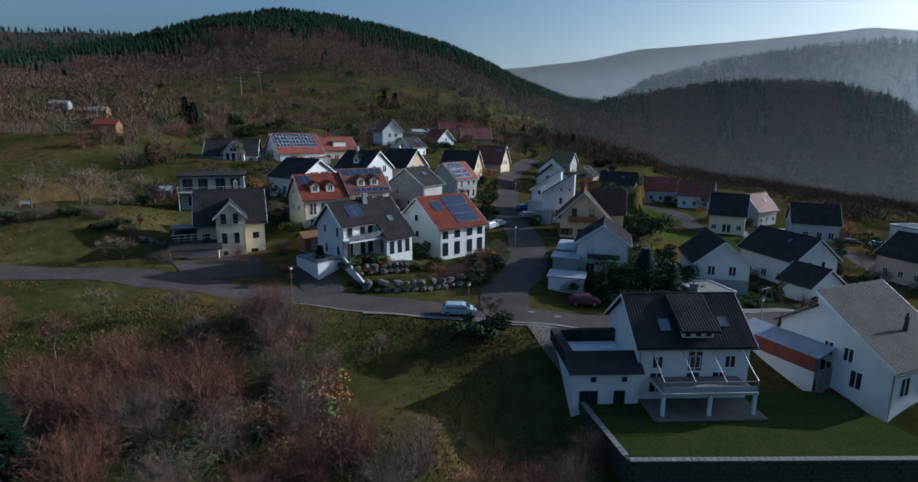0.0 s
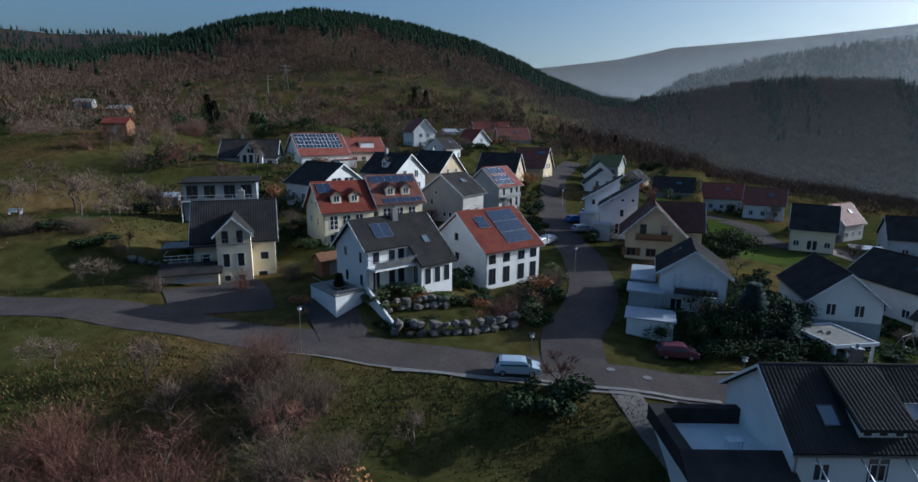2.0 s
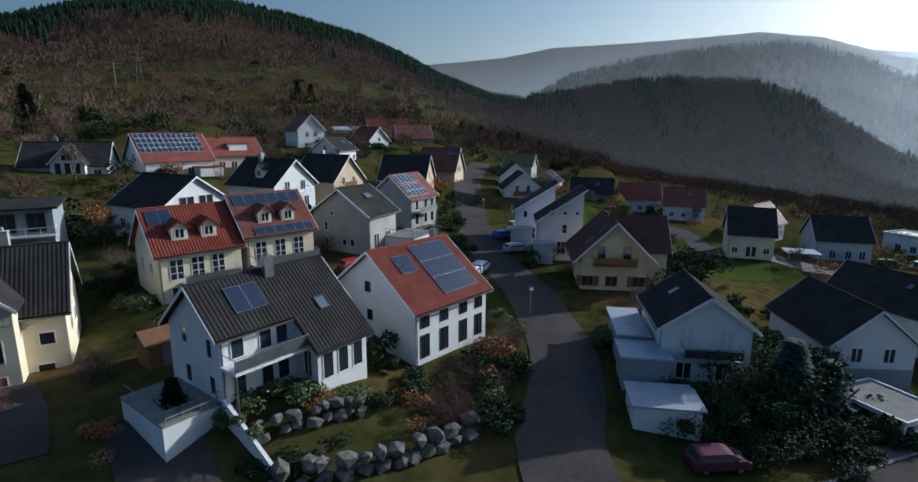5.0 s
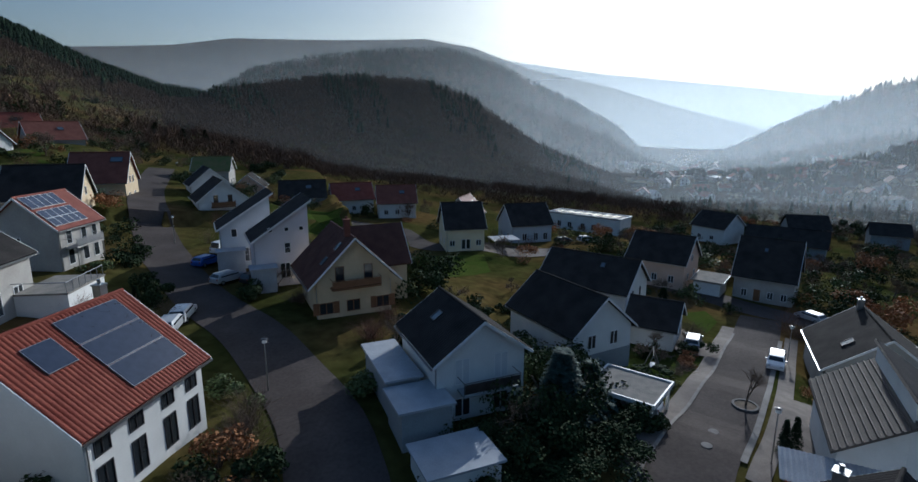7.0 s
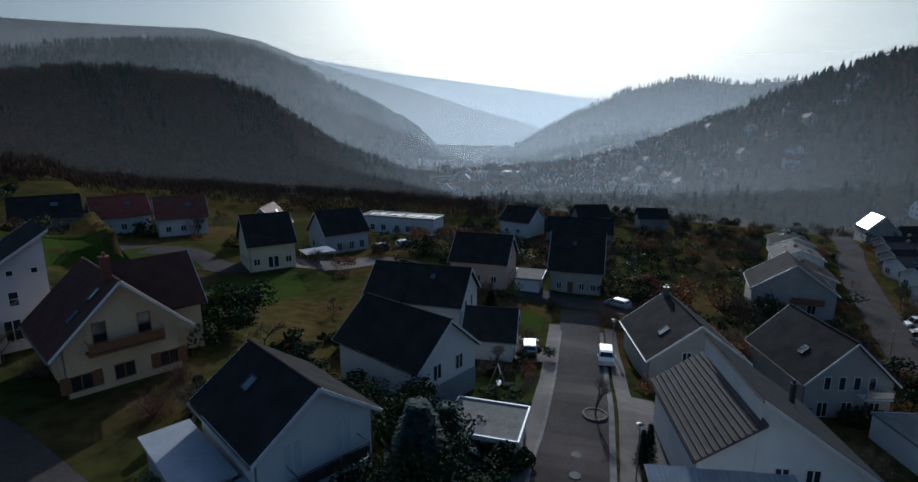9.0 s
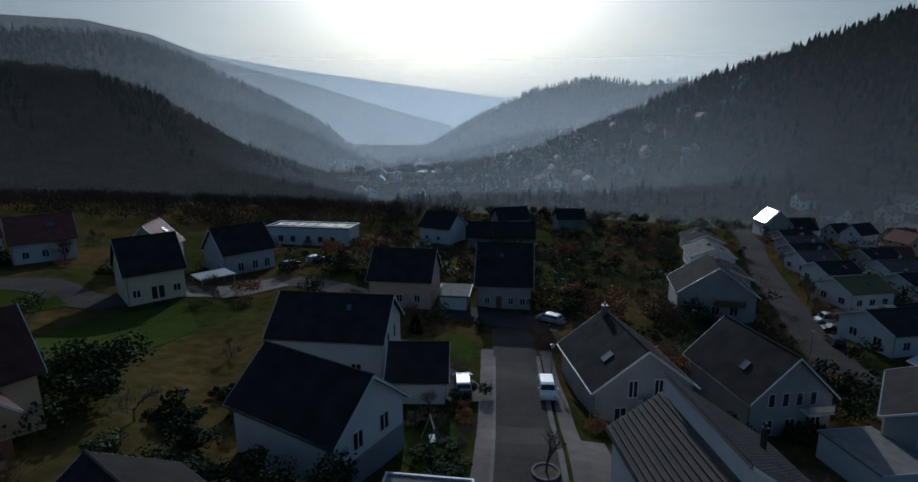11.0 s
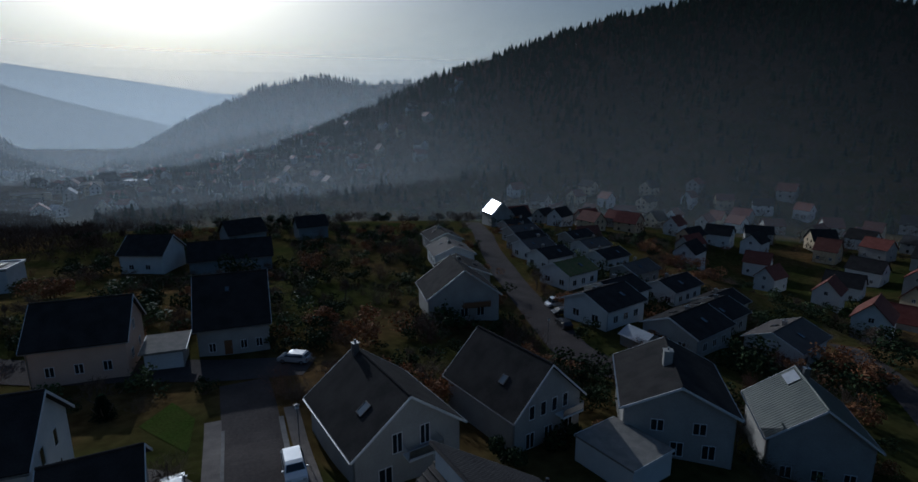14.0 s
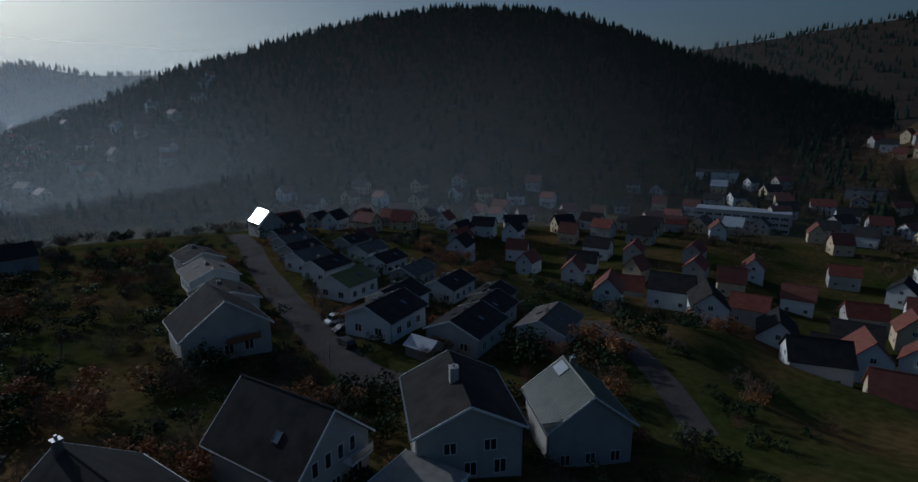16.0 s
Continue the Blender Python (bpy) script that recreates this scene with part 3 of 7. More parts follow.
hA.panel(0, -3.4, -1.0, 0.32, 0.78, 2, 1, material=PV)
hA.skylight(0, 3.0, 0.1, 1.0, 1.2)
hA.chimney(0.4, -0.5, 6.9, 8.6, 0.75, 0.5)
annex(hA, -8.9, -5.2, -2.8, 3.2, -4, 0.0, WHITE, "garage", "white garage under a paved roof terrace", GRAVEL, 0.05)
hA.garage("W", -0.4, -3.0)
bm = bmesh.new()
for p, q in (((-8.7, -2.8, 1.0), (-5.2, -2.8, 1.0)), ((-8.7, -2.8, 1.0), (-8.7, 3.0, 1.0)), ((-8.7, -2.8, 0.55), (-5.2, -2.8, 0.55))):
    rod(bm, p, q, 0.035)
for a in (-8.7, -7.6, -6.5, -5.4):
    rod(bm, (a, -2.8, 0.1), (a, -2.8, 1.0), 0.03)
part("terrace_railing", bm, GREYWOOD, hA.root)
bm = bmesh.new()
prism(bm, [(-9.0, -3.6), (-9.0, -2.6), (-3.2, 0.5), (-3.2, -3.6)], -5.25, -5.0)
part("wing_wall", bm, WHITE, hA.root, "sloping white retaining wall by the drive")

# white house with red roof and solar panels
hB = house("white house with bright red tiled roof and large solar panels", -2.2, 88.3, 39, 2.8, 10.4, gable(12.4, 4.6, 9.1), WHITE, REDTILE, tiles=True)
hB.row("W", 5.2, (0.4,), 0.75, 1.0, 1, trim=DARKMETAL)
hB.row("W", 2.6, (0.2,), 0.75, 1.0, 1, trim=DARKMETAL)
for zz in (0.3, 3.0):
    hB.row("S", zz, (-3.6, -1.2, 1.4, 3.6), 1.1, 2.1 if zz < 1 else 1.9, 2, trim=DARKMETAL)
hB.panel(0, -3.4, -1.5, 0.55, 0.82, 1, 1)
hB.panel(0, -0.7, 3.9, 0.66, 0.93, 1, 1)
hB.panel(0, -0.7, 3.9, 0.4, 0.655, 1, 1)
hB.panel(0, -0.7, 3.9, 0.14, 0.395, 1, 1)
hB.chimney(4.4, 1.0, 7.6, 9.6)

# cream double house with dormers
hD = house("cream semi-detached house with red tiled roof and two small dormers", -25.1, 98.3, 34, 5.7, 8.9, gable(9.4, 4.6, 8.8), CREAM, REDTILE, tiles=True)
hD.dormer(0, -1.6, 0.28, 1.5, 1.35, 2.6)
hD.dormer(0, 1.2, 0.28, 1.5, 1.35, 2.6)
hD.panel(0, -3.9, -1.6, 0.62, 0.93, 2, 1)
hD.row("S", 2.0, (-2.4, -0.4, 1.6), 1.3, 2.1, 2, 3)
hD.row("S", -0.8, (-2.4, 1.6), 1.3, 2.1, 2, 3)
hD.row("W", 5.4, (-1.0, 1.0), 0.6, 0.6, 1)
hD.row("W", 2.4, (-1.6, 1.6), 0.9, 1.2)
hD.balcony("S", 0.6, 1.7, 5.4, 1.5, OFFWHITE, METAL)
hE2 = house("cream semi-detached house with brown roof, dormers and solar panels", -17.9, 103.0, 34, 6.3, 8.7, gable(9.2, 4.7, 8.9), CREAM, BROWNTILE, tiles=True)
hE2.dormer(0, -1.4, 0.28, 1.5, 1.35, 2.6)
hE2.dormer(0, 1.3, 0.28, 1.5, 1.35, 2.6)
hE2.panel(0, -3.9, 3.9, 0.72, 0.96, 6, 1)
hE2.panel(0, -3.0, 3.9, 0.03, 0.2, 6, 1)
hE2.row("S", 2.0, (-2.4, -0.2, 2.0), 1.3, 2.1, 2, 3)
hE2.row("S", -0.8, (-2.4, 2.0), 1.3, 2.1, 2, 3)
hE2.balcony("S", 0.0, 1.7, 7.4, 1.7, OFFWHITE, METAL)
hE2.row("E", 2.4, (-1.6, 1.6), 0.9, 1.2)

# cream house with cross gable and garage
hC = house("cream house with grey roof, gabled bay and tiled garage porch", -36.2, 86.2, 21, 3.3, 10.6, gable(9.7, 4.8, 9.6), CREAM, ANTHRACITE, tiles=True)
cross_gable(hC, 0.0, 4.0, -6.6, 5.9, 8.3, 0.0)
for zz, hh in ((0.2, 0.8), (2.0, 1.8), (5.0, 1.7)):
    for a in (-0.95, 0.75):
        free_window(hC, a, -6.6, zz, 0.9 if zz > 1 else 0.8, hh, 0, 1)
bm = bmesh.new()
for p, q in (((-1.9, -6.72, 5.6), (1.9, -6.72, 5.6)), ((-1.9, -6.72, 4.9), (1.9, -6.72, 4.9))):
    rod(bm, p, q, 0.03)
for k in range(9):
    rod(bm, (-1.9 + k * 0.475, -6.72, 4.85), (-1.9 + k * 0.475, -6.72, 5.6), 0.02)
part("railing", bm, METAL, hC.root)
hC.row("S", 2.2, (3.5,), 1.1, 1.1, 1)
hC.row("S", -0.4, (3.2,), 1.2, 1.1, 1)
hC.row("S", 2.3, (-3.6,), 1.2, 1.2, 1)
hC.row("E", 2.4, (-1.5, 1.5), 1.0, 1.2)
hC.row("E", 5.4, (0.0,), 1.0, 1.2)
hC.chimney(1.0, 0.4, 8.2, 10.8, 0.7, 0.7, OFFWHITE)
annex(hC, -8.2, -2.0, -6.4, -2.0, -3, 2.0, CREAM, "garage", "cream garage with a roof terrace", GRAVEL, 0.0)
bm = bmesh.new()
box(bm, -6.8, -2.6, -6.46, -6.4, -0.4, 1.7)
part("garage_door", bm, BLIND, hC.root, "wide pale garage door")
bm = bmesh.new()
prism(bm, [(-8.0, 1.75), (-5.6, 2.7), (-5.6, 2.55), (-8.0, 1.6)], -8.6, -1.4)
pr = part("porch_roof", bm, ANTHRACITE, hC.root)
for a in (-8.3, -1.9):
    bm = bmesh.new()
    rod(bm, (a, -7.8, -3), (a, -7.8, 1.8), 0.14, n=8)
    part("porch_post", bm, CREAM, hC.root)
bm = bmesh.new()
for p, q in (((-8.2, -5.5, 3.6), (-2.0, -5.5, 3.6)), ((-8.2, -5.5, 3.6), (-8.2, -2.0, 3.6)), ((-8.2, -5.5, 3.15), (-2.0, -5.5, 3.15))):
    rod(bm, p, q, 0.04)
for k in range(8):
    rod(bm, (-8.2 + k * 0.88, -5.5, 2.1), (-8.2 + k * 0.88, -5.5, 3.6), 0.03)
part("terrace_railing", bm, TRIM, hC.root)
bm = bmesh.new()
box(bm, -8.4, -2.0, -5.7, -1.8, 4.5, 4.65)
for a, b in ((-8.2, -5.5), (-8.2, -2.0), (-5.0, -5.5)):
    rod(bm, (a, b, 2.1), (a, b, 4.5), 0.07)
part("terrace_roof", bm, DARKMETAL, hC.root, "flat glazed terrace canopy on thin posts")

# dark flat-roofed house behind it
hX = house("dark timber-clad flat-roofed house with wide balcony", -47.0, 105.5, 20, 7.6, 12.0, [(-4.5, 6.3), (4.5, 6.5)], GREYWALL, ANTHRACITE)
hX.row("S", 3.6, (-4.2, -1.6, 1.4, 4.0), 1.7, 2.1, 2, trim=DARKMETAL)
hX.balcony("S", 0, 3.3, 11.6, 1.6, OFFWHITE, TRIM, slats=False)
hX.row("S", 0.5, (-3.6, 0, 3.6), 1.7, 2.0, 2)

# houses of the upper rows
hF = house("white house with grey roof and glazed cross gable", -59.5, 147.8, 12.6, 11.5, 13.7, gable(11, 4.2, 8.4), WHITE, ANTHRACITE)
cross_gable(hF, 1.0, 5.0, -7.0, 4.6, 7.8, 0)
for zz in (0.3, 3.0):
    for a in (-0.4, 1.0, 2.4):
        free_window(hF, a, -7.0, zz, 1.0, 2.0, 0, 1)
free_window(hF, 1.0, -7.0, 5.3, 1.6, 1.1, 0, 2)
hF.row("S", 2.4, (-4.6, 4.9), 1.2, 1.2)
hF.row("W", 3.0, (-2, 2), 1.0, 1.2)
hF.chimney(-2, 0.3, 7.6, 9.2)
hE = house("white house with a blue solar-panel roof edged in red tile", -45.6, 156.2, 40, 12.2, 13.9, gable(11.2, 3.8, 9.2), WHITE, DULLRED)
hE.panel(0, -6.5, 5.6, 0.32, 0.97, 12, 4, rim=TRIM)
hE.row("W", 1.0, (-2, 2), 1.0, 1.2)
hE.row("W", 4.2, (0.0,), 1.0, 1.2)
hE.row("S", 0.6, (-4, -1, 2, 4.5), 1.3, 2.0)
hE.row("E", 1.0, (-3, 0, 3), 1.0, 2.0)
annex(hE, 2.5, 7.2, -8.0, -5.0, -3, 2.6, WHITE, "annex", "", DULLRED)
h1 = house("house with faded red roof and shed dormer", -37.0, 170.0, 35, 13.0, 12.0, gable(9.5, 3.4, 7.4), SALMON, DULLRED)
annex(h1, -1.5, 2.5, -3.4, 0, 3.6, 6.0, WHITE, "dormer", "", DULLRED)
h1.row("S", 0.6, (-3.6, -1, 2, 4), 1.4, 1.6)
h1.chimney(-2.5, 0, 6.6, 8.6, material=REDTILE)
hBG = house("white house with black roof and fully glazed gable front", -32.1, 115.4, 142, 8.8, 11.5, gable(10.8, 3.9, 7.6), WHITE, ANTHRACITE)
hBG.row("W", 0.4, (-2.4, 0, 2.4), 1.9, 2.2, 2, blind=0.45)
hBG.row("W", 3.2, (-1.4, 1.4), 2.2, 1.9, 2)
hBG.row("N", 0.9, (-3, 0, 3), 1.1, 1.3)
h2 = house("white house with black roof, gable balcony and small dormer", -21.7, 131.5, 142, 9.2, 11.5, gable(9.8, 4.3, 8.4), WHITE, ANTHRACITE)
h2.dormer(1, -1.0, 0.3, 1.6, 1.4, 2.6)
h2.row("W", 0.4, (-2.4, 0, 2.4), 1.1, 2.0, 2)
h2.row("W", 3.4, (-1.7, 1.7), 1.1, 1.6, 2)
h2.balcony("W", 0, 3.1, 4.0, 1.3, WHITE, METAL, slats=False, posts=False)
h2.chimney(1.5, 0.5, 7.6, 9.2, material=OFFWHITE)
h3 = house("yellow house with black roof and timber-framed gable", -13.2, 142.7, 143, 8.9, 10.6, gable(9.6, 4.1, 8.8), YELLOW, ANTHRACITE)
h3.row("W", 0.5, (-2.4, 1.8), 1.2, 1.9, 2)
h3.row("W", 3.4, (-1.4, 1.5), 1.0, 1.5, 2)
h3.balcony("W", 1.2, 3.2, 3.6, 1.4, WOOD, WOOD)
h3.chimney(2.0, -1.0, 6.8, 9.4)
h4 = house("pale grey house with anthracite roof and a roof terrace", -7.7, 109.8, 56, 7.0, 7.4, gable(9.6, 4.8, 8.1), OFFWHITE, ANTHRACITE)
h4.row("W", 4.6, (1.2,), 0.6, 0.6, 1)
h4.row("W", 0.8, (2.2, -0.6, -1.8), 0.7, 0.9, 1)
h4.row("W", 2.6, (2.2,), 0.6, 1.2, 1)
h4.row("S", 0.4, (-1.5, 1.2), 1.2, 2.0)
h4.skylight(0, 0.4, 0.62, 1.5, 1.0)
annex(h4, 0.5, 6.5, -8.6, -4.3, -3, 1.6, WHITE, "terrace", "white terrace over a carport", GRAVEL, 0.1)
bm = bmesh.new()
for p, q in (((0.4, -8.6, 2.7), (6.5, -8.6, 2.7)), ((0.4, -8.6, 2.7), (0.4, -4.3, 2.7))):
    rod(bm, p, q, 0.04)
for k in range(7):
    rod(bm, (0.4 + k, -8.6, 1.7), (0.4 + k, -8.6, 2.7), 0.03)
part("terrace_railing", bm, METAL, h4.root)
h5 = house("white house with solar collectors covering a red-edged roof", 0.3, 131.5, 50, 6.2, 8.6, gable(9.2, 4.9, 8.7), OFFWHITE, DULLRED)
h5.panel(0, -3.9, 1.6, 0.1, 0.55, 5, 2, rim=TRIM)
h5.panel(0, -3.9, 1.6, 0.62, 0.95, 5, 1, rim=TRIM)
h5.row("W", 3.0, (0.6,), 0.9, 1.0)
h5.row("S", 0.4, (-2, 0.6, 2.6), 1.1, 1.9, 1)
h5.row("S", 2.9, (-2, 0.6, 2.6), 1.0, 1.6, 1)
h5.balcony("S", -0.5, 2.7, 5.0, 1.5, OFFWHITE, METAL)
h6 = house("house with steep black roof and yellow gable", 2.8, 157.6, -20, 7.4, 11.0, gable(9.8, 4.3, 9.4), YELLOW, ANTHRACITE)
h6.row("E", 1.0, (-2, 1.5), 1.1, 1.4)
h6.row("E", 4.4, (0,), 1.1, 1.4)
h7 = house("cream house with dark roof and tall gable", 13.0, 176.0, -25, 7.6, 10.5, gable(9.5, 4.5, 10.2), YELLOW, BROWNTILE)
h7.row("E", 1.0, (-2, 1.5), 1.1, 1.4)
h7.row("E", 4.2, (-1, 1), 1.0, 1.4)
h7.skylight(0, 3.0, 0.75, 2.2, 1.2)
hG = house("tall white house with brown roof on the slope", -23.0, 196.0, 120, 16.6, 9.6, gable(8.6, 5.4, 9.6), WHITE, BROWNTILE)
hG.row("W", 0.8, (-2, 1.5), 1.0, 1.3)
hG.row("W", 3.6, (-1.2, 1.2), 1.0, 1.3)
hG.row("N", 1.0, (-2.4, 0, 2.4), 1.0, 1.3)
for lab, x, y, yaw, z, L, W, e, r, wl, rf in (
        ("white house with dark roof among the upper houses", -14.0, 178.0, 60, 13.8, 9.0, 8.6, 3.4, 6.6, WHITE, ANTHRACITE),
        ("white house with red roof and pergola", -5.0, 211.0, 130, 15.0, 10.0, 9.0, 3.8, 8.0, WHITE, REDTILE),
        ("house with long dull red roof", 2.0, 258.0, 10, 17.6, 16.0, 10.0, 4.2, 9.0, OFFWHITE, DULLRED),
        ("house with brown roof and pale skylights", 10.0, 230.0, 10, 15.0, 13.0, 10.5, 4.2, 9.0, OFFWHITE, BROWNTILE),
        ("white house with a green roof behind", 42.0, 203.0, 150, 6.6, 10.0, 9.0, 4.6, 8.2, OFFWHITE, GREENROOF),
        ("small brown house with snow-white skylights", 50.5, 200.0, 60, 2.4, 9.0, 8.6, 4.2, 7.6, SALMON, ANTHRACITE),
        ("dark grey house with white gable end", 57.0, 181.0, -25, 0.6, 12.0, 9.0, 4.4, 8.6, GREYWALL, ANTHRACITE),
        ("white house with brick-red roof by the lawn", 73.0, 184.0, -20, -1.2, 12.0, 9.4, 4.0, 8.4, WHITE, DULLRED),
        ("house with brown roof and white slatted gable", 79.5, 171.0, -30, -1.4, 11.0, 9.0, 4.0, 8.6, WHITE, BROWNTILE),
        ("white gabled house behind another on the side street", 33.3, 179.5, 82, 5.4, 10.0, 9.0, 4.6, 8.4, WHITE, ANTHRACITE),
        ("low white house with a pale roof terrace", -13.0, 244.0, 20, 17.6, 11.0, 8.0, 4.4, 5.6, WHITE, LIGHTSHEET),
        ("brown-roofed house half hidden behind others", 88.0, 152.0, 30, -3.4, 10.0, 9.0, 4.0, 8.8, OFFWHITE, BROWNTILE)):
    q = house(lab, x, y, yaw, z, L, gable(W, e, r), wl, rf)
    for sd in ("W", "E"):
        q.row(sd, 1.0, (-2, 1.6), 1.0, 1.3)
        q.row(sd, e - 0.2, (0,), 1.0, 1.3)
    q.row("S", 1.0, (-3, 0, 3), 1.1, 1.3)
    q.row("N", 1.0, (-3, 0, 3), 1.1, 1.3)
    q.skylight(0, 1.5, 0.6, 1.4, 1.1)
hW1 = house("white gabled house with a balcony under its eaves", 30.5, 163.0, 82, 4.4, 11.0, gable(10, 4.2, 8.2), WHITE, ANTHRACITE)
hW1.row("W", 0.6, (-2.2, 0.3, 2.4), 1.1, 1.6)
hW1.row("W", 3.6, (-1.2, 1.4), 1.0, 1.8, 1)
hW1.balcony("W", 0.2, 3.2, 4.4, 1.2, WOOD, WOOD, posts=False)
hCube = house("white flat-roofed cube house", 36.5, 240.0, -12, 6.9, 11.0, [(-4, 4.6), (4, 4.6)], WHITE, LIGHTSHEET)
hCube.row("S", 1.6, (-3.4, -1, 1.6, 3.6), 1.3, 1.6)
# pair of pent-roofed houses
hN = house("pale house with steep pent roof and glazed bay", 23.5, 117.1, 75, 2.9, 7.5, [(-3.8, 11.0), (3.8, 6.0)], PINKISH, ANTHRACITE)
hN.row("W", 1.0, (-0.2, 2.4), 1.3, 2.0, 2, 2)
hN.row("W", 4.2, (-0.6,), 0.8, 1.4, 1, 2)
hN.row("W", 7.0, (-0.6,), 0.6, 0.6, 1)
hN.row("W", 7.0, (-2.4, 1.4), 0.6, 0.6, 1)
annex(hN, -5.4, -3.3, 1.2, 4.0, -3, 2.9, LIGHTSHEET, "conservatory", "small white glazed conservatory", LIGHTSHEET)
hN2 = house("blue-grey house with steep pent roof", 22.8, 127.6, 75, 3.2, 7.5, [(-3.8, 10.6), (3.8, 5.8)], BLUEGREY, ANTHRACITE)
hN2.row("W", 1.0, (-0.2, 2.4), 1.3, 2.0, 2, 2)
hN2.row("W", 4.6, (-0.6, 1.6), 0.8, 1.2, 1)
annex(hN2, -5.4, -3.3, 0.6, 4.0, -3, 3.0, LIGHTSHEET, "conservatory", "small white glazed conservatory", LIGHTSHEET)

# chalet with balcony
hH = house("cream chalet with dark brown tiled roof, wooden balcony and shutters", 25.8, 104.2, 75, 2.4, 11.0, gable(10.4, 3.8, 8.9), YELLOW, DARKBROWN, tiles=True, side=1.1, over=0.9)
hH.row("W", 0.5, (-3.2, 3.2, 0.2), 1.5, 1.3, 2, trim=WOOD)
hH.row("W", 3.7, (-1.6, 1.6), 1.0, 2.0, 1, trim=WOOD)
for a in (-4.3, -2.1, 2.1, 4.3):
    bm = bmesh.new()
    box(bm, -0.32, 0.32, -0.07, 0.01, 0, 1.35)
    part("shutter", bm, WOOD, hH.root, "brown wooden shutter", hH.face("W", a, 0.5))
hH.balcony("W", 0, 3.5, 5.4, 1.2, WOOD, WOOD, posts=False)
cross_gable(hH, 2.4, 6.4, -7.6, 4.2, 8.6, 0.0)
hH.skylight(1, -3.2, 0.45, 0.9, 1.1)
hH.skylight(1, -3.4, 0.75, 0.9, 1.1)
hH.chimney(-3.8, 0.4, 8.8, 10.6, material=BROWNTILE)

# white house with flat-roofed carports in front
hI = house("white house with dark roof, roller blinds and pale flat-roofed annexes", 23.0, 80.4, 72, 1.6, 9.2, gable(8.2, 4.6, 7.5), WHITE, ANTHRACITE, tiles=True)
hI.row("W", 2.7, (-1.6, 1.6), 1.2, 2.0, 2, blind=0.97)
hI.row("W", 0.1, (-1.6, 1.6), 1.3, 1.5, 2)
hI.skylight(1, 0.8, 0.6, 0.9, 1.0)
hI.balcony("W", -0.3, 2.4, 4.6, 1.3, GREYWALL, DARKMETAL, posts=False)
for u0, u1, v0, v1, z1 in ((-2.4, 5.2, 4.0, 7.0, 2.9), (-6.4, -2.4, 3.0, 7.2, 2.5)):
    bm = bmesh.new()
    box(bm, u0, u1, v0, v1, z1, z1 + 0.18)
    cp = part("carport_roof", bm, LIGHTSHEET, hI.root, "pale sheet-metal flat roof")
    bm = bmesh.new()
    box(bm, u0 + 0.3, u1 - 0.3, v1 - 0.5, v1 - 0.3, -2, z1)
    box(bm, u0 + 0.3, u0 + 0.5, v0 + 0.2, v1 - 0.5, -2, z1)
    part("carport_wall", bm, GREYWALL, cp)
annex(hI, -11.2, -7.6, 2.0, 6.8, -3, 0.9, WHITE, "garage", "small white garage with a pale roof", LIGHTSHEET)

# house with white gable and slate storey
hJ = house("white gabled house with slate-grey ground floor and black roof", 42.3, 84.0, 77, -2.1, 12.0, gable(8.8, 4.6, 8.3), WHITE, ANTHRACITE, tiles=True)
hJ.row("W", 2.9, (-1.5, 1.5), 1.1, 1.5, 2)
hJ.row("W", 0.3, (-2.4,), 1.0, 1.2, 2)
bm = bmesh.new()
box(bm, hJ.u0 - 0.06, hJ.u0 - 0.004, hJ.v0, hJ.v1, -3, 2.3)
part("slate_cladding", bm, GREYWALL, hJ.root)
hK = house("large black-roofed house with white gable and garage wing", 60.3, 93.1, -79, -3.5, 13.8, gable(9.6, 4.6, 8.5), WHITE, ANTHRACITE)
hK.row("E", 2.9, (-1.4, 1.4), 0.9, 1.6, 1)
hK.row("E", 0.4, (-1.4, 1.4), 1.0, 1.3)
hK.skylight(1, -1.0, 0.75, 0.7, 0.9)
hK.skylight(0, 2.0, 0.7, 0.7, 0.9)
hK.row("S", 0.6, (-3.5, 0, 3.5), 1.2, 1.3)
hK2 = house("low white garage wing with black roof", 57.1, 81.4, -72, -3.6, 6.5, gable(7.6, 2.7, 5.4), WHITE, ANTHRACITE)
hK2.row("E", 0.4, (1.0,), 1.0, 1.2)

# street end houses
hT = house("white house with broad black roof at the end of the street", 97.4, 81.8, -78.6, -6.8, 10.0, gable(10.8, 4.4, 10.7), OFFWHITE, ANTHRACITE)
hT.row("S", 1.0, (-2.8, 1.2, 3.2), 0.9, 1.3)
hT.door("S", -0.8, 0.4)
hT.row("E", 1.0, (-2, 2), 1.0, 1.3)
hT.skylight(0, -0.5, 0.7, 0.6, 0.8)
hS = house("salmon house with black roof", 90.0, 97.7, -79.6, -5.4, 11.2, gable(10.4, 4.4, 8.8), SALMON, ANTHRACITE)
hS.row("S", 0.8, (-3, 0, 3), 1.0, 1.3)
hS.row("E", 1.0, (-2, 2), 1.0, 1.3)
hS.row("E", 4.2, (0,), 1.0, 1.3)
hSG = house("low double garage between two houses", 91.5, 89.0, -79, -6.0, 5.4, [(-4, 2.6), (2, 2.9)], OFFWHITE, GRAVEL, category="garage", name="garage")
hSG.garage("S", 0, 0, 4.4)
hL = house("cream house with black roof and glazed entrance", 70.8, 134.0, -30, -2.4, 9.0, gable(10.0, 4.6, 9.6), CREAM, ANTHRACITE)
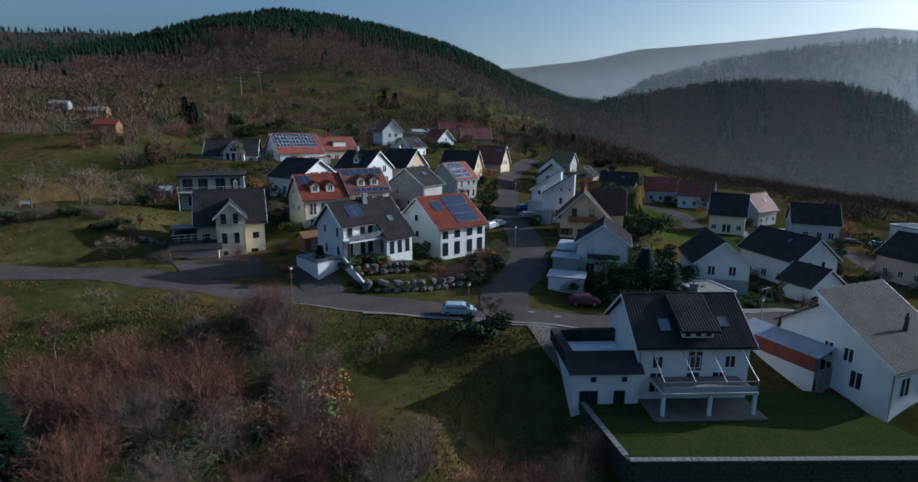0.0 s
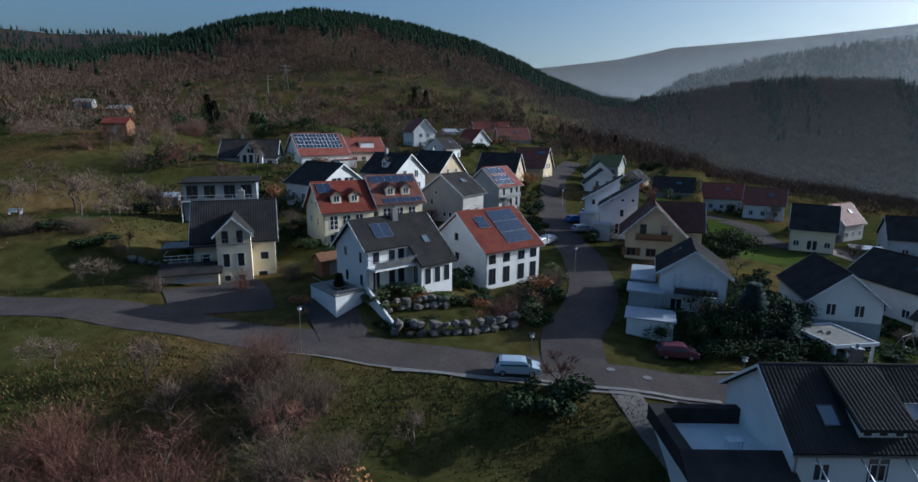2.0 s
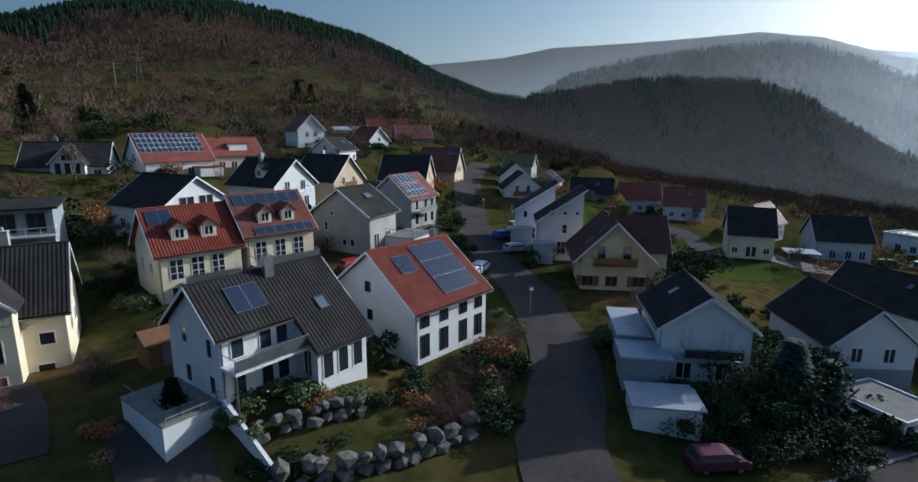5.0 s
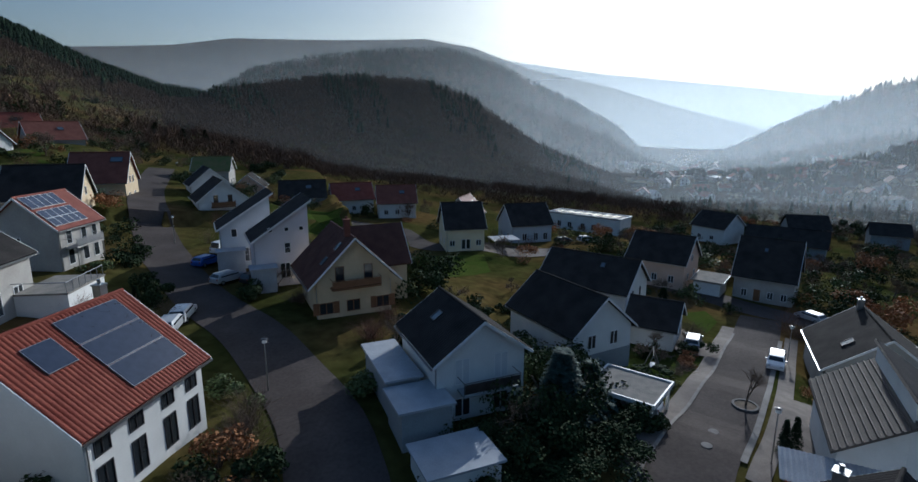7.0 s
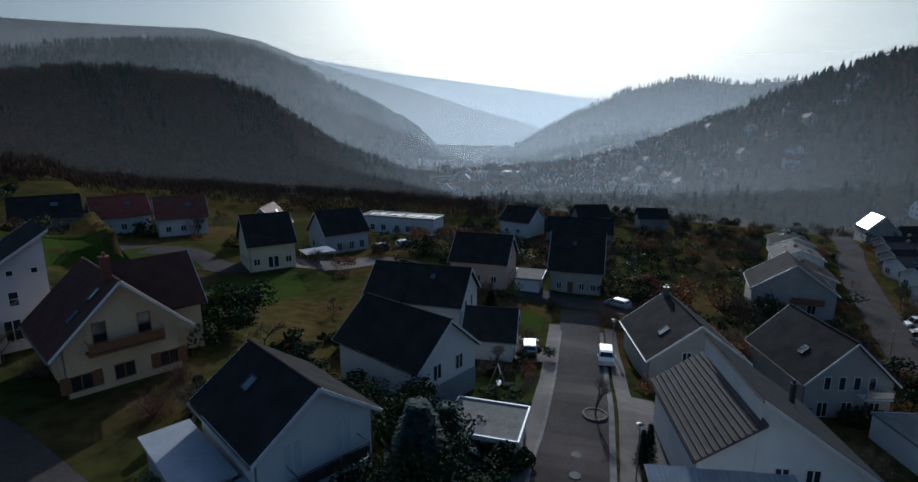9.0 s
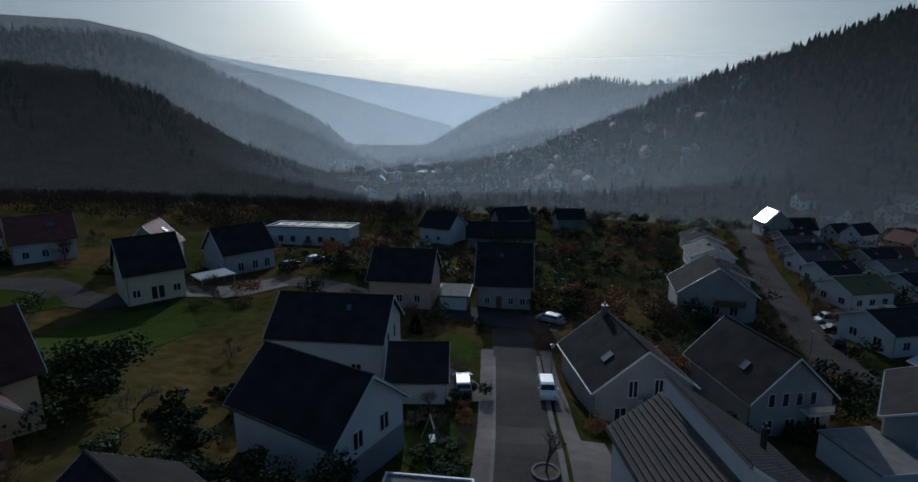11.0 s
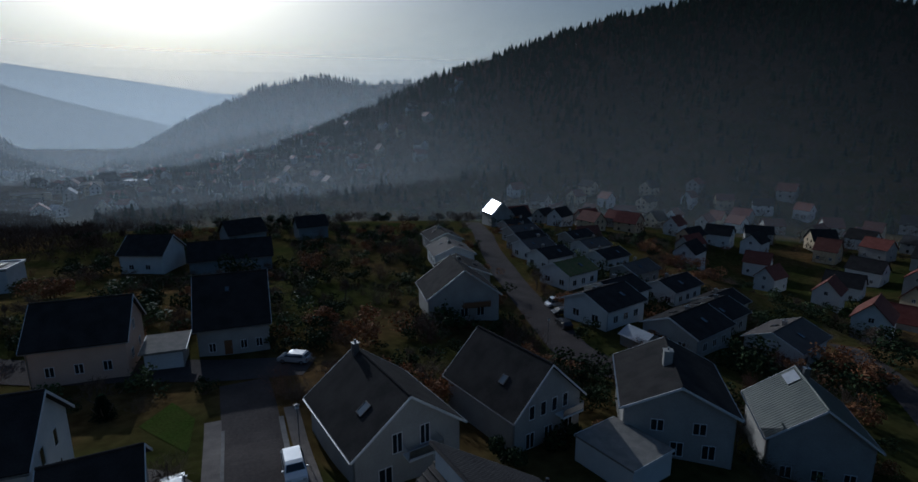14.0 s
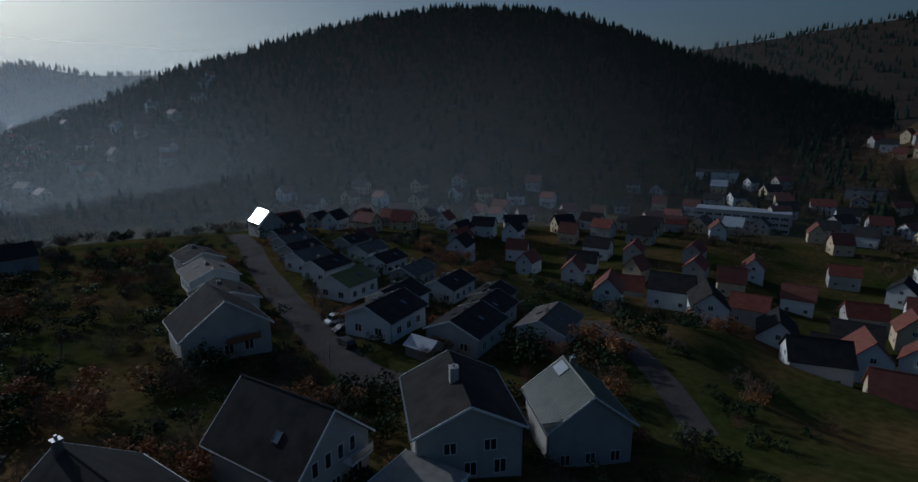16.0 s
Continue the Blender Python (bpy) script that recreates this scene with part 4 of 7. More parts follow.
hL.row("S", 1.0, (-2.8, 2.8), 1.1, 1.2)
hL.row("S", 0.3, (-0.4, 0.6), 0.9, 2.1, 1)
hL.row("W", 1.0, (-2, 2), 1.0, 1.3)
hM = house("grey-blue house with black roof and timber gable frame", 95.8, 138.0, -24, -5.0, 11.4, gable(10.2, 4.4, 9.2), BLUEGREY, ANTHRACITE)
hM.row("S", 0.6, (-2, 1, 3.6), 1.2, 1.8)
hM.row("W", 1.0, (-2, 2), 1.0, 1.3)
cp = tagged(new("carport"), "timber carport with pale flat roof beside a house", "carport")
cp.matrix_world = pose(80.5, 130.5, -4.2, 0, 0, -27)
bm = bmesh.new()
box(bm, -3, 3, -2.6, 2.6, 2.6, 2.8)
part("roof", bm, LIGHTSHEET, cp)
for a in (-2.7, 2.7):
    for b in (-2.3, 2.3):
        bm = bmesh.new()
        box(bm, a - 0.09, a + 0.09, b - 0.09, b + 0.09, -1, 2.6)
        part("post", bm, GREYWOOD, cp)
hP = house("long white flat-roofed building with framed solar roof", 149.5, 156.0, -82, -12.2, 27.0, [(-4.5, 5.6), (4.5, 5.6)], WHITE, DARKMETAL, over=0.2, side=0.2)
hP.row("S", 1.0, (-9, -5, 0, 4, 8), 1.6, 2.0)
bm = bmesh.new()
for a, b, c, d in ((-13.6, 13.6, -4.6, -4.2), (-13.6, 13.6, 4.2, 4.6), (-13.6, -13.2, -4.2, 4.2), (13.2, 13.6, -4.2, 4.2)):
    box(bm, a, b, c, d, 5.62, 5.95)
part("parapet", bm, TRIM, hP.root)
for k in range(7):
    bm = bmesh.new()
    box(bm, -12 + k * 3.4, -9.3 + k * 3.4, -2.6, 2.6, 5.75, 5.85)
    part("solar_panel", bm, PV, hP.root)
hU = house("white house with black roof above the valley", 158.0, 116.0, -100, -10.4, 11.4, gable(11, 4.6, 8.6), WHITE, ANTHRACITE)
hU.row("S", 1.0, (-2.5, 1.5), 1.2, 1.2)
hU.row("W", 1.0, (-2.5, 1.5), 1.2, 1.2)
hU2 = house("long grey house with a dark roof", 160.0, 98.0, -78, -12.0, 20.0, gable(10, 3.8, 7.8), GREYWALL, ANTHRACITE)
hV = house("dark-roofed house at the village edge", 195.9, 103.5, -56, -13.8, 12.6, gable(9.6, 4.6, 8.6), GREYWALL, ANTHRACITE)
hV2 = house("small dark-roofed house at the village edge", 210.0, 84.0, -70, -14.6, 11.0, gable(9.0, 4.2, 7.6), GREYWALL, ANTHRACITE)

# right-hand side of the street
hR = house("white house with staggered brown sheet roof and clerestory", 44.1, 53.7, 22, -3.2, 11.4, [(-6.2, 3.4), (2.3, 9.3)], WHITE, GREYTILE, side=0.4, walls=(-5.7, 2.2), tiles=True)
bm = bmesh.new()
prism(bm, [(2.2, -3), (2.2, 7.4), (5.9, 4.9), (5.9, -3)], -5.2, 5.25)
part("wall", bm, WHITE, hR.root)
bm = bmesh.new()
prism(bm, [(2.0, 7.75), (6.4, 4.75), (6.4, 4.55), (2.0, 7.55)], -6.0, 5.7)
lower_roof = part("roof", bm, GREYTILE, hR.root, "brown ribbed sheet roof")
bm = bmesh.new()
for k in range(12):
    f = k / 11
    v, z = 2.1 + 4.2 * f, 7.73 - 2.86 * f
    box(bm, -6.0, 5.7, v - 0.05, v + 0.05, z - 0.02, z + 0.07)
part("sheet_rib", bm, GREYTILE, lower_roof)
hR.row("W", 2.7, (-1.6, 0.4), 1.0, 1.5, 2)
hR.row("W", 0.2, (-2.6, 0.4), 1.2, 1.9, 2)
hR.row("S", 0.4, (-3, 0, 3), 1.5, 2.0, 2)
hR.chimney(1.0, -3.0, 5.6, 7.2, 0.3, 0.3, DARKMETAL)
bm = bmesh.new()
box(bm, -7.7, -7.5, 0.0, 9.0, -3, 1.3)
part("yard_wall", bm, WHITE, hR.root, "white base of the yard wall")
bm = bmesh.new()
for k in range(6):
    box(bm, -7.72 - 0.015 * (k % 2), -7.52, 0.02 + k * 1.5, 1.49 + k * 1.5, 1.304, 2.9)
part("red_panel", bm, DULLRED, hR.root, "bright red privacy panel")
bm = bmesh.new()
rows = [[bm.verts.new((u, -0.4 + k * 0.165, z + dz + (0.06 if k % 2 else 0))) for k in range(60)] for u, z, dz in ((-8.0, 3.0, 0), (-5.1, 3.75, 0), (-5.1, 3.75, -0.05), (-8.0, 3.0, -0.05))]
for a, b in ((0, 1), (1, 2), (2, 3), (3, 0)):
    for k in range(59):
        bm.faces.new((rows[a][k], rows[b][k], rows[b][k + 1], rows[a][k + 1]))
for k in (0, 59):
    bm.faces.new([r[k] for r in rows])
bmesh.ops.recalc_face_normals(bm, faces=bm.faces)
part("yard_roof", bm, LIGHTSHEET, hR.root, "corrugated translucent yard roof")
bm = bmesh.new()
for k in range(7):
    box(bm, -7.6 + k * 0.5, -7.15 + k * 0.5, -0.3, -0.22, -2, 1.6)
part("yard_fence", bm, GREYWOOD, hR.root, "grey timber yard fence")
# hQ and hWW: white walls, their backlit shade put into the OFFWHITE tone
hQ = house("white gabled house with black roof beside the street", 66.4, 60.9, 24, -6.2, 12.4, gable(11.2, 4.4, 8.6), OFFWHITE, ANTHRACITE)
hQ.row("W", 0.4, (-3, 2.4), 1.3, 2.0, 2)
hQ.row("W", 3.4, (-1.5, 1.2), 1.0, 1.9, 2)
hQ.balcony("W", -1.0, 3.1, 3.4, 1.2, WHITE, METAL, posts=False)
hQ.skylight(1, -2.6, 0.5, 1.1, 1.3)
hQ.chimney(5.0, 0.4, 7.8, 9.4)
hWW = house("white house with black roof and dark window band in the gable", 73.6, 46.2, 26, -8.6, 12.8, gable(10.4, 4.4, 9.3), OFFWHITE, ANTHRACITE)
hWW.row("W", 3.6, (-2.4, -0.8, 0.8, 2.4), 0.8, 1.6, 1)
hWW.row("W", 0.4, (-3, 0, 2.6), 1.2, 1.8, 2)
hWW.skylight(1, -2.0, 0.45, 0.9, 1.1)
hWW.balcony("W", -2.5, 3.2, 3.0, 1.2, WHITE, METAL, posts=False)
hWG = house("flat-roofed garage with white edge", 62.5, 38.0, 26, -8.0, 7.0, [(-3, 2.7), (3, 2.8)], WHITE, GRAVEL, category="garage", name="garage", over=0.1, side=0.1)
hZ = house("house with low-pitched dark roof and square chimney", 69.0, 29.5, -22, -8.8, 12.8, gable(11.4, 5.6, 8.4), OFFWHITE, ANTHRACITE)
hZ.row("W", 0.6, (-3, 0, 3), 1.3, 1.6)
hZ.row("W", 3.2, (-2, 2), 1.3, 1.3)
hZ.chimney(-0.5, 0.6, 7.6, 9.6, 0.9, 0.9, OFFWHITE)
hAA = house("house with ribbed green sheet roof and one bright solar panel", 66.8, 14.0, -24, -13.0, 10.4, gable(10.8, 5.2, 9.2), OFFWHITE, mat("green_sheet", (0.05, 0.062, 0.05), (0.075, 0.088, 0.07), 0.6, 0.5))
hAA.panel(1, 2.0, 4.4, 0.72, 0.95, 1, 1, material=LIGHTSHEET)
bm = bmesh.new()
for k in range(24):
    u = -5.1 + k * 0.44
    a, b = hAA.slope_point(1, u, 0.0)[0].translation, hAA.slope_point(1, u, 1.0)[0].translation
    rod(bm, a, b, 0.05, n=4)
part("sheet_rib", bm, hAA.roofmat, hAA.root)
hAA.chimney(3.4, -0.6, 8.2, 9.8)
hAA.row("W", 0.6, (-3, 0, 3), 1.2, 1.4)
hY = house("house with low dark gable roof and pale verge boards", 113.7, 46.3, 5, -10.0, 11.5, gable(13.8, 4.6, 9.6), OFFWHITE, ANTHRACITE)
hY.row("W", 0.8, (-3, 0, 3), 1.4, 1.6)
hY.balcony("W", -2.0, 3.0, 5.0, 1.4, WOOD, WOOD, posts=False)
# the lower street's rows
rnd = random.Random(5)
for x, y, yaw, W, L, roof in ((136, 16, -62, 10, 11, GREENROOF), (121, 11, -62, 10, 11, ANTHRACITE), (110.5, 18.5, -62, 11, 12, ANTHRACITE), (99.5, 8.0, -62, 11, 12, ANTHRACITE), (109, -3, -62, 10, 12, ANTHRACITE), (153, 15, -64, 9, 10, ANTHRACITE), (165, 16, -66, 9, 10, GREYTILE),
                              (178, 14, -66, 9, 11, ANTHRACITE), (193, 12, -68, 9, 11, GREYTILE), (208, 10, -70, 9, 11, ANTHRACITE), (131, -8, -62, 9, 12, ANTHRACITE), (146, -6, -62, 9, 11, GREYTILE),
                              (119, -12, -62, 9, 10, ANTHRACITE), (97, -9.5, -62, 10, 12, GREYTILE), (163, -6, -64, 9, 11, ANTHRACITE), (180, -8, -66, 9, 11, GREYTILE), (198, -10, -66, 9, 11, ANTHRACITE),
                              (135, 42, 5, 11, 12, ANTHRACITE), (154, 42, 5, 11, 12, GREYTILE), (172, 42, 8, 10, 12, ANTHRACITE)):
    z = -11.0 - (x - 100) * 0.03 - max(0, 20 - y) * 0.16 if y < 30 else -11.5
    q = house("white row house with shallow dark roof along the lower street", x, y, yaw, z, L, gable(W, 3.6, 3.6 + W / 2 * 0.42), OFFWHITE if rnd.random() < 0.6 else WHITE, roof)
    q.row("W", 0.8, (-2.4, 2.0), 1.5, 1.4)
    q.row("N", 0.8, (-3, 0, 3), 1.3, 1.4)
    q.row("S", 0.8, (-3, 0, 3), 1.3, 1.4)
    q.skylight(1, rnd.uniform(-2, 2), 0.6, 0.8, 1.2)
    q.skylight(0, rnd.uniform(-2, 2), 0.5, 0.8, 1.2)
    q.chimney(rnd.uniform(-3, 3), 0.5, 4.2, 6.2)
hPan = house("house with a roof-wide solar array glaring in the sun", 229.0, 12.0, 9, -15.5, 12.0, gable(10, 3.8, 9.0), OFFWHITE, ANTHRACITE)
hPan.panel(1, -5, 5, 0.1, 0.95, 5, 3)

# white house with the roof terrace below the road
hw = house("white house with dark tiled roof, roof terrace annex and pergola", 22.9, 52.8, 1.5, -2.5, 11.9, gable(10.1, 4.6, 8.5), WHITE, ANTHRACITE, tiles=True)
hw.row("S", 2.3, (-3.6, 0.1, 3.6), 1.1, 1.3, 2)
hw.row("S", -0.2, (-3.6, 0.0, 2.6), 1.4, 2.1, 2)
hw.window("S", 0.1, 2.0, 1.5, 2.1, 2)
hw.row("E", 2.3, (-2, 2), 1.0, 1.3)
hw.skylight(0, -2.6, 0.4, 1.2, 1.5)
hw.skylight(0, 3.4, 0.45, 1.0, 1.2)
# shed dormer
bm = bmesh.new()
prism(bm, [(-4.2, 4.9), (-4.2, 6.3), (-0.4, 8.2), (-0.4, 4.9)], -1.2, 1.9)
dm = part("dormer", bm, WHITE, hw.root)
bm = bmesh.new()
prism(bm, [(-4.75, 6.15), (-0.3, 8.5), (-0.3, 8.3), (-4.75, 5.95)], -1.6, 2.3)
dr = part("dormer_roof", bm, ANTHRACITE, dm)
_keep = hw.L
hw.L = 3.9
hw.tiles(dr, -4.75, 6.15, -0.3, 8.5)
for o in dr.children:
    o.matrix_basis = pose(0.35, 0, 0)
hw.L = _keep
for a in (-0.7, 0.35, 1.4):
    free_window(hw, a, -4.2, 5.35, 0.7, 0.8, 0, 1)
# annex with sunk roof terrace
annex(hw, -12.0, -5.5, -5.2, 2.6, -3, 2.4, WHITE, "annex", "white two-storey annex")
bm = bmesh.new()
prism(bm, [(-5.7, 2.25), (-3.3, 3.7), (-3.3, 2.45), (-5.2, 2.41)], -12.5, -5.2)
part("terrace_parapet", bm, ANTHRACITE, hw.root, "dark tiled parapet round the roof terrace")
bm = bmesh.new()
box(bm, -12.5, -11.6, -3.3, 2.9, 2.41, 3.7)
part("terrace_parapet", bm, ANTHRACITE, hw.root, "dark tiled parapet round the roof terrace")
bm = bmesh.new()
box(bm, -11.6, -5.2, 2.2, 2.9, 2.41, 3.7)
part("terrace_parapet", bm, ANTHRACITE, hw.root, "dark tiled parapet round the roof terrace")
bm = bmesh.new()
box(bm, -8.2, -7.0, -1.5, -0.8, 3.1, 3.16)
for a, b in ((-8.1, -1.4), (-7.1, -1.4), (-8.1, -0.9), (-7.1, -0.9)):
    rod(bm, (a, b, 2.42), (a, b, 3.1), 0.03)
tt = part("terrace_table", bm, TRIM, hw.root)
for a in (-10.0, -7.0):
    free_window(hw, a, -5.2, 1.2, 0.7, 0.7, 0, 1)
for a, w in ((-10.4, 1.8), (-7.4, 1.1)):
    free_window(hw, a, -5.2, -1.6, w, 2.0, 0, 2, trim=DARKMETAL)
# balcony on posts with pergola frame
bm = bmesh.new()
box(bm, -4.4, 4.6, -8.0, -4.5, 1.2, 1.4)
bal = part("balcony", bm, OFFWHITE, hw.root, "broad paved balcony on white posts")
bm = bmesh.new()
box(bm, -4.2, 4.4, -7.8, -4.6, 1.405, 1.44)
part("balcony_paving", bm, PAVING, bal)
for a in (-4.2, 0.2, 4.4):
    bm = bmesh.new()
    box(bm, a - 0.15, a + 0.15, -7.9, -7.6, -3.5, 1.2)
    part("post", bm, WHITE, bal)
bm = bmesh.new()
for a in (-4.3, -1.4, 1.5, 4.5):
    rod(bm, (a, -7.9, 1.4), (a, -7.9, 2.5), 0.035)
    rod(bm, (a, -7.9, 2.5), (a, -4.5, 4.4), 0.05)
rod(bm, (-4.3, -7.9, 2.5), (4.5, -7.9, 2.5), 0.045)
rod(bm, (-4.3, -7.9, 2.0), (4.5, -7.9, 2.0), 0.03)
part("pergola_frame", bm, METAL, bal, "slanted metal pergola frame")
bm = bmesh.new()
box(bm, -4.2, 4.4, -7.92, -7.9, 1.45, 2.0)
part("balustrade", bm, LIGHTSHEET, bal)
hw.chimney(2.6, 2.0, 6.6, 8.9)

# ---------------------------------------------------------------- ground sheet
def make_ground():
    az = np.concatenate([np.arange(-75, 176, 0.5), np.arange(178, 284, 3.0)])
    rr = np.concatenate([[0.5], np.arange(2.5, 262, 2.5), np.geomspace(266, 4700, 110)])
    A, Rr = np.meshgrid(np.radians(az), rr)
    X, Y = CX + Rr * np.sin(A), CY + Rr * np.cos(A)
    Z = ground(X, Y)
    n, k = len(az), len(rr)
    verts = np.stack([X.ravel(), Y.ravel(), Z.ravel()], 1)
    i, j = np.meshgrid(np.arange(k - 1), np.arange(n), indexing="ij")
    a, b = i * n + j, i * n + (j + 1) % n
    quads = np.stack([a, a + n, b + n, b], -1).reshape(-1, 4)
    centre = np.array([[CX, CY, gz(CX, CY)]])
    me = bpy.data.meshes.new("ground")
    faces = [tuple(q) for q in quads.tolist()] + [(len(verts), jj, (jj + 1) % n) for jj in range(n)]
    me.from_pydata(np.concatenate([verts, centre]).tolist(), [], faces)
    me.materials.append(ground_material())
    me.shade_smooth()
    tagged(new("ground", me), "autumn meadow and hill slopes, green and brown", "ground", kind="structure")


make_ground()


def haze(azs, radii, alpha, rise, wide=-0.2, least=0.3, toward=70):
    """An added translucent sheet imitating haze, denser towards one azimuth: it scatters the low sun that shines
    through it.
    """
    r = max(radii)
    m = bpy.data.materials.new("haze")
    m.use_nodes = True
    nt = m.node_tree
    nt.nodes.remove(nt.nodes["Principled BSDF"])
    out = nt.nodes["Material Output"]
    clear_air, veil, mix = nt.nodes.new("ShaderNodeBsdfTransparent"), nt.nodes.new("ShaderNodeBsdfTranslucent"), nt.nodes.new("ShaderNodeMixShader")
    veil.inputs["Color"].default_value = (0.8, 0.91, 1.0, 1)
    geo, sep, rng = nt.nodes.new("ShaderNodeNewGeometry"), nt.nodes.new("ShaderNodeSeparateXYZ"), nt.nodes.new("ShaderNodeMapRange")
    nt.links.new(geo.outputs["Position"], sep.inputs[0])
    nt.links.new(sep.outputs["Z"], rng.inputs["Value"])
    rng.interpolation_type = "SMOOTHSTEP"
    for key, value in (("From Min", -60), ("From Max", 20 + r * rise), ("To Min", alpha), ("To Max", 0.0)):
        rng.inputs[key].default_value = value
    # alpha raised around one azimuth, mostly the sun's, to imitate the glow there
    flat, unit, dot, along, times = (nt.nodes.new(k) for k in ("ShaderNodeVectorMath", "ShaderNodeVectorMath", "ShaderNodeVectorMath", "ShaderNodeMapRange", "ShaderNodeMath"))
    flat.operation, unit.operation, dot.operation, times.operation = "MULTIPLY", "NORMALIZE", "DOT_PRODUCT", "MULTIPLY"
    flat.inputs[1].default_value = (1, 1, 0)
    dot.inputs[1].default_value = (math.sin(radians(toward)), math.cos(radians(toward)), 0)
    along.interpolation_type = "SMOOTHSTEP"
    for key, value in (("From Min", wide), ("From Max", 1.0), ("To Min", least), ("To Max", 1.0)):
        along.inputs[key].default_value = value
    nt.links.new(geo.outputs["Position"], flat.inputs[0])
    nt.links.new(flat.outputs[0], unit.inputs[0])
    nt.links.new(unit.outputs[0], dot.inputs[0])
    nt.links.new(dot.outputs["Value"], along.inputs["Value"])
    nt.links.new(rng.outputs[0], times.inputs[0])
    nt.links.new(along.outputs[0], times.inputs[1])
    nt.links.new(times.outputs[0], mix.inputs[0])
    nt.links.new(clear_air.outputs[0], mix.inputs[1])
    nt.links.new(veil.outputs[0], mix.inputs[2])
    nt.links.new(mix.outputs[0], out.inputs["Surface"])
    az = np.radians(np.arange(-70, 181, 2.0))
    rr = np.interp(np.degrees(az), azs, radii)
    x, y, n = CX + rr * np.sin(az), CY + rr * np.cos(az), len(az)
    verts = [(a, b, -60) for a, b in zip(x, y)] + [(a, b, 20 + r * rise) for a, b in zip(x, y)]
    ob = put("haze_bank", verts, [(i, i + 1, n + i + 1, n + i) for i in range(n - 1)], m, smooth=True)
    tagged(ob, "added translucent sheet imitating haze before the hills", "haze", kind="structure")


# haze sheets in front of the woods, low in the valley, and between one range of hills and the next
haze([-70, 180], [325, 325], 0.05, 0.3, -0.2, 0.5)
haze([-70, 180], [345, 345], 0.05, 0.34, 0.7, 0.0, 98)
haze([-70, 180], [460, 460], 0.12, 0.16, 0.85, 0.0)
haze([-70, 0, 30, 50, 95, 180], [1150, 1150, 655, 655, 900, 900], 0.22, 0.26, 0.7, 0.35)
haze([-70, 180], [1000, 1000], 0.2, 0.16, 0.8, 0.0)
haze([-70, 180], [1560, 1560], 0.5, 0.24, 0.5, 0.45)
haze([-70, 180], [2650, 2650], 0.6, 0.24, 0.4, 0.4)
LINES = []


def strip(name, pts, width, material, label, lift=0.06, category="road", close=False, step=2.0):
    """A road laid over the ground along a line."""
    P = [Vector((x, y, 0)) for x, y in pts]
    line = []
    for i in range(len(P) - 1):
        p0, p1, p2, p3 = P[max(i - 1, 0)], P[i], P[i + 1], P[min(i + 2, len(P) - 1)]
        k = max(2, int((p2 - p1).length / step))
        for s in range(k):
            t = s / k
            line.append(0.5 * ((2 * p1) + (p2 - p0) * t + (2 * p0 - 5 * p1 + 4 * p2 - p3) * t * t + (3 * p1 - p0 - 3 * p2 + p3) * t ** 3))
    line.append(P[-1])
    verts, faces = [], []
    K = 7
    for i, p in enumerate(line):
        d = (line[min(i + 1, len(line) - 1)] - line[max(i - 1, 0)]).normalized()
        s = Vector((d.y, -d.x, 0))
        for k in range(K):
            q = p + s * width * (k / (K - 1) - 0.5)
            verts.append([q.x, q.y, 0])
    V = np.array(verts)
    V[:, 2] = ground(V[:, 0], V[:, 1]) + lift
    for i in range(len(line) - 1):
        for k in range(K - 1):
            a = i * K + k
            faces.append((a, a + K, a + K + 1, a + 1))
    ob = put(name, V.tolist(), faces, material)
    LINES.append((np.array([(p.x, p.y) for p in line]), width))
    return tagged(ob, label, category, kind="structure"), line


# ---------------------------------------------------------------- roads
strip("road", [(-125, 74), (-80, 66.5), (-47, 67.5), (-30, 66), (-19, 65), (-9, 63.6), (0, 62.9), (9, 62.2), (20, 61.6), (33, 64.8), (45, 67.2), (59, 70.8), (73, 74.6), (83, 77.5)], 5.6, ASPHALT, "grey asphalt village road with worn patches")
strip("road", [(6.2, 64), (7, 71), (9.8, 77), (12.4, 86), (13.6, 102), (12.8, 119), (14.7, 143), (20.4, 177), (32, 215)], 6.4, ASPHALT, "asphalt side street climbing between the houses", lift=0.075)
strip("road", [(86, 70), (87, 78), (88, 98), (90, 118), (79, 129.5), (66, 136.5), (64, 152), (60, 165)], 6.4, ASPHALT, "asphalt street past the black-roofed houses", lift=0.085)
strip("road", [(84, 20), (94, 29), (109, 29.8), (135, 29.5), (172, 27), (205, 23), (250, 20)], 7.0, ASPHALT, "asphalt lower street between row houses")
strip("road", [(60, -2), (68, -8), (81, -16), (100, -24)], 4.5, ASPHALT, "asphalt lane curving down the slope")
strip("pavement", [(27, 66.9), (33, 68.6), (45, 70.9), (59, 74.4), (72, 78)], 1.6, PAVING, "paved footway beside the street", lift=0.12, category="pavement")
strip("pavement", [(33, 60.6), (46, 63.2), (60, 66.8), (74, 70.6)], 1.5, PAVING, "paved footway with cobbled gutter", lift=0.12, category="pavement")
strip("kerb", [(-24, 62.4), (-9, 60.6), (0, 59.9), (9, 59.2), (14, 58.8)], 0.25, KERB, "pale kerb stones along the meadow edge", lift=0.14, category="kerb")

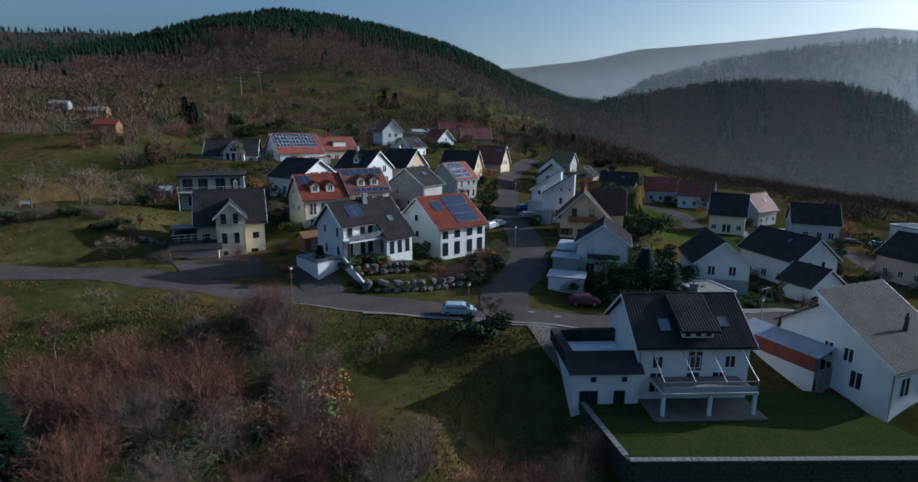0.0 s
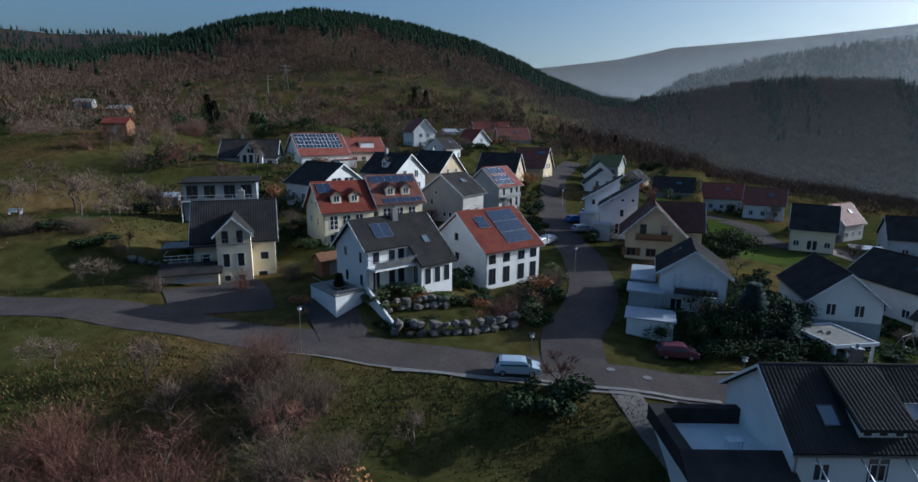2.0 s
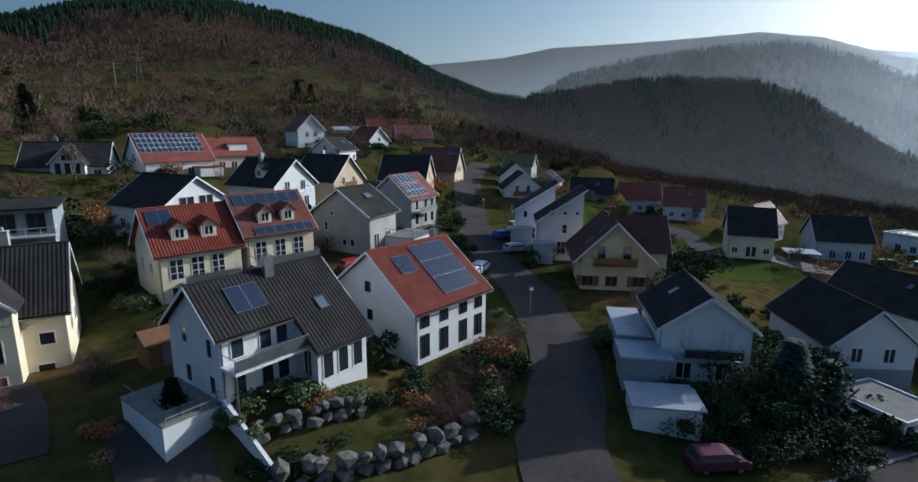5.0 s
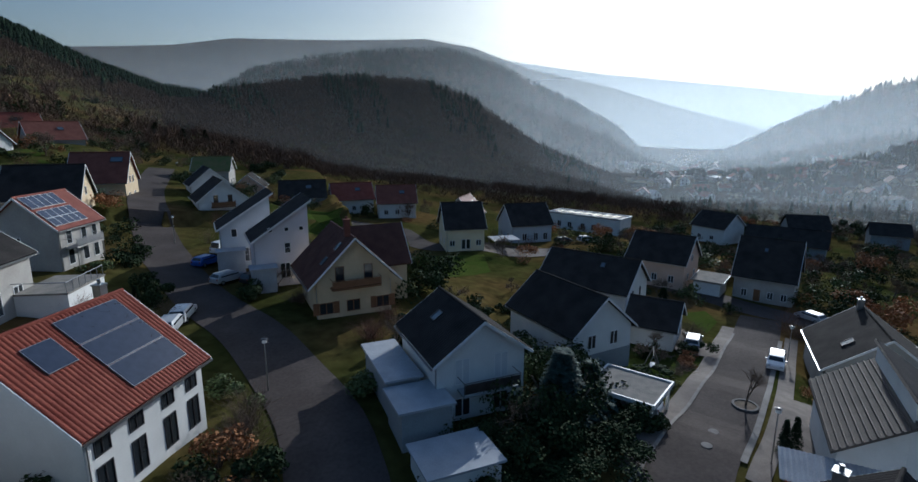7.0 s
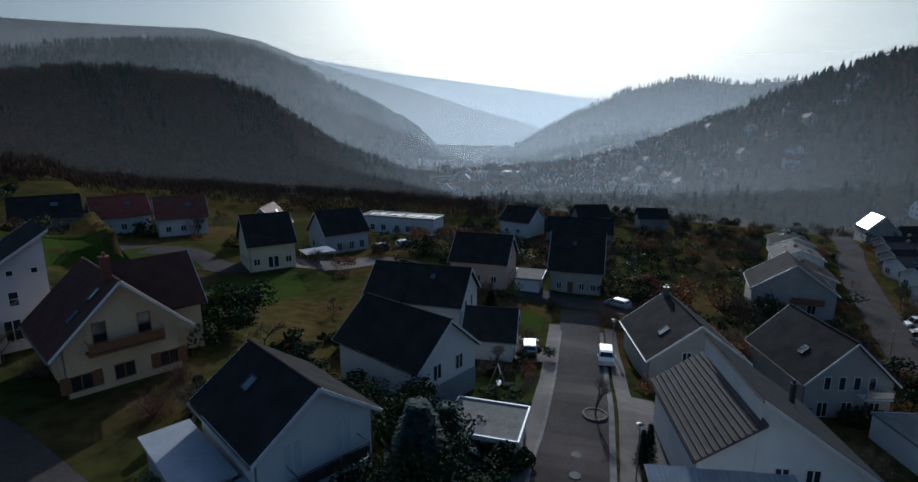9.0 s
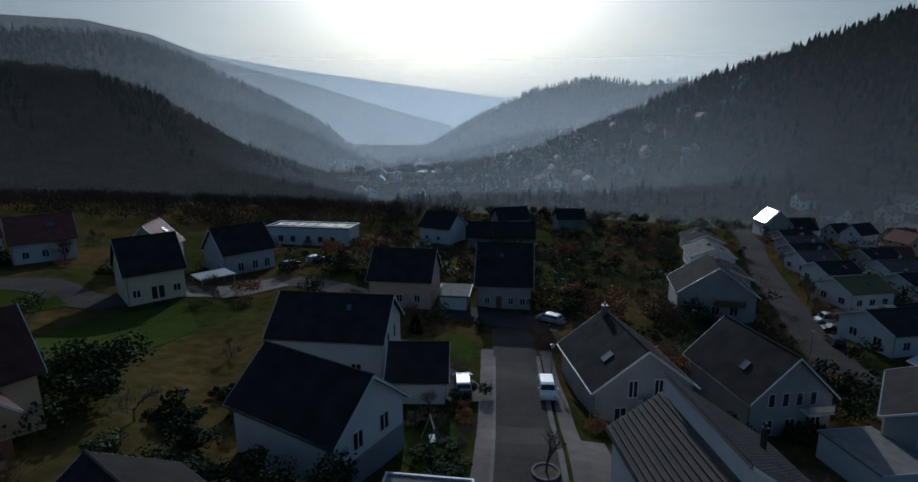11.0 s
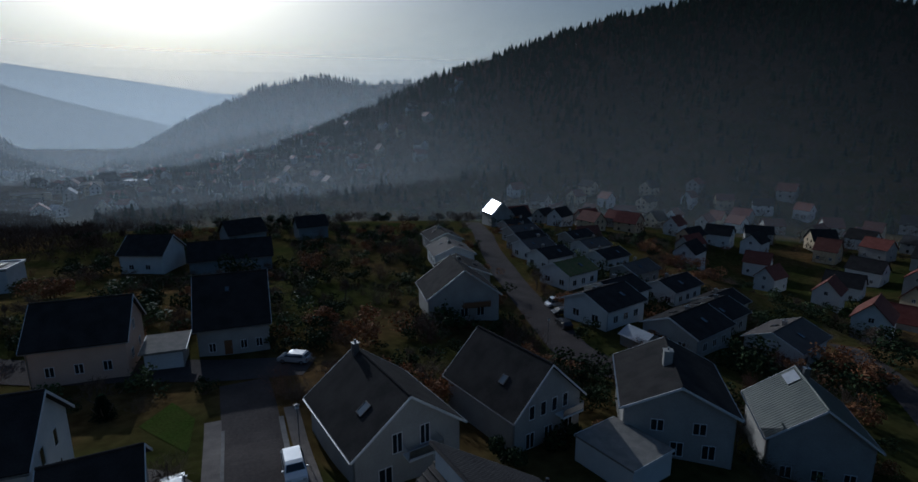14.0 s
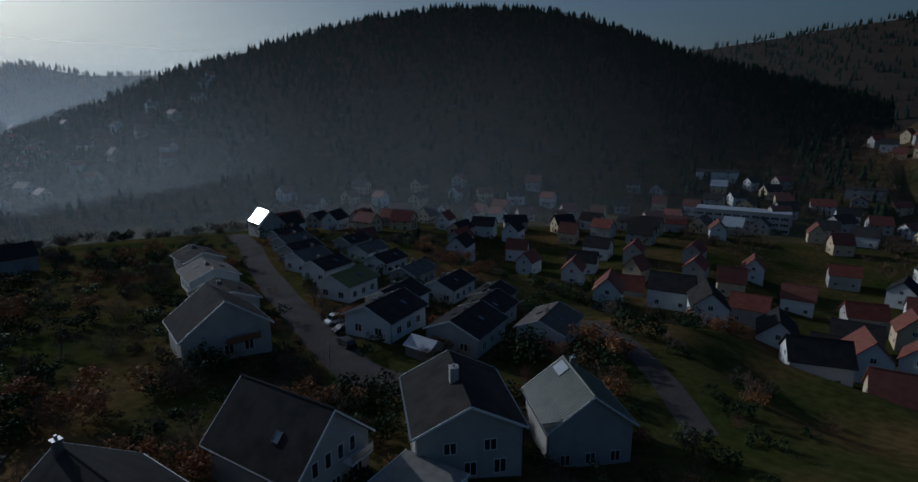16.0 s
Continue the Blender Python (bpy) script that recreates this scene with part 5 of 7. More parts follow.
# ---------------------------------------------------------------- woods on the hills
def forest():
    rng = np.random.default_rng(3)
    # spiky conifer: two stacked skirts; broadleaf crown: uneven lump
    def cone(z0, z1, r, n=5):
        return [(r * math.cos(k * math.tau / n), r * math.sin(k * math.tau / n), z0) for k in range(n)] + [(0, 0, z1)], [(k, (k + 1) % n, n) for k in range(n)]
    con_v, con_f = [], []
    for z0, z1, r in ((0.06, 0.55, 0.2), (0.32, 0.8, 0.15), (0.6, 1.0, 0.095)):
        v, f = cone(z0, z1, r)
        con_f += [tuple(i + len(con_v) for i in q) for q in f]
        con_v += v
    con_v, con_f = np.array(con_v), np.array(con_f)
    sets = {"conifer": [], "broad": []}
    #      hill, count, conifer share low, conifer share at the crest
    for name, count, c0, c1 in (("west", 18000, -0.1, 1.0), ("northwest", 2500, 0.3, 0.6), ("spur", 14000, -0.15, 0.1), ("north", 9000, 0.3, 0.6),
                                ("east", 4500, 0.4, 0.7), ("south", 15000, 0.12, 0.7), ("southwest", 2600, 0.4, 0.7)):
        _, foot, crest, wood, a, e = next(h for h in HILLS if h[0] == name)
        az = rng.uniform(max(a[0], -50), min(a[-1], 170), count)
        u = rng.uniform(0.0, 1.03, count) ** 0.8
        if name == "west":
            u = np.where(rng.uniform(0, 1, count) < 0.06, rng.uniform(-0.05, 0.28, count), 0.17 + u * 0.86)
        r = foot + (crest - foot) * u
        x, y = CX + r * np.sin(np.radians(az)), CY + r * np.cos(np.radians(az))
        z = ground(x, y)
        top = 24 + crest * np.tan(np.radians(np.interp(az, a, e))) - wood
        low = np.interp(az, FLOOR_AZ, FLOOR_Z)
        hill = low + (top - low) * np.clip(u, 0, 1)
        on = (np.abs(z - hill) < 14) | (name == "west")
        patch = np.sin(az * 0.55 + r * 0.008) * 0.22 + np.sin(az * 1.7 + r * 0.02) * 0.15
        conif = rng.uniform(0, 1, count) < c0 + (c1 - c0) * np.clip(u * 3 - 1.3, 0, 1) + patch * np.clip(u * 2, 0, 1)
        size = {"west": 0.95, "spur": 0.7, "north": 0.85, "south": 0.85}.get(name, 1.0)
        for kind, sel in (("conifer", on & conif), ("broad", on & ~conif)):
            n = int(sel.sum())
            h = (rng.uniform(9, 16, n) if kind == "conifer" else rng.uniform(6, 11, n)) * size
            w = h * (rng.uniform(1.0, 1.5, n) if kind == "conifer" else rng.uniform(0.9, 1.35, n))
            sets[kind].append(np.stack([x[sel], y[sel], z[sel] - 0.8, h, w, rng.uniform(0, 6.28, n)], 1))
    # bushes and bare trees on the valley floor
    n = 9000
    az, r = rng.uniform(8, 166, n), rng.uniform(195, 760, n)
    r = np.where(az < 62, rng.uniform(195, 380, n), r)
    x, y = CX + r * np.sin(np.radians(az)), CY + r * np.cos(np.radians(az))
    near = np.min([np.hypot(x - b.x, y - b.y) for b in HOUSES], axis=0)
    for line, width in LINES:
        near = np.minimum(near, np.min(np.hypot(line[:, 0][:, None] - x, line[:, 1][:, None] - y), axis=0) + 8)
    keep = (near > 14) & ((az < 66) | (r > 270)) & (np.sin(az * 0.4 + r * 0.02) + np.sin(az * 1.1 - r * 0.013) + rng.normal(size=n) * 0.7 > np.where(az < 66, -1.6, -0.1))
    x, y = x[keep], y[keep]
    n = len(x)
    h = rng.uniform(3, 8, n)
    sets["broad"].append(np.stack([x, y, ground(x, y) - 0.4, h, h * 1.2, rng.uniform(0, 6.28, n)], 1))
    for kind, material, label in (("conifer", NEEDLE, "dark conifer forest covering the hills"), ("broad", BROADWOOD, "bare brown broadleaf woods on the slopes")):
        S = np.concatenate(sets[kind])
        n = len(S)
        if kind == "conifer":
            k = len(con_v)
            c, s = np.cos(S[:, 5])[:, None], np.sin(S[:, 5])[:, None]
            X = S[:, 0:1] + (con_v[:, 0] * c - con_v[:, 1] * s) * S[:, 4:5]
            Y = S[:, 1:2] + (con_v[:, 0] * s + con_v[:, 1] * c) * S[:, 4:5]
            Z = S[:, 2:3] + con_v[:, 2] * S[:, 3:4]
            V = np.stack([X, Y, Z], -1).reshape(-1, 3)
            F = (con_f[None] + (np.arange(n) * k)[:, None, None]).reshape(-1, 3)
        else:
            # each crown is a loose cluster of small clumps round a stem
            q = 44
            d = rng.normal(size=(n, q, 3))
            d /= np.linalg.norm(d, axis=2, keepdims=True)
            c = d * rng.uniform(0.3, 1.0, (n, q, 1)) * [0.42, 0.42, 0.36] + [0, 0, 0.6]
            c[:, 0] = [0, 0, 0.2]
            # thin upright boughs fanning out of the stem
            e = c - [0, 0, 0.1] + rng.normal(size=(n, q, 3)) * 0.16
            e *= 0.11 / np.linalg.norm(e, axis=2, keepdims=True)
            w = rng.normal(size=(n, q, 3)) * 0.0115
            tri = np.stack([c - e + w, c - e - w, c + e], 2)
            tri = tri * np.stack([S[:, 4], S[:, 4], S[:, 3]], 1)[:, None, None, :] + S[:, None, None, :3]
            V = tri.reshape(-1, 3)
            F = np.arange(len(V)).reshape(-1, 3)
        me = bpy.data.meshes.new("forest")
        me.vertices.add(len(V))
        me.vertices.foreach_set("co", V.ravel())
        me.loops.add(len(F) * 3)
        me.loops.foreach_set("vertex_index", F.ravel().astype(np.int32))
        me.polygons.add(len(F))
        me.polygons.foreach_set("loop_start", np.arange(len(F), dtype=np.int32) * 3)
        me.update(calc_edges=True)
        me.materials.append(material)
        me.shade_smooth() if kind == "conifer" else None
        tagged(new("forest", me), label, "forest", kind="stuff")


forest()


# ---------------------------------------------------------------- trees and shrubs near by
def mesh_of(name, verts, faces, material):
    me = bpy.data.meshes.new(name)
    me.from_pydata(verts, [], faces)
    me.materials.append(material)
    return me


def bare_tree_meshes(seed, height, spread, depth, twigs, twig_len, bark, twig, width=0.02):
    """A winter tree: tapered trunk and limbs, and a crown of fine twigs."""
    rng = random.Random(seed)
    bm = bmesh.new()
    tv, tf = [], []

    def spray(p, d, n, ln):
        for _ in range(n):
            e = Vector((rng.gauss(0, 1), rng.gauss(0, 1), rng.gauss(0.35, 0.8)))
            q = (d * 0.7 + e.normalized()).normalized() * ln * rng.uniform(0.5, 1.2)
            s = q.cross(Vector((rng.random(), rng.random(), rng.random()))).normalized() * width
            k = len(tv)
            tv.extend([(p - s)[:], (p + s)[:], (p + q)[:]])
            tf.append((k, k + 1, k + 2))
            c = p + q * 0.5
            r2 = (q.normalized() + Vector((rng.gauss(0, 0.7), rng.gauss(0, 0.7), rng.gauss(0, 0.7)))).normalized() * ln * 0.6
            k = len(tv)
            tv.extend([(c - s * 0.7)[:], (c + s * 0.7)[:], (c + r2)[:]])
            tf.append((k, k + 1, k + 2))

    def grow(p, d, ln, r, lev):
        q = p + d * ln
        rod(bm, p, q, r, r * 0.68, n=5 if lev > 1 else 3)
        if lev <= 2:
            spray(p + d * ln * rng.uniform(0.3, 1), d, twigs, twig_len)
        if lev == 0:
            return
        for _ in range(3 if lev > 1 else 2):
            e = Vector((rng.gauss(0, 1), rng.gauss(0, 1), rng.gauss(0.25, 0.5))).normalized()
            nd = (d * 0.75 + e * spread).normalized()
            grow(p + d * ln * rng.uniform(0.6, 1.0), nd, ln * rng.uniform(0.62, 0.85), r * 0.6, lev - 1)

    grow(Vector((0, 0, -0.4)), Vector((rng.gauss(0, 0.05), rng.gauss(0, 0.05), 1)).normalized(), height * 0.33, height * 0.022, depth)
    t = bpy.data.meshes.new("trunk")
    bm.to_mesh(t)
    bm.free()
    t.materials.append(bark)
    return t, mesh_of("crown", tv, tf, twig)


def shrub_mesh(seed, n, material, size=0.16, lumps=7, flat=0.9):
    """A leafy shrub: overlapping clumps of small leaves with gaps, wider than tall or taller."""
    rng = random.Random(seed)
    cl = [(Vector((rng.gauss(0, 0.36), rng.gauss(0, 0.36), rng.uniform(0.25, 0.8))), rng.uniform(0.2, 0.42)) for _ in range(lumps)]
    v, f = [], []
    for _ in range(n):
        c, r = rng.choice(cl)
        d = Vector((rng.gauss(0, 1), rng.gauss(0, 1), rng.gauss(0, 1))).normalized()
        p = c + d * r * rng.uniform(0.6, 1.08)
        p.z = max(0.02, p.z * flat)
        a = (d + Vector((rng.gauss(0, .6), rng.gauss(0, .6), rng.gauss(0, .6)))).normalized()
        s = a.cross(Vector((rng.random(), rng.random(), 1))).normalized() * size * rng.uniform(0.4, 1)
        t = a.cross(s).normalized() * size * rng.uniform(0.4, 1)
        k = len(v)
        v.extend([(p - s)[:], (p + t * 0.6)[:], (p + s)[:], (p - t)[:]])
        f.append((k, k + 1, k + 2, k + 3))
    return mesh_of("foliage", v, f, material)


def thicket_mesh(seed, n, material, width=0.012, leaves=None):
    """A bare bush: many arching stems from the ground with side twigs."""
    rng = random.Random(seed)
    v, f = [], []

    def blade(p, q, w):
        s = (q - p).cross(Vector((rng.random() - .5, rng.random() - .5, rng.random() - .5))).normalized() * w
        k = len(v)
        v.extend([(p - s)[:], (p + s)[:], (q + s * 0.25)[:], (q - s * 0.25)[:]])
        f.append((k, k + 1, k + 2, k + 3))
    for _ in range(n):
        a, lean = rng.uniform(0, math.tau), abs(rng.gauss(0, 0.55))
        p = Vector((rng.gauss(0, 0.14), rng.gauss(0, 0.14), 0))
        d = Vector((math.cos(a) * lean, math.sin(a) * lean, 1)).normalized()
        w = width
        for k in range(4):
            q = p + d * rng.uniform(0.16, 0.3)
            blade(p, q, w)
            for _ in range(3 + k):
                e = (d + Vector((rng.gauss(0, .8), rng.gauss(0, .8), rng.gauss(.1, .6)))).normalized()
                c = p.lerp(q, rng.random())
                blade(c, c + e * rng.uniform(0.08, 0.2), w * 0.55)
            p, w = q, w * 0.8
            d = (d + Vector((rng.gauss(0, .3), rng.gauss(0, .3), rng.gauss(-0.02, .2)))).normalized()
    return mesh_of("twigs", v, f, material)


def spruce_mesh(seed, material, tiers=15, per=13):
    rng = random.Random(seed)
    v, f = [], []
    for t in range(tiers):
        z = 0.06 + 0.9 * t / tiers
        R = 0.26 * (1 - z) ** 0.85 + 0.015
        for k in range(per):
            a = math.tau * k / per + rng.uniform(-.3, .3)
            r = R * rng.uniform(0.7, 1.15)
            d, s = Vector((math.cos(a), math.sin(a), 0)), Vector((-math.sin(a), math.cos(a), 0))
            p, q = Vector((0, 0, z + 0.05)), d * r + Vector((0, 0, z - r * 0.25 + rng.uniform(-.02, .03)))
            for j in range(6):
                c = p.lerp(q, 0.25 + 0.75 * j / 5)
                w = 0.05 * (1 - 0.5 * j / 5)
                for sg in (-1, 1):
                    b = len(v)
                    tip = c + s * sg * w * rng.uniform(.7, 1.5) + d * 0.03 + Vector((0, 0, rng.uniform(-0.03, 0.015)))
                    v.extend([(c - d * 0.022)[:], (c + d * 0.022)[:], tip[:]])
                    f.append((b, b + 1, b + 2))
    return mesh_of("needles", v, f, material)


ORCHARD = [bare_tree_meshes(s, 5.5, 0.75, 4, 4, 0.8, BARK, GREYTWIG, 0.026) for s in (1, 2, 3)]
REDTREE = [bare_tree_meshes(s, 6.0, 0.6, 4, 6, 0.85, BARK, REDTWIG, 0.024) for s in (4, 5)]
SMALLTREE = [bare_tree_meshes(s, 5.0, 0.45, 4, 3, 0.6, BARK, GREYTWIG, 0.013) for s in (6,)]
EVERGREEN = [shrub_mesh(s, 1500, LEAFDARK, 0.075) for s in (11, 12, 13)]
GREENBUSH = [shrub_mesh(s, 1100, HEDGE, 0.075) for s in (14, 15)]
RUSSETBUSH = [shrub_mesh(s, 900, RUSSET, 0.06) for s in (16, 17)]
BIGEVER = [shrub_mesh(s, 5200, LEAFDARK, 0.045, 16) for s in (31, 32)]
TWIGBUSH = [thicket_mesh(s, 110, GREYTWIG, 0.006) for s in (21, 22)]
REDBUSH = [thicket_mesh(s, 110, REDTWIG, 0.006) for s in (23, 24)]
BIGTWIG = [thicket_mesh(s, 230, GREYTWIG, 0.0042) for s in (25, 26)]
BIGRED = [thicket_mesh(s, 230, REDTWIG, 0.0042) for s in (27, 28)]
SPRUCE = [spruce_mesh(s, NEEDLE) for s in (1, 2)]
BLUESPRUCE = [spruce_mesh(7, varied(mat("blue_spruce_needles", (0.04, 0.065, 0.055), (0.06, 0.09, 0.075), 0.5, 0.8), 0.4), 18, 15)]
FARTWIG = [thicket_mesh(s, 60, GREYTWIG, 0.016) for s in (41, 42, 43)]
FARRED = [thicket_mesh(s, 60, REDTWIG, 0.016) for s in (44, 45)]
prng = random.Random(77)
STEM = {}


def tree(kind, x, y, scale=1.0, label="bare fruit tree on the meadow slope", group="", z=None):
    t, c = prng.choice(kind)
    root = tagged(new("tree"), label, "tree", group)
    root.matrix_world = pose(x, y, gz(x, y) if z is None else z, 0, 0, prng.uniform(0, 360)) @ Matrix.Diagonal((scale, scale, scale * prng.uniform(0.9, 1.1), 1))
    for nm, me in (("trunk", t), ("crown", c)):
        ob = new(nm, me)
        ob.parent = root
    return root


def shrub(kind, x, y, w, h, label="leafy garden shrub", name="shrub", category="shrub", group="", z=None):
    ob = new(name, prng.choice(kind))
    ob.matrix_world = pose(x, y, (gz(x, y) if z is None else z) - 0.1, 0, 0, prng.uniform(0, 360)) @ Matrix.Diagonal((w, w * prng.uniform(0.85, 1.15), h, 1))
    if w > 2.4:
        if "stem" not in STEM:
            bm = bmesh.new()
            for k in range(5):
                rod(bm, (0, 0, -0.05), (0.22 * math.cos(k * 1.3), 0.22 * math.sin(k * 1.3), 0.6), 0.02, 0.008, n=4)
            rod(bm, (0, 0, -0.05), (0, 0, 0.75), 0.025, 0.008, n=5)
            STEM["stem"] = bpy.data.meshes.new("stem")
            bm.to_mesh(STEM["stem"])
            bm.free()
            STEM["stem"].materials.append(BARK)
        st = new("stem", STEM["stem"])
        st.parent = ob
    return tagged(ob, label, category, group)


def clear(x, y, margin=1.0):
    for h in HOUSES:
        d = Vector((x - h.x, y - h.y))
        a = radians(h.yaw)
        u, v = d.x * math.cos(a) + d.y * math.sin(a), -d.x * math.sin(a) + d.y * math.cos(a)
        if h.u0 - margin < u < h.u1 + margin and h.v0 - margin - 1.5 < v < h.v1 + margin:
            return False
    for line, width in LINES:
        if np.min(np.hypot(line[:, 0] - x, line[:, 1] - y)) < width / 2 + margin:
            return False
    return True


# thicket below the road
for x, y, s, kind in ((-32, 47.5, 5.0, BIGRED), (-22, 43, 5.5, BIGRED), (-27, 45, 5.2, BIGRED), (-19, 52, 4.4, BIGTWIG), (-16, 47, 5.0, BIGTWIG), (-13, 41, 5.0, BIGTWIG), (-24, 38, 5.2, BIGTWIG),
                      (-29, 40, 5.0, BIGRED), (-18, 38, 4.6, BIGTWIG), (-8, 38.5, 4.2, BIGRED), (-3, 38, 4.2, BIGTWIG), (-11, 36, 4.6, BIGRED), (-33, 41, 5.2, BIGRED), (-37, 44, 4.6, BIGRED),
                      (-46, 50, 4.4, BIGRED), (-50, 47, 4.6, BIGRED), (-36, 37, 4.6, BIGTWIG), (-14, 33, 4.8, BIGRED), (-20, 33, 5.0, BIGTWIG), (-26, 33, 5.0, BIGRED), (-5, 34, 4.2, BIGTWIG), (2, 35.5, 4.4, BIGRED),
                      (-41, 40, 4.4, BIGTWIG), (9, 38, 3.6, BIGTWIG), (11.5, 41.5, 3.4, BIGTWIG), (6, 37, 3.4, BIGRED), (-21, 57.5, 4.6, BIGRED), (-22.5, 55.5, 4.2, BIGTWIG), (-19, 56, 4.0, BIGTWIG), (-16, 54, 3.6, BIGTWIG), (-13, 49, 3.8, BIGTWIG)):
    shrub(kind, x, y, s * 1.05, s, "tangled reddish bare thicket on the meadow" if kind is BIGRED else "grey-brown bare thicket on the meadow", "thicket", "thicket", "thickets below the road")
for x, y, s in ((-15, 45, 2.4), (-12, 43.5, 2.2), (-17, 40, 2.6), (-12, 46.5, 2.6), (-20, 36, 2.4)):
    shrub(RUSSETBUSH if s == 2.6 else GREENBUSH, x, y, s * 1.4, s, "low bramble with russet and green leaves", "bramble", "shrub")
shrub(EVERGREEN, 3.4, 56.6, 4.2, 2.9, "dense dark evergreen bush below the road")
shrub(EVERGREEN, 1.0, 56.9, 2.6, 2.0, "dense dark evergreen bush below the road")
for x, y, s in ((-32.5, 34.5, 6.5), (-29.5, 32, 6.0)):
    shrub(SPRUCE, x, y, s * 1.5, s, "young green conifer at the thicket's edge", "conifer", "tree")
for x, y, s in ((-8, 52, 0.75), (-30, 55, 0.8), (-38, 55.5, 0.8), (-26, 51, 0.9), (-47.5, 75, 1.0), (-62, 62, 0.9), (-56, 57, 0.9)):
    tree(ORCHARD, x, y, s, "bare fruit tree on the meadow", "orchard trees")
for x, y, k in ((-28, 43, 1.0), (-20, 40, 1.05), (-14, 44, 0.95), (-33, 44.5, 0.9), (-9, 36.5, 0.9), (-24, 47, 0.9), (-38, 48, 0.85), (-17, 50, 0.9), (-21, 54, 0.95)):
    tree(REDTREE, x, y, k, "bare reddish tree rising from the thicket", "thicket trees")
tree(REDTREE, 3.6, 59.2, 0.75, "slim bare roadside tree beside the car")
# big bare tree and the orchard slope
tree(ORCHARD, -72, 104, 1.9, "large spreading bare tree on the slope", "orchard trees")
tree(ORCHARD, -66, 97, 1.6, "large spreading bare tree on the slope", "orchard trees")
for x, y, k in ((-78, 99, 1.5), (-60, 103, 1.4), (-69, 110, 1.7), (-84, 110, 1.4), (-57, 91, 1.1), (-90, 92, 1.2), (-74, 90, 1.0)):
    tree(ORCHARD, x, y, k, "large spreading bare tree on the slope", "orchard trees")
for k in range(16):
    x, y = -92 + k * 2.6, 84.0 + 1.6 * math.sin(k * 1.1)
    shrub(TWIGBUSH if k % 3 else EVERGREEN, x, y, 3.4, 1.6 + 0.5 * (k % 3), "unkempt hedge above the village road", "hedge", "hedge", "hedge above the road")
orng = random.Random(9)
n = 0
while n < 120:
    a, r = orng.uniform(-47, 8), orng.uniform(75, 400) ** 1.0
    x, y = CX + r * math.sin(radians(a)), CY + r * math.cos(radians(a))
    if r < 150 and a > -32 or not clear(x, y, 2.5):
        continue
    tree(ORCHARD if orng.random() < 0.7 else REDTREE, x, y, orng.uniform(0.8, 1.35), "bare fruit tree on the orchard slope", "orchard trees")
    n += 1
for _ in range(110):
    a, r = orng.uniform(-45, 20), orng.uniform(110, 420)
    x, y = CX + r * math.sin(radians(a)), CY + r * math.cos(radians(a))
    if clear(x, y, 2):
        k = orng.random()
        shrub(BIGRED if k < 0.35 else BIGTWIG if k < 0.75 else EVERGREEN, x, y, orng.uniform(3, 6.5), orng.uniform(2.5, 5), "scrub on the orchard slope", "scrub", "shrub", "scrub of the slope")
for x, y, s in ((-112, 232, 12), (-106, 222, 9), (-96, 205, 10), (40, 300, 8), (48, 296, 7), (60, 300, 8), (66, 290, 8.5), (52, 310, 8), (80, 300, 7), (-40, 330, 11), (-34, 335, 10)):
    shrub(SPRUCE, x, y, s * 1.2, s, "tall dark spruce on the slope", "spruce", "tree")
# evergreens between the houses
for x, y, w, h, k in ((24.5, 72.5, 4.2, 4.4, BIGEVER), (30.0, 77.0, 4.8, 4.6, BIGEVER), (33, 78.0, 4.4, 4.0, BIGEVER), (19.5, 73.2, 3.4, 2.6, BIGEVER), (16, 71.5, 3.0, 2.2, BIGEVER), (21, 69, 3.8, 2.2, BIGEVER), (28, 69.5, 4.0, 2.4, BIGEVER),
                      (37.5, 105.0, 6.0, 5.6, BIGEVER), (31.5, 84, 4, 3.2, BIGEVER), (32.5, 88, 4.2, 3.2, BIGEVER)):
    shrub(k, x, y, w, h, "large dark evergreen in the garden")
shrub(BLUESPRUCE, 27.0, 73.0, 10.5, 6.6, "broad blue spruce beside the street", "spruce", "tree")
shrub(BLUESPRUCE, 31.0, 73.2, 8.5, 5.2, "broad blue spruce beside the street", "spruce", "tree")
for x, y in ((39.6, 61.0), (41.2, 60.7)):
    shrub(SPRUCE, x, y, 2.4, 3.4, "slim columnar cypress by the drive", "cypress", "tree", "columnar cypresses")
tree(SMALLTREE, 45.2, 65.9, 0.95, "slim bare street tree in a paved ring")
# gardens: hedges, shrubs and small trees in the open plots
g = random.Random(21)
n = 0
spots = []
JOINED = {}


def joined(kind, x, y, w, h):
    """Undergrowth farther off, kept for one mesh of its kind."""
    me = g.choice(kind)
    V = np.empty(len(me.vertices) * 3)
    me.vertices.foreach_get("co", V)
    V = V.reshape(-1, 3)
    k = len(me.polygons[0].vertices)
    F = np.array([list(f.vertices) for f in me.polygons])
    keep = F[:: 3 if len(F) > 900 else 1]
    a = g.uniform(0, 6.28)
    X = (V[:, 0] * math.cos(a) - V[:, 1] * math.sin(a)) * w + x
    Y = (V[:, 0] * math.sin(a) + V[:, 1] * math.cos(a)) * w + y
    Z = V[:, 2] * h + gz(x, y) - 0.1
    P3 = np.stack([X, Y, Z], 1)[keep.ravel()]
    JOINED.setdefault((me.materials[0].name, k), []).append(P3.reshape(-1, 3))


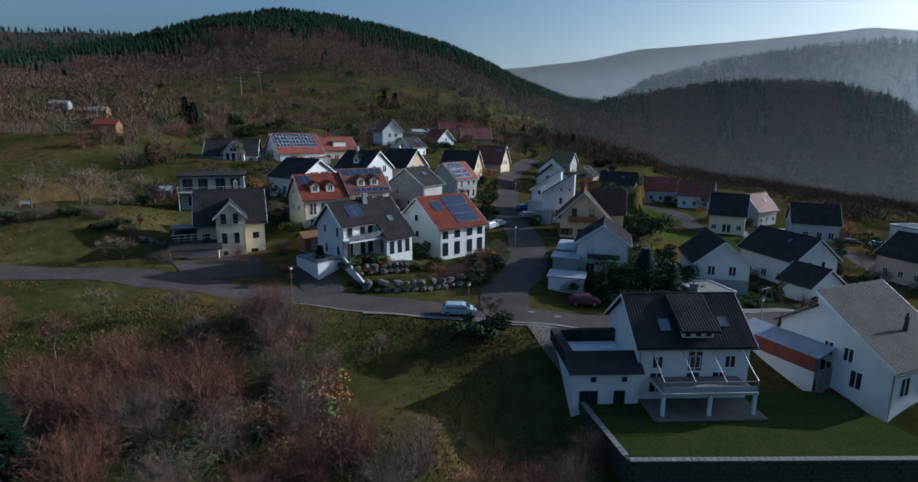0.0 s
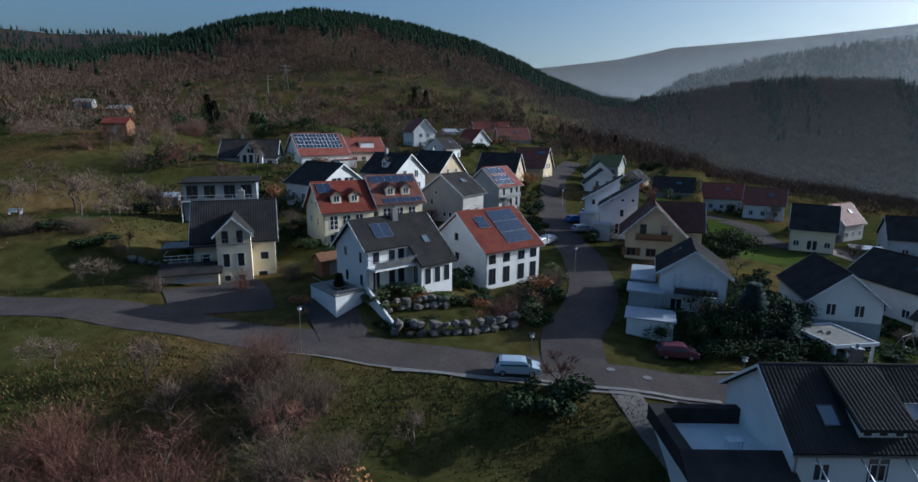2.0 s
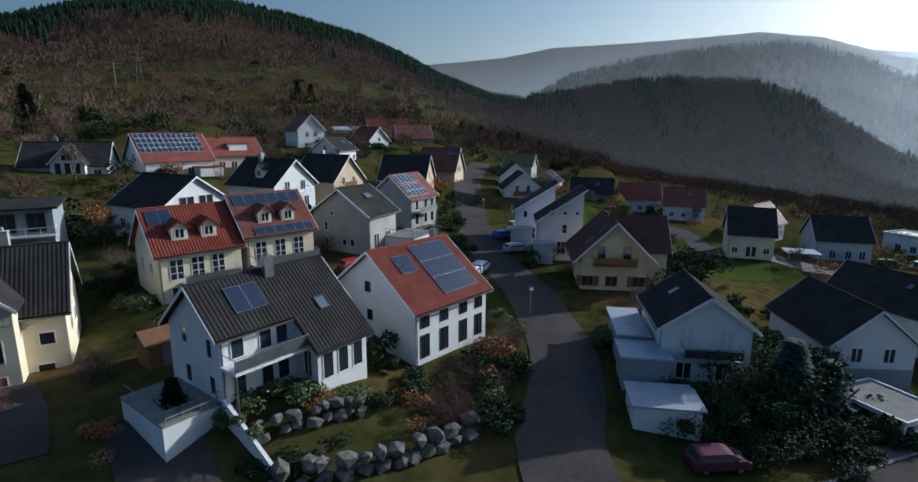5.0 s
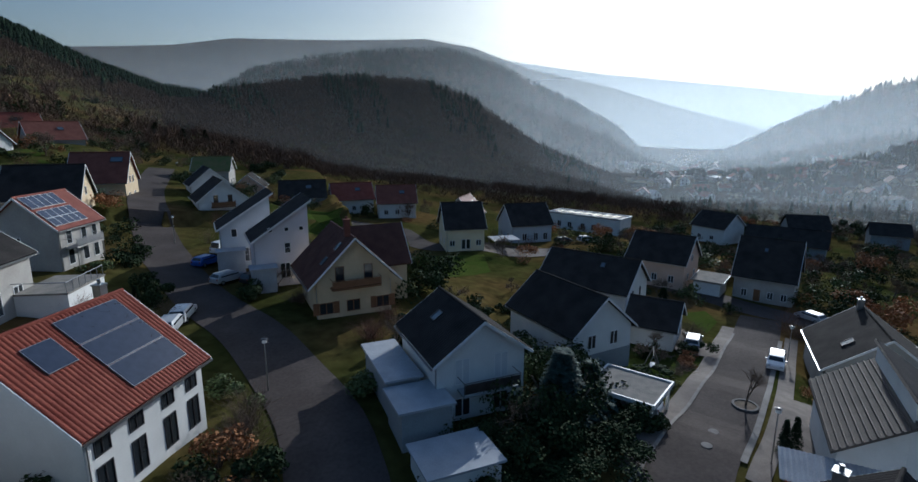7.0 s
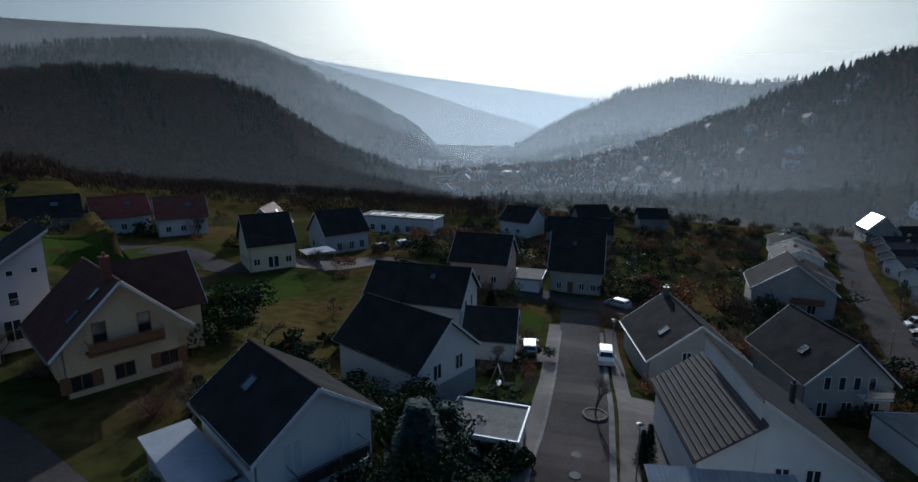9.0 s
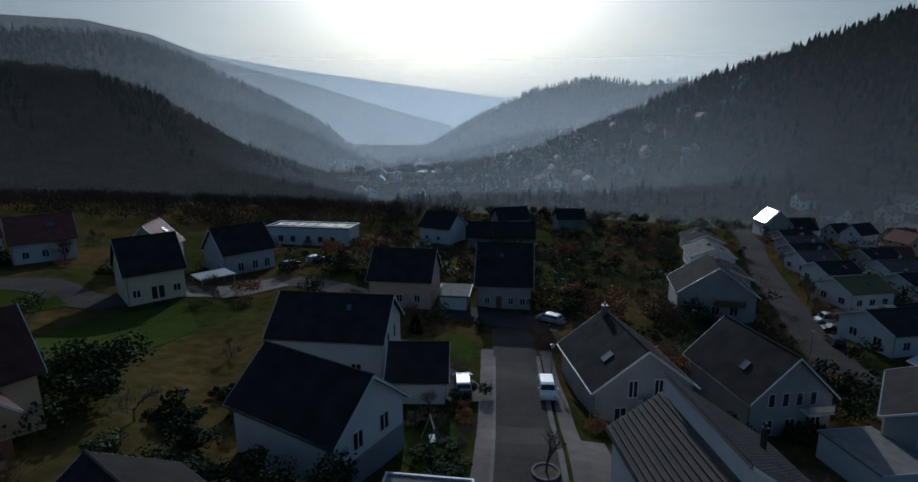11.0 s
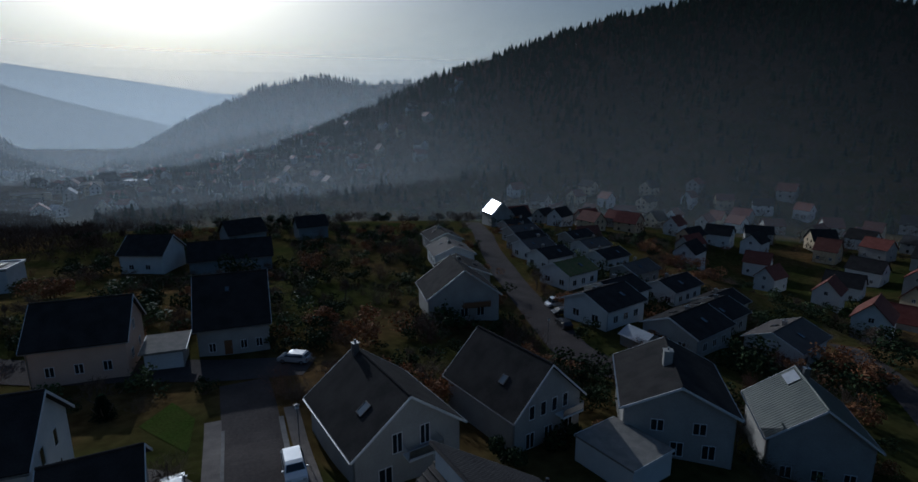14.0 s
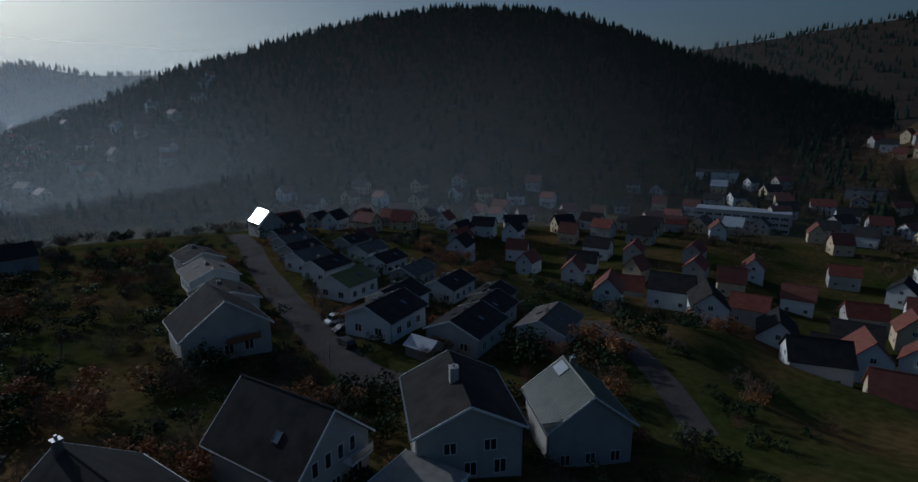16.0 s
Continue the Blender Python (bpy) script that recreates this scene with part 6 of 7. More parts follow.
while n < 1230:
    if n < 560:
        h = g.choice(HOUSES)
        a, r = g.uniform(0, math.tau), g.uniform(6.5, 17)
        x, y = h.x + r * math.cos(a), h.y + r * math.sin(a)
    elif n < 740:
        x, y = g.uniform(75, 235), g.uniform(33, 120)
    elif n < 820:
        x, y = g.uniform(48, 110), g.uniform(-30, 45)
    elif n < 900:
        x, y = g.uniform(-50, 20), g.uniform(85, 215)
    elif n < 1080:
        x, y = g.uniform(84, 235), g.uniform(30, 140)
    else:
        x, y = g.uniform(80, 240), g.uniform(-70, 40)
    if math.hypot(x - 15, y - 72) > 62:
        if not clear(x, y, 0.9):
            continue
        k = g.random()
        s = g.uniform(1.6, 4.2) if n < 900 else g.uniform(3.0, 6.0)
        joined(EVERGREEN if k < 0.3 else GREENBUSH if k < 0.38 else RUSSETBUSH if k < 0.48 else TWIGBUSH if k < 0.8 else REDBUSH, x, y, s, s * g.uniform(0.7, 1.1))
        n += 1
        if g.random() < 0.12:
            tree(ORCHARD, x + 1.5, y + 1.0, g.uniform(0.6, 1.1), "bare garden tree between houses", "garden trees")
        continue
    if not clear(x, y, 0.9) or (y < 61 and x < 41) or any((x - p) ** 2 + (y - q) ** 2 < 2.2 for p, q in spots[-400:]):
        continue
    spots.append((x, y))
    k = g.random()
    if k < 0.3:
        shrub(EVERGREEN, x, y, g.uniform(1.6, 3.4), g.uniform(1.2, 3.0), "dark evergreen garden shrub", group="garden shrubs")
    elif k < 0.45:
        shrub(GREENBUSH, x, y, g.uniform(1.6, 3), g.uniform(1.0, 2.0), "clipped green garden bush", group="garden shrubs")
    elif k < 0.55:
        shrub(RUSSETBUSH, x, y, g.uniform(1.4, 2.6), g.uniform(1.0, 1.8), "russet-leaved garden bush in autumn", group="garden shrubs")
    elif k < 0.74:
        shrub(TWIGBUSH, x, y, g.uniform(2, 4), g.uniform(1.8, 3.2), "bare twiggy garden bush", group="garden shrubs")
    elif k < 0.84:
        shrub(REDBUSH, x, y, g.uniform(2, 4), g.uniform(1.8, 3.2), "reddish bare garden bush", group="garden shrubs")
    elif k < 0.94:
        tree(ORCHARD, x, y, g.uniform(0.6, 1.0), "bare garden tree between houses", "garden trees")
    else:
        hh = g.uniform(2, 3.6)
        shrub(SPRUCE, x, y, hh * 1.4, hh, "dark garden conifer between houses", "conifer", "tree", "garden conifers")
    n += 1
for _ in range(760):
    a, r = g.uniform(-50, 10), g.uniform(75, 340)
    x, y = CX + r * math.sin(radians(a)), CY + r * math.cos(radians(a))
    if (r < 150 and a > -33) or not clear(x, y, 5.0):
        continue
    size = g.uniform(2.4, 6.5)
    joined(FARTWIG if g.random() < 0.62 else FARRED if g.random() < 0.72 else EVERGREEN, x, y, size, size * g.uniform(0.7, 1.1))
for (name, k), blocks in JOINED.items():
    P3 = np.concatenate(blocks)
    me = bpy.data.meshes.new("undergrowth")
    me.vertices.add(len(P3))
    me.vertices.foreach_set("co", P3.ravel())
    me.loops.add(len(P3))
    me.loops.foreach_set("vertex_index", np.arange(len(P3), dtype=np.int32))
    me.polygons.add(len(P3) // k)
    me.polygons.foreach_set("loop_start", np.arange(len(P3) // k, dtype=np.int32) * k)
    me.update(calc_edges=True)
    me.materials.append(bpy.data.materials[name])
    tagged(new("undergrowth", me), "garden bushes and undergrowth between the farther houses", "shrubs", kind="stuff")
# meadow grass
def tufts(count, x0, x1, y0, y1, material, label, hmin, hmax, seed):
    rg = np.random.default_rng(seed)
    x, y = rg.uniform(x0, x1, count), rg.uniform(y0, y1, count)
    keep = np.sin(x * 0.21 + y * 0.13) + np.sin(x * 0.07 - y * 0.31 + 1) + rg.normal(size=count) * 0.8 > -0.6
    for line, width in LINES:
        d = np.min(np.hypot(line[:, 0][:, None] - x, line[:, 1][:, None] - y), axis=0)
        keep &= d > width / 2 + 0.5
    x, y = x[keep], y[keep]
    z, m = ground(x, y), len(x)
    h, a = rg.uniform(hmin, hmax, m), rg.uniform(0, 6.28, m)
    w = h * 0.3
    tip = np.stack([x + rg.normal(size=m) * h * 0.5, y + rg.normal(size=m) * h * 0.5, z + h], 1)
    p = np.stack([x - np.cos(a) * w, y - np.sin(a) * w, z - 0.05], 1)
    q = np.stack([x + np.cos(a) * w, y + np.sin(a) * w, z - 0.05], 1)
    V = np.stack([p, q, tip], 1).reshape(-1, 3)
    tagged(put("grass", V.tolist(), np.arange(len(V)).reshape(-1, 3).tolist(), material), label, "grass", kind="stuff")


DRYGRASS = varied(mat("dry_grass", (0.105, 0.062, 0.022), (0.14, 0.09, 0.034), 0.1, 0.95), 0.4)
GREENGRASS = varied(mat("green_grass", (0.04, 0.062, 0.014), (0.065, 0.08, 0.022), 0.1, 0.95), 0.4)
tufts(42000, -75, 6, 36, 64, DRYGRASS, "dry golden meadow grass below the road", 0.08, 0.26, 1)
tufts(40000, -40, 20, 36, 61, GREENGRASS, "green meadow grass and herbs below the road", 0.08, 0.26, 2)
tufts(30000, -130, -48, 70, 220, DRYGRASS, "dry grass of the orchard slope", 0.12, 0.32, 3)
tufts(20000, -130, -40, 70, 250, GREENGRASS, "green grass of the orchard slope", 0.12, 0.3, 4)
# boulder garden planting and hedges
for x, y, w, h, k in ((-14.6, 73.6, 2.4, 1.5, GREENBUSH), (-12.8, 73.9, 2.4, 1.5, GREENBUSH), (-11.2, 74.6, 2.4, 1.4, GREENBUSH), (-15.6, 72.6, 2.0, 1.4, GREENBUSH), (-9.6, 74.4, 1.8, 1.0, RUSSETBUSH), (-8, 75, 2.2, 1.0, GREENBUSH), (-6, 75.2, 2, 1.2, EVERGREEN),
                      (-3.6, 75.5, 2.4, 1.5, RUSSETBUSH), (-1.5, 75.2, 2.6, 2.0, TWIGBUSH), (0.6, 74.6, 2.6, 2.2, TWIGBUSH), (2.4, 75.8, 2.8, 2.4, EVERGREEN), (3.8, 77.6, 3.0, 2.4, TWIGBUSH), (5.2, 80, 3.2, 2.6, EVERGREEN), (6.2, 83, 3.2, 3, TWIGBUSH),
                      (7.6, 86, 3, 3, TWIGBUSH), (3.2, 72.8, 2.6, 1.8, EVERGREEN), (0.5, 77.2, 2.6, 2, REDBUSH), (2.4, 79.6, 2.8, 2.4, TWIGBUSH), (4.4, 82.2, 3, 2.6, RUSSETBUSH), (-3, 77.8, 2.2, 1.5, EVERGREEN), (-12, 69.6, 2.4, 1.1, EVERGREEN), (-9.6, 70.2, 2.4, 1.0, EVERGREEN),
                      (52, 74.6, 1.6, 1.2, RUSSETBUSH), (53.4, 75.0, 1.6, 1.3, RUSSETBUSH), (50, 73.8, 1.8, 1.0, TWIGBUSH), (47.6, 73.4, 1.8, 1.0, TWIGBUSH)):
    shrub(k, x, y, w, h, "planting of the boulder garden" if y < 80 and x < 10 else "garden shrub by the footway")

# ---------------------------------------------------------------- stones, walls and yards
def boulder(parent, x, y, z, r, seed):
    rg = random.Random(seed)
    bm = bmesh.new()
    bmesh.ops.create_icosphere(bm, subdivisions=1, radius=1.0)
    for v in bm.verts:
        v.co *= rg.uniform(0.6, 1.2)
        v.co = Vector((max(-0.75, min(0.75, v.co.x)) * r * 1.35, max(-0.7, min(0.7, v.co.y)) * r * 1.1, max(-0.7, min(0.7, v.co.z)) * r))
    part("boulder", bm, STONE, parent, m=pose(x, y, z, rg.uniform(-20, 20), rg.uniform(-20, 20), rg.uniform(0, 360)))


def boulder_wall(pts, rows, r, seed, label, z0=0.0):
    root = tagged(new("boulder_wall"), label, "stone wall")
    rg = random.Random(seed)
    for (x0, y0), (x1, y1) in zip(pts, pts[1:]):
        L = math.hypot(x1 - x0, y1 - y0)
        k = max(1, int(L / (r * 1.7)))
        for i in range(k):
            for j in range(rows):
                t = (i + rg.random() * 0.6) / k
                x, y = x0 + (x1 - x0) * t + rg.uniform(-.15, .15), y0 + (y1 - y0) * t + rg.uniform(-.15, .15) + j * 0.25
                boulder(root, x, y, gz(x, y) + z0 + (j + 0.35) * r * 1.35, r * rg.uniform(0.7, 1.25), rg.random())


boulder_wall([(-13.2, 71.2), (-9.5, 72.8), (-6.2, 74.2)], 2, 0.5, 3, "two courses of grey boulders holding the garden bank")
boulder_wall([(-12.0, 67.9), (-8.0, 68.6), (-4.5, 69.6), (-0.6, 71.4), (1.6, 73)], 2, 0.6, 4, "rough grey boulder wall along the road")
boulder_wall([(-49, 82), (-45, 83.5)], 1, 0.6, 5, "small heap of garden boulders")


DARKBLOCK = mat("mossy_concrete", (0.075, 0.075, 0.06), (0.045, 0.05, 0.036), 1.0, 0.95, bump=0.5, bump_scale=12)


def block_wall(x0, y0, x1, y1, zt, zb, label):
    """A retaining wall of stacked concrete blocks, course by course."""
    root = tagged(new("retaining_wall"), label, "wall")
    L = math.hypot(x1 - x0, y1 - y0)
    root.matrix_world = pose(x0, y0, zb, 0, 0, math.degrees(math.atan2(y1 - y0, x1 - x0)))
    n, rows = int(L / 0.8), int((zt - zb) / 0.42)
    bm = bmesh.new()
    box(bm, 0.02, 0.78, -0.2, 0.2, 0.01, 0.41)
    bmesh.ops.bevel(bm, geom=bm.edges[:], offset=0.02, segments=1, affect="EDGES")
    me = bpy.data.meshes.new("block")
    bm.to_mesh(me)
    bm.free()
    me.materials.append(DARKBLOCK)
    for j in range(rows):
        for i in range(n):
            ob = new("block", me)
            ob.parent, ob.matrix_basis = root, pose(i * 0.8 + (0.4 if j % 2 else 0), 0.02 * (i % 3), j * 0.42)
    bm = bmesh.new()
    for k in range(int(L / 0.55)):
        box(bm, k * 0.55, k * 0.55 + 0.5, -0.26, 0.26, rows * 0.42, rows * 0.42 + 0.1)
    tagged(part("coping", bm, KERB, root), kind="stuff")


LAWN = mat("clipped_lawn", (0.028, 0.042, 0.011), (0.046, 0.05, 0.016), 0.25, 0.95, bump=0.5, bump_scale=6, fine=0.6, spec=0.0)
lawn = tagged(new("garden_terrace"), "level clipped lawn held by a block wall", "lawn", kind="structure")
bm = bmesh.new()
vs = [bm.verts.new(p) for p in ((13.8, 38.3, -3.5), (40.6, 38.3, -3.5), (37.6, 49.4, -3.5), (29.0, 51.5, -3.5), (12.4, 48.4, -3.5))]
bm.faces.new(vs)
ext = bmesh.ops.extrude_face_region(bm, geom=bm.faces[:])
bmesh.ops.translate(bm, verts=[v for v in ext["geom"] if isinstance(v, bmesh.types.BMVert)], vec=(0, 0, -6))
bmesh.ops.recalc_face_normals(bm, faces=bm.faces)
part("lawn", bm, LAWN, lawn)
block_wall(13.6, 38.1, 41.0, 38.1, -3.3, -9.2, "concrete block retaining wall below the lawn")
block_wall(12.0, 47.9, 13.6, 38.2, -3.3, -8.4, "concrete block retaining wall beside the lawn")
bm = bmesh.new()
box(bm, -5.2, 5.4, -8.6, -4.4, -1.25, -0.9)
part("patio", bm, PAVING, hw.root, "pale paved patio")
strip("drive", [(9.6, 60.0), (10.6, 55), (13.2, 50.5)], 2.6, PAVING, "paved drive beside the annex", lift=0.09, category="drive")
strip("yard", [(-31, 70), (-33, 74), (-36, 78)], 11, ASPHALT, "asphalt forecourt of the garage", lift=0.09, category="drive")
strip("yard", [(-16.5, 66), (-18.5, 70), (-21.5, 75)], 5.0, ASPHALT, "asphalt drive down to a garage", lift=0.09, category="drive")
strip("yard", [(40, 58.5), (46, 61.5), (52, 63.5)], 3.4, PAVING, "paved forecourt beside the street", lift=0.11, category="drive")
strip("yard", [(56, 75), (60, 79), (61, 82)], 4.6, PAVING, "paved parking bay beside a garage", lift=0.13, category="drive")
strip("yard", [(72, 131), (80, 126), (88, 122)], 6, PAVING, "pale paved yard by the carport", lift=0.1, category="drive")
strip("gutter", [(34.6, 62.1), (46, 64.6), (60, 68.2), (72, 71.3)], 0.5, KERB, "cobbled gutter line along the street", lift=0.15, category="kerb")
strip("gutter", [(20, 64.9), (33, 67.7), (45, 70.1), (59, 73.6), (70, 76.5)], 0.3, KERB, "pale kerb along the footway", lift=0.15, category="kerb")
strip("gutter", [(-11, 60.4), (0, 60.4), (10, 59.9), (18, 59.2)], 0.45, KERB, "cobbled gutter along the meadow side", lift=0.15, category="kerb")


def lawn_patch(pts, label):
    bm = bmesh.new()
    cx, cy = sum(p[0] for p in pts) / len(pts), sum(p[1] for p in pts) / len(pts)
    V, F, k = [], [], len(pts)
    for s in (0.0, 0.25, 0.5, 0.75, 1.0):
        for i, (x, y) in enumerate(pts):
            for t in (0, 0.33, 0.66):
                qx, qy = x + (pts[(i + 1) % k][0] - x) * t, y + (pts[(i + 1) % k][1] - y) * t
                V.append((cx + (qx - cx) * s, cy + (qy - cy) * s))
    n = 3 * k
    Z = ground(np.array([v[0] for v in V]), np.array([v[1] for v in V])) + 0.05
    for a in range(4):
        for i in range(n):
            F.append((a * n + i, a * n + (i + 1) % n, (a + 1) * n + (i + 1) % n, (a + 1) * n + i))
    bm.free()
    tagged(put("lawn", [(x, y, z) for (x, y), z in zip(V, Z)], F, BRIGHTLAWN), label, "lawn", kind="structure")


BRIGHTLAWN = mat("sunny_grass", (0.042, 0.07, 0.012), (0.062, 0.074, 0.018), 0.3, 0.95, bump=0.6, bump_scale=5, fine=0.6, spec=0.0)
lawn_patch([(38, 146), (62, 140), (66, 158), (44, 166)], "bright green lawn between the houses")
lawn_patch([(45, 112), (62, 116), (70, 126), (56, 132), (44, 124)], "rough green plot with dry weeds")
lawn_patch([(41, 72.5), (48, 74), (50, 78.5), (44, 79)], "small green lawn with a swing")
lawn_patch([(66, 78.5), (73, 80), (78, 84), (72, 85)], "narrow strip of lawn by the street")
lawn_patch([(-78, 100), (-62, 92), (-58, 97), (-70, 108)], "green clearing under the trees")
lawn_patch([(-30, 200), (10, 196), (6, 214), (-28, 222)], "green meadow above the houses")


def flat_carport():
    root = tagged(new("carport"), "open carport with pale flat roof and white edge", "carport")
    root.matrix_world = pose(35.6, 72.2, -1.6, 0, 0, 11)
    bm = bmesh.new()
    box(bm, -2.5, 2.5, -2.9, 2.9, 2.35, 2.5)
    part("roof", bm, GRAVEL, root)
    bm = bmesh.new()
    for a, b, c, d in ((-2.65, 2.65, -3.05, -2.9), (-2.65, 2.65, 2.9, 3.05), (-2.65, -2.5, -2.9, 2.9), (2.5, 2.65, -2.9, 2.9)):
        box(bm, a, b, c, d, 2.25, 2.62)
    part("roof_edge", bm, TRIM, root, "white metal roof edge")
    for a in (-2.3, 2.3):
        for b in (-2.7, 2.7):
            bm = bmesh.new()
            box(bm, a - 0.12, a + 0.12, b - 0.12, b + 0.12, -0.6, 2.35)
            part("post", bm, WHITE, root)


flat_carport()


# ---------------------------------------------------------------- cars
TYRE = mat("tyre", (0.02, 0.02, 0.02), (0.03, 0.03, 0.03), 5, 0.9)
LAMP_GLASS = glass_dark("headlight_glass", (0.5, 0.5, 0.5))


def paint(name, c):
    return mat(name, c, tuple(v * 0.92 for v in c), 1.0, 0.45, 0.2, coat=0.3, fine=0.05)


def car(x, y, yaw, body, label, L=4.2, z=None, van=False):
    root = tagged(new("car"), label, "car", "parked cars")
    root.matrix_world = pose(x, y, (gz(x, y) + 0.08 if z is None else z), 0, 0, yaw)
    H = 1.95 if van else 1.46
    side = [(-L / 2, 0.35), (-L / 2, 0.85), (-L / 2 + 0.12, 1.0), (-L / 2 + 0.45, H - 0.06), (-L / 2 + 0.7, H), (0.35 if not van else 1.1, H), (0.75 if not van else 1.4, H - 0.08), (1.35 if not van else 1.75, 0.98), (L / 2 - 0.15, 0.82), (L / 2, 0.6), (L / 2, 0.3)]
    bm = bmesh.new()
    W = 0.87
    rings = []
    for yy, inset in ((-W, 0), (-W * 0.98, 0), (W * 0.98, 0), (W, 0)):
        rings.append([bm.verts.new((px, yy * (0.8 if pz > 1.05 else 1.0), pz)) for px, pz in side])
    n = len(side)
    for a, b in zip(rings, rings[1:]):
        for i in range(n):
            bm.faces.new((a[i], a[(i + 1) % n], b[(i + 1) % n], b[i]))
    bm.faces.new(rings[0])
    bm.faces.new(rings[-1][::-1])
    bmesh.ops.recalc_face_normals(bm, faces=bm.faces)
    bd = part("body", bm, body, root)
    xf = side[6][0]
    for s in (-1, 1):
        bm = bmesh.new()
        pts = [(-L / 2 + 0.5, 1.03), (-L / 2 + 0.66, H - 0.12), (xf - 0.1, H - 0.12), (xf + 0.38, 1.03)]
        ys = [W * 1.005, W * 0.805, W * 0.805, W * 1.005]
        a = [bm.verts.new((p[0], s * (q + 0.008), p[1])) for p, q in zip(pts, ys)]
        b = [bm.verts.new((p[0], s * (q - 0.03), p[1])) for p, q in zip(pts, ys)]
        bm.faces.new(a)
        bm.faces.new(b[::-1])
        for i in range(4):
            bm.faces.new((a[i], a[(i + 1) % 4], b[(i + 1) % 4], b[i]))
        part("side_window", bm, PANE, root)
    for (x0, z0), (x1, z1), nm in ((side[6], side[7], "windscreen"), (side[2], side[3], "rear_window")):
        bm = bmesh.new()
        d = 0.012 if nm == "windscreen" else -0.012
        f = [(x0 + (x1 - x0) * t, z0 + (z1 - z0) * t) for t in (0.08, 0.92)]
        a = [bm.verts.new((px + d, sy * W * (0.74 if pz > 1.2 else 0.86), pz + 0.012)) for (px, pz), sy in ((f[0], -1), (f[0], 1), (f[1], 1), (f[1], -1))]
        b = [bm.verts.new((v.co.x - d * 2, v.co.y, v.co.z - 0.03)) for v in a]
        bm.faces.new(a)
        bm.faces.new(b[::-1])
        for i in range(4):
            bm.faces.new((a[i], a[(i + 1) % 4], b[(i + 1) % 4], b[i]))
        part(nm, bm, PANE, root)
    for px in (-L / 2 + 0.75, L / 2 - 0.8):
        for s in (-1, 1):
            bm = bmesh.new()
            rod(bm, (px, s * (W - 0.18), 0.31), (px, s * (W + 0.015), 0.31), 0.31, n=16)
            wh = part("wheel", bm, TYRE, root)
            bm = bmesh.new()
            rod(bm, (px, s * (W + 0.012), 0.31), (px, s * (W + 0.024), 0.31), 0.19, n=12)
            part("rim", bm, METAL, wh)
    for s in (-1, 1):
        bm = bmesh.new()
        box(bm, L / 2 - 0.1, L / 2 + 0.012, s * 0.62 - 0.17, s * 0.62 + 0.17, 0.6, 0.73)
        part("headlight", bm, LAMP_GLASS, root)
        bm = bmesh.new()
        box(bm, -L / 2 - 0.012, -L / 2 + 0.1, s * 0.7 - 0.1, s * 0.7 + 0.1, 0.7, 0.92)
        part("tail_light", bm, REDTILE, root)
        bm = bmesh.new()
        box(bm, xf + 0.2, xf + 0.34, s * (W + 0.11) - 0.08, s * (W + 0.11) + 0.08, 0.98, 1.1)
        part("wing_mirror", bm, body, root)
    return root


SILVERBLUE, WHITECAR, DARKCAR, SILVER, PURPLE, REDCAR, BLUECAR = (paint(n, c) for n, c in (("pale_blue_paint", (0.42, 0.5, 0.56)), ("white_paint", (0.75, 0.75, 0.75)), ("black_paint", (0.02, 0.02, 0.025)), ("silver_paint", (0.45, 0.46, 0.47)),
                                                                  ("dark_red_paint", (0.12, 0.03, 0.05)), ("red_paint", (0.45, 0.03, 0.03)), ("blue_paint", (0.04, 0.1, 0.4))))
car(0.4, 61.6, -2, SILVERBLUE, "pale silver-blue hatchback parked on the village road")
car(60.7, 68.3, 195, WHITECAR, "white car parked at the street's edge")
car(58.6, 77.0, 20, SILVER, "silver car parked by a garage", 4.4)
car(88.0, 72.2, 70, SILVER, "silver car standing at the street end")
car(36.0, 71.6, 100, WHITECAR, "white car under the carport")
car(17.2, 67.8, -5, PURPLE, "dark red car half hidden by shrubs", 4.0)
car(9.4, 109.4, 60, WHITECAR, "white car parked beside the side street", 4.5)
car(7.6, 106.6, 60, SILVER, "silver car parked beside the side street", 4.5)
car(17.5, 119.6, 20, SILVER, "silver car in front of a pale house", 4.4)
car(20.5, 117.6, 20, DARKCAR, "dark car in front of a pale house", 4.4)
car(22.0, 134.5, 30, WHITECAR, "white van behind the pale houses", 4.6, van=True)
car(17.5, 128.5, 30, BLUECAR, "blue car beside the lawn", 4.0)
car(-7.6, 101.0, 30, REDCAR, "red car under a garden roof", 4.0)
car(99.0, 128.0, -20, DARKCAR, "dark car by the grey-blue house")
car(104.5, 125.5, -20, SILVER, "silver car by the grey-blue house")
car(118.5, 25.0, 100, WHITECAR, "white camper van beside the lower street", 4.8, van=True)
car(113.5, 25.6, 95, DARKCAR, "black car beside the lower street")
car(107.5, 27.5, 5, DARKCAR, "black car on the lower street")
car(98.5, 106.5, -70, SILVER, "silver car between black-roofed houses")
car(66.0, 8.0, 60, WHITECAR, "white car behind the green roof", 4.0)


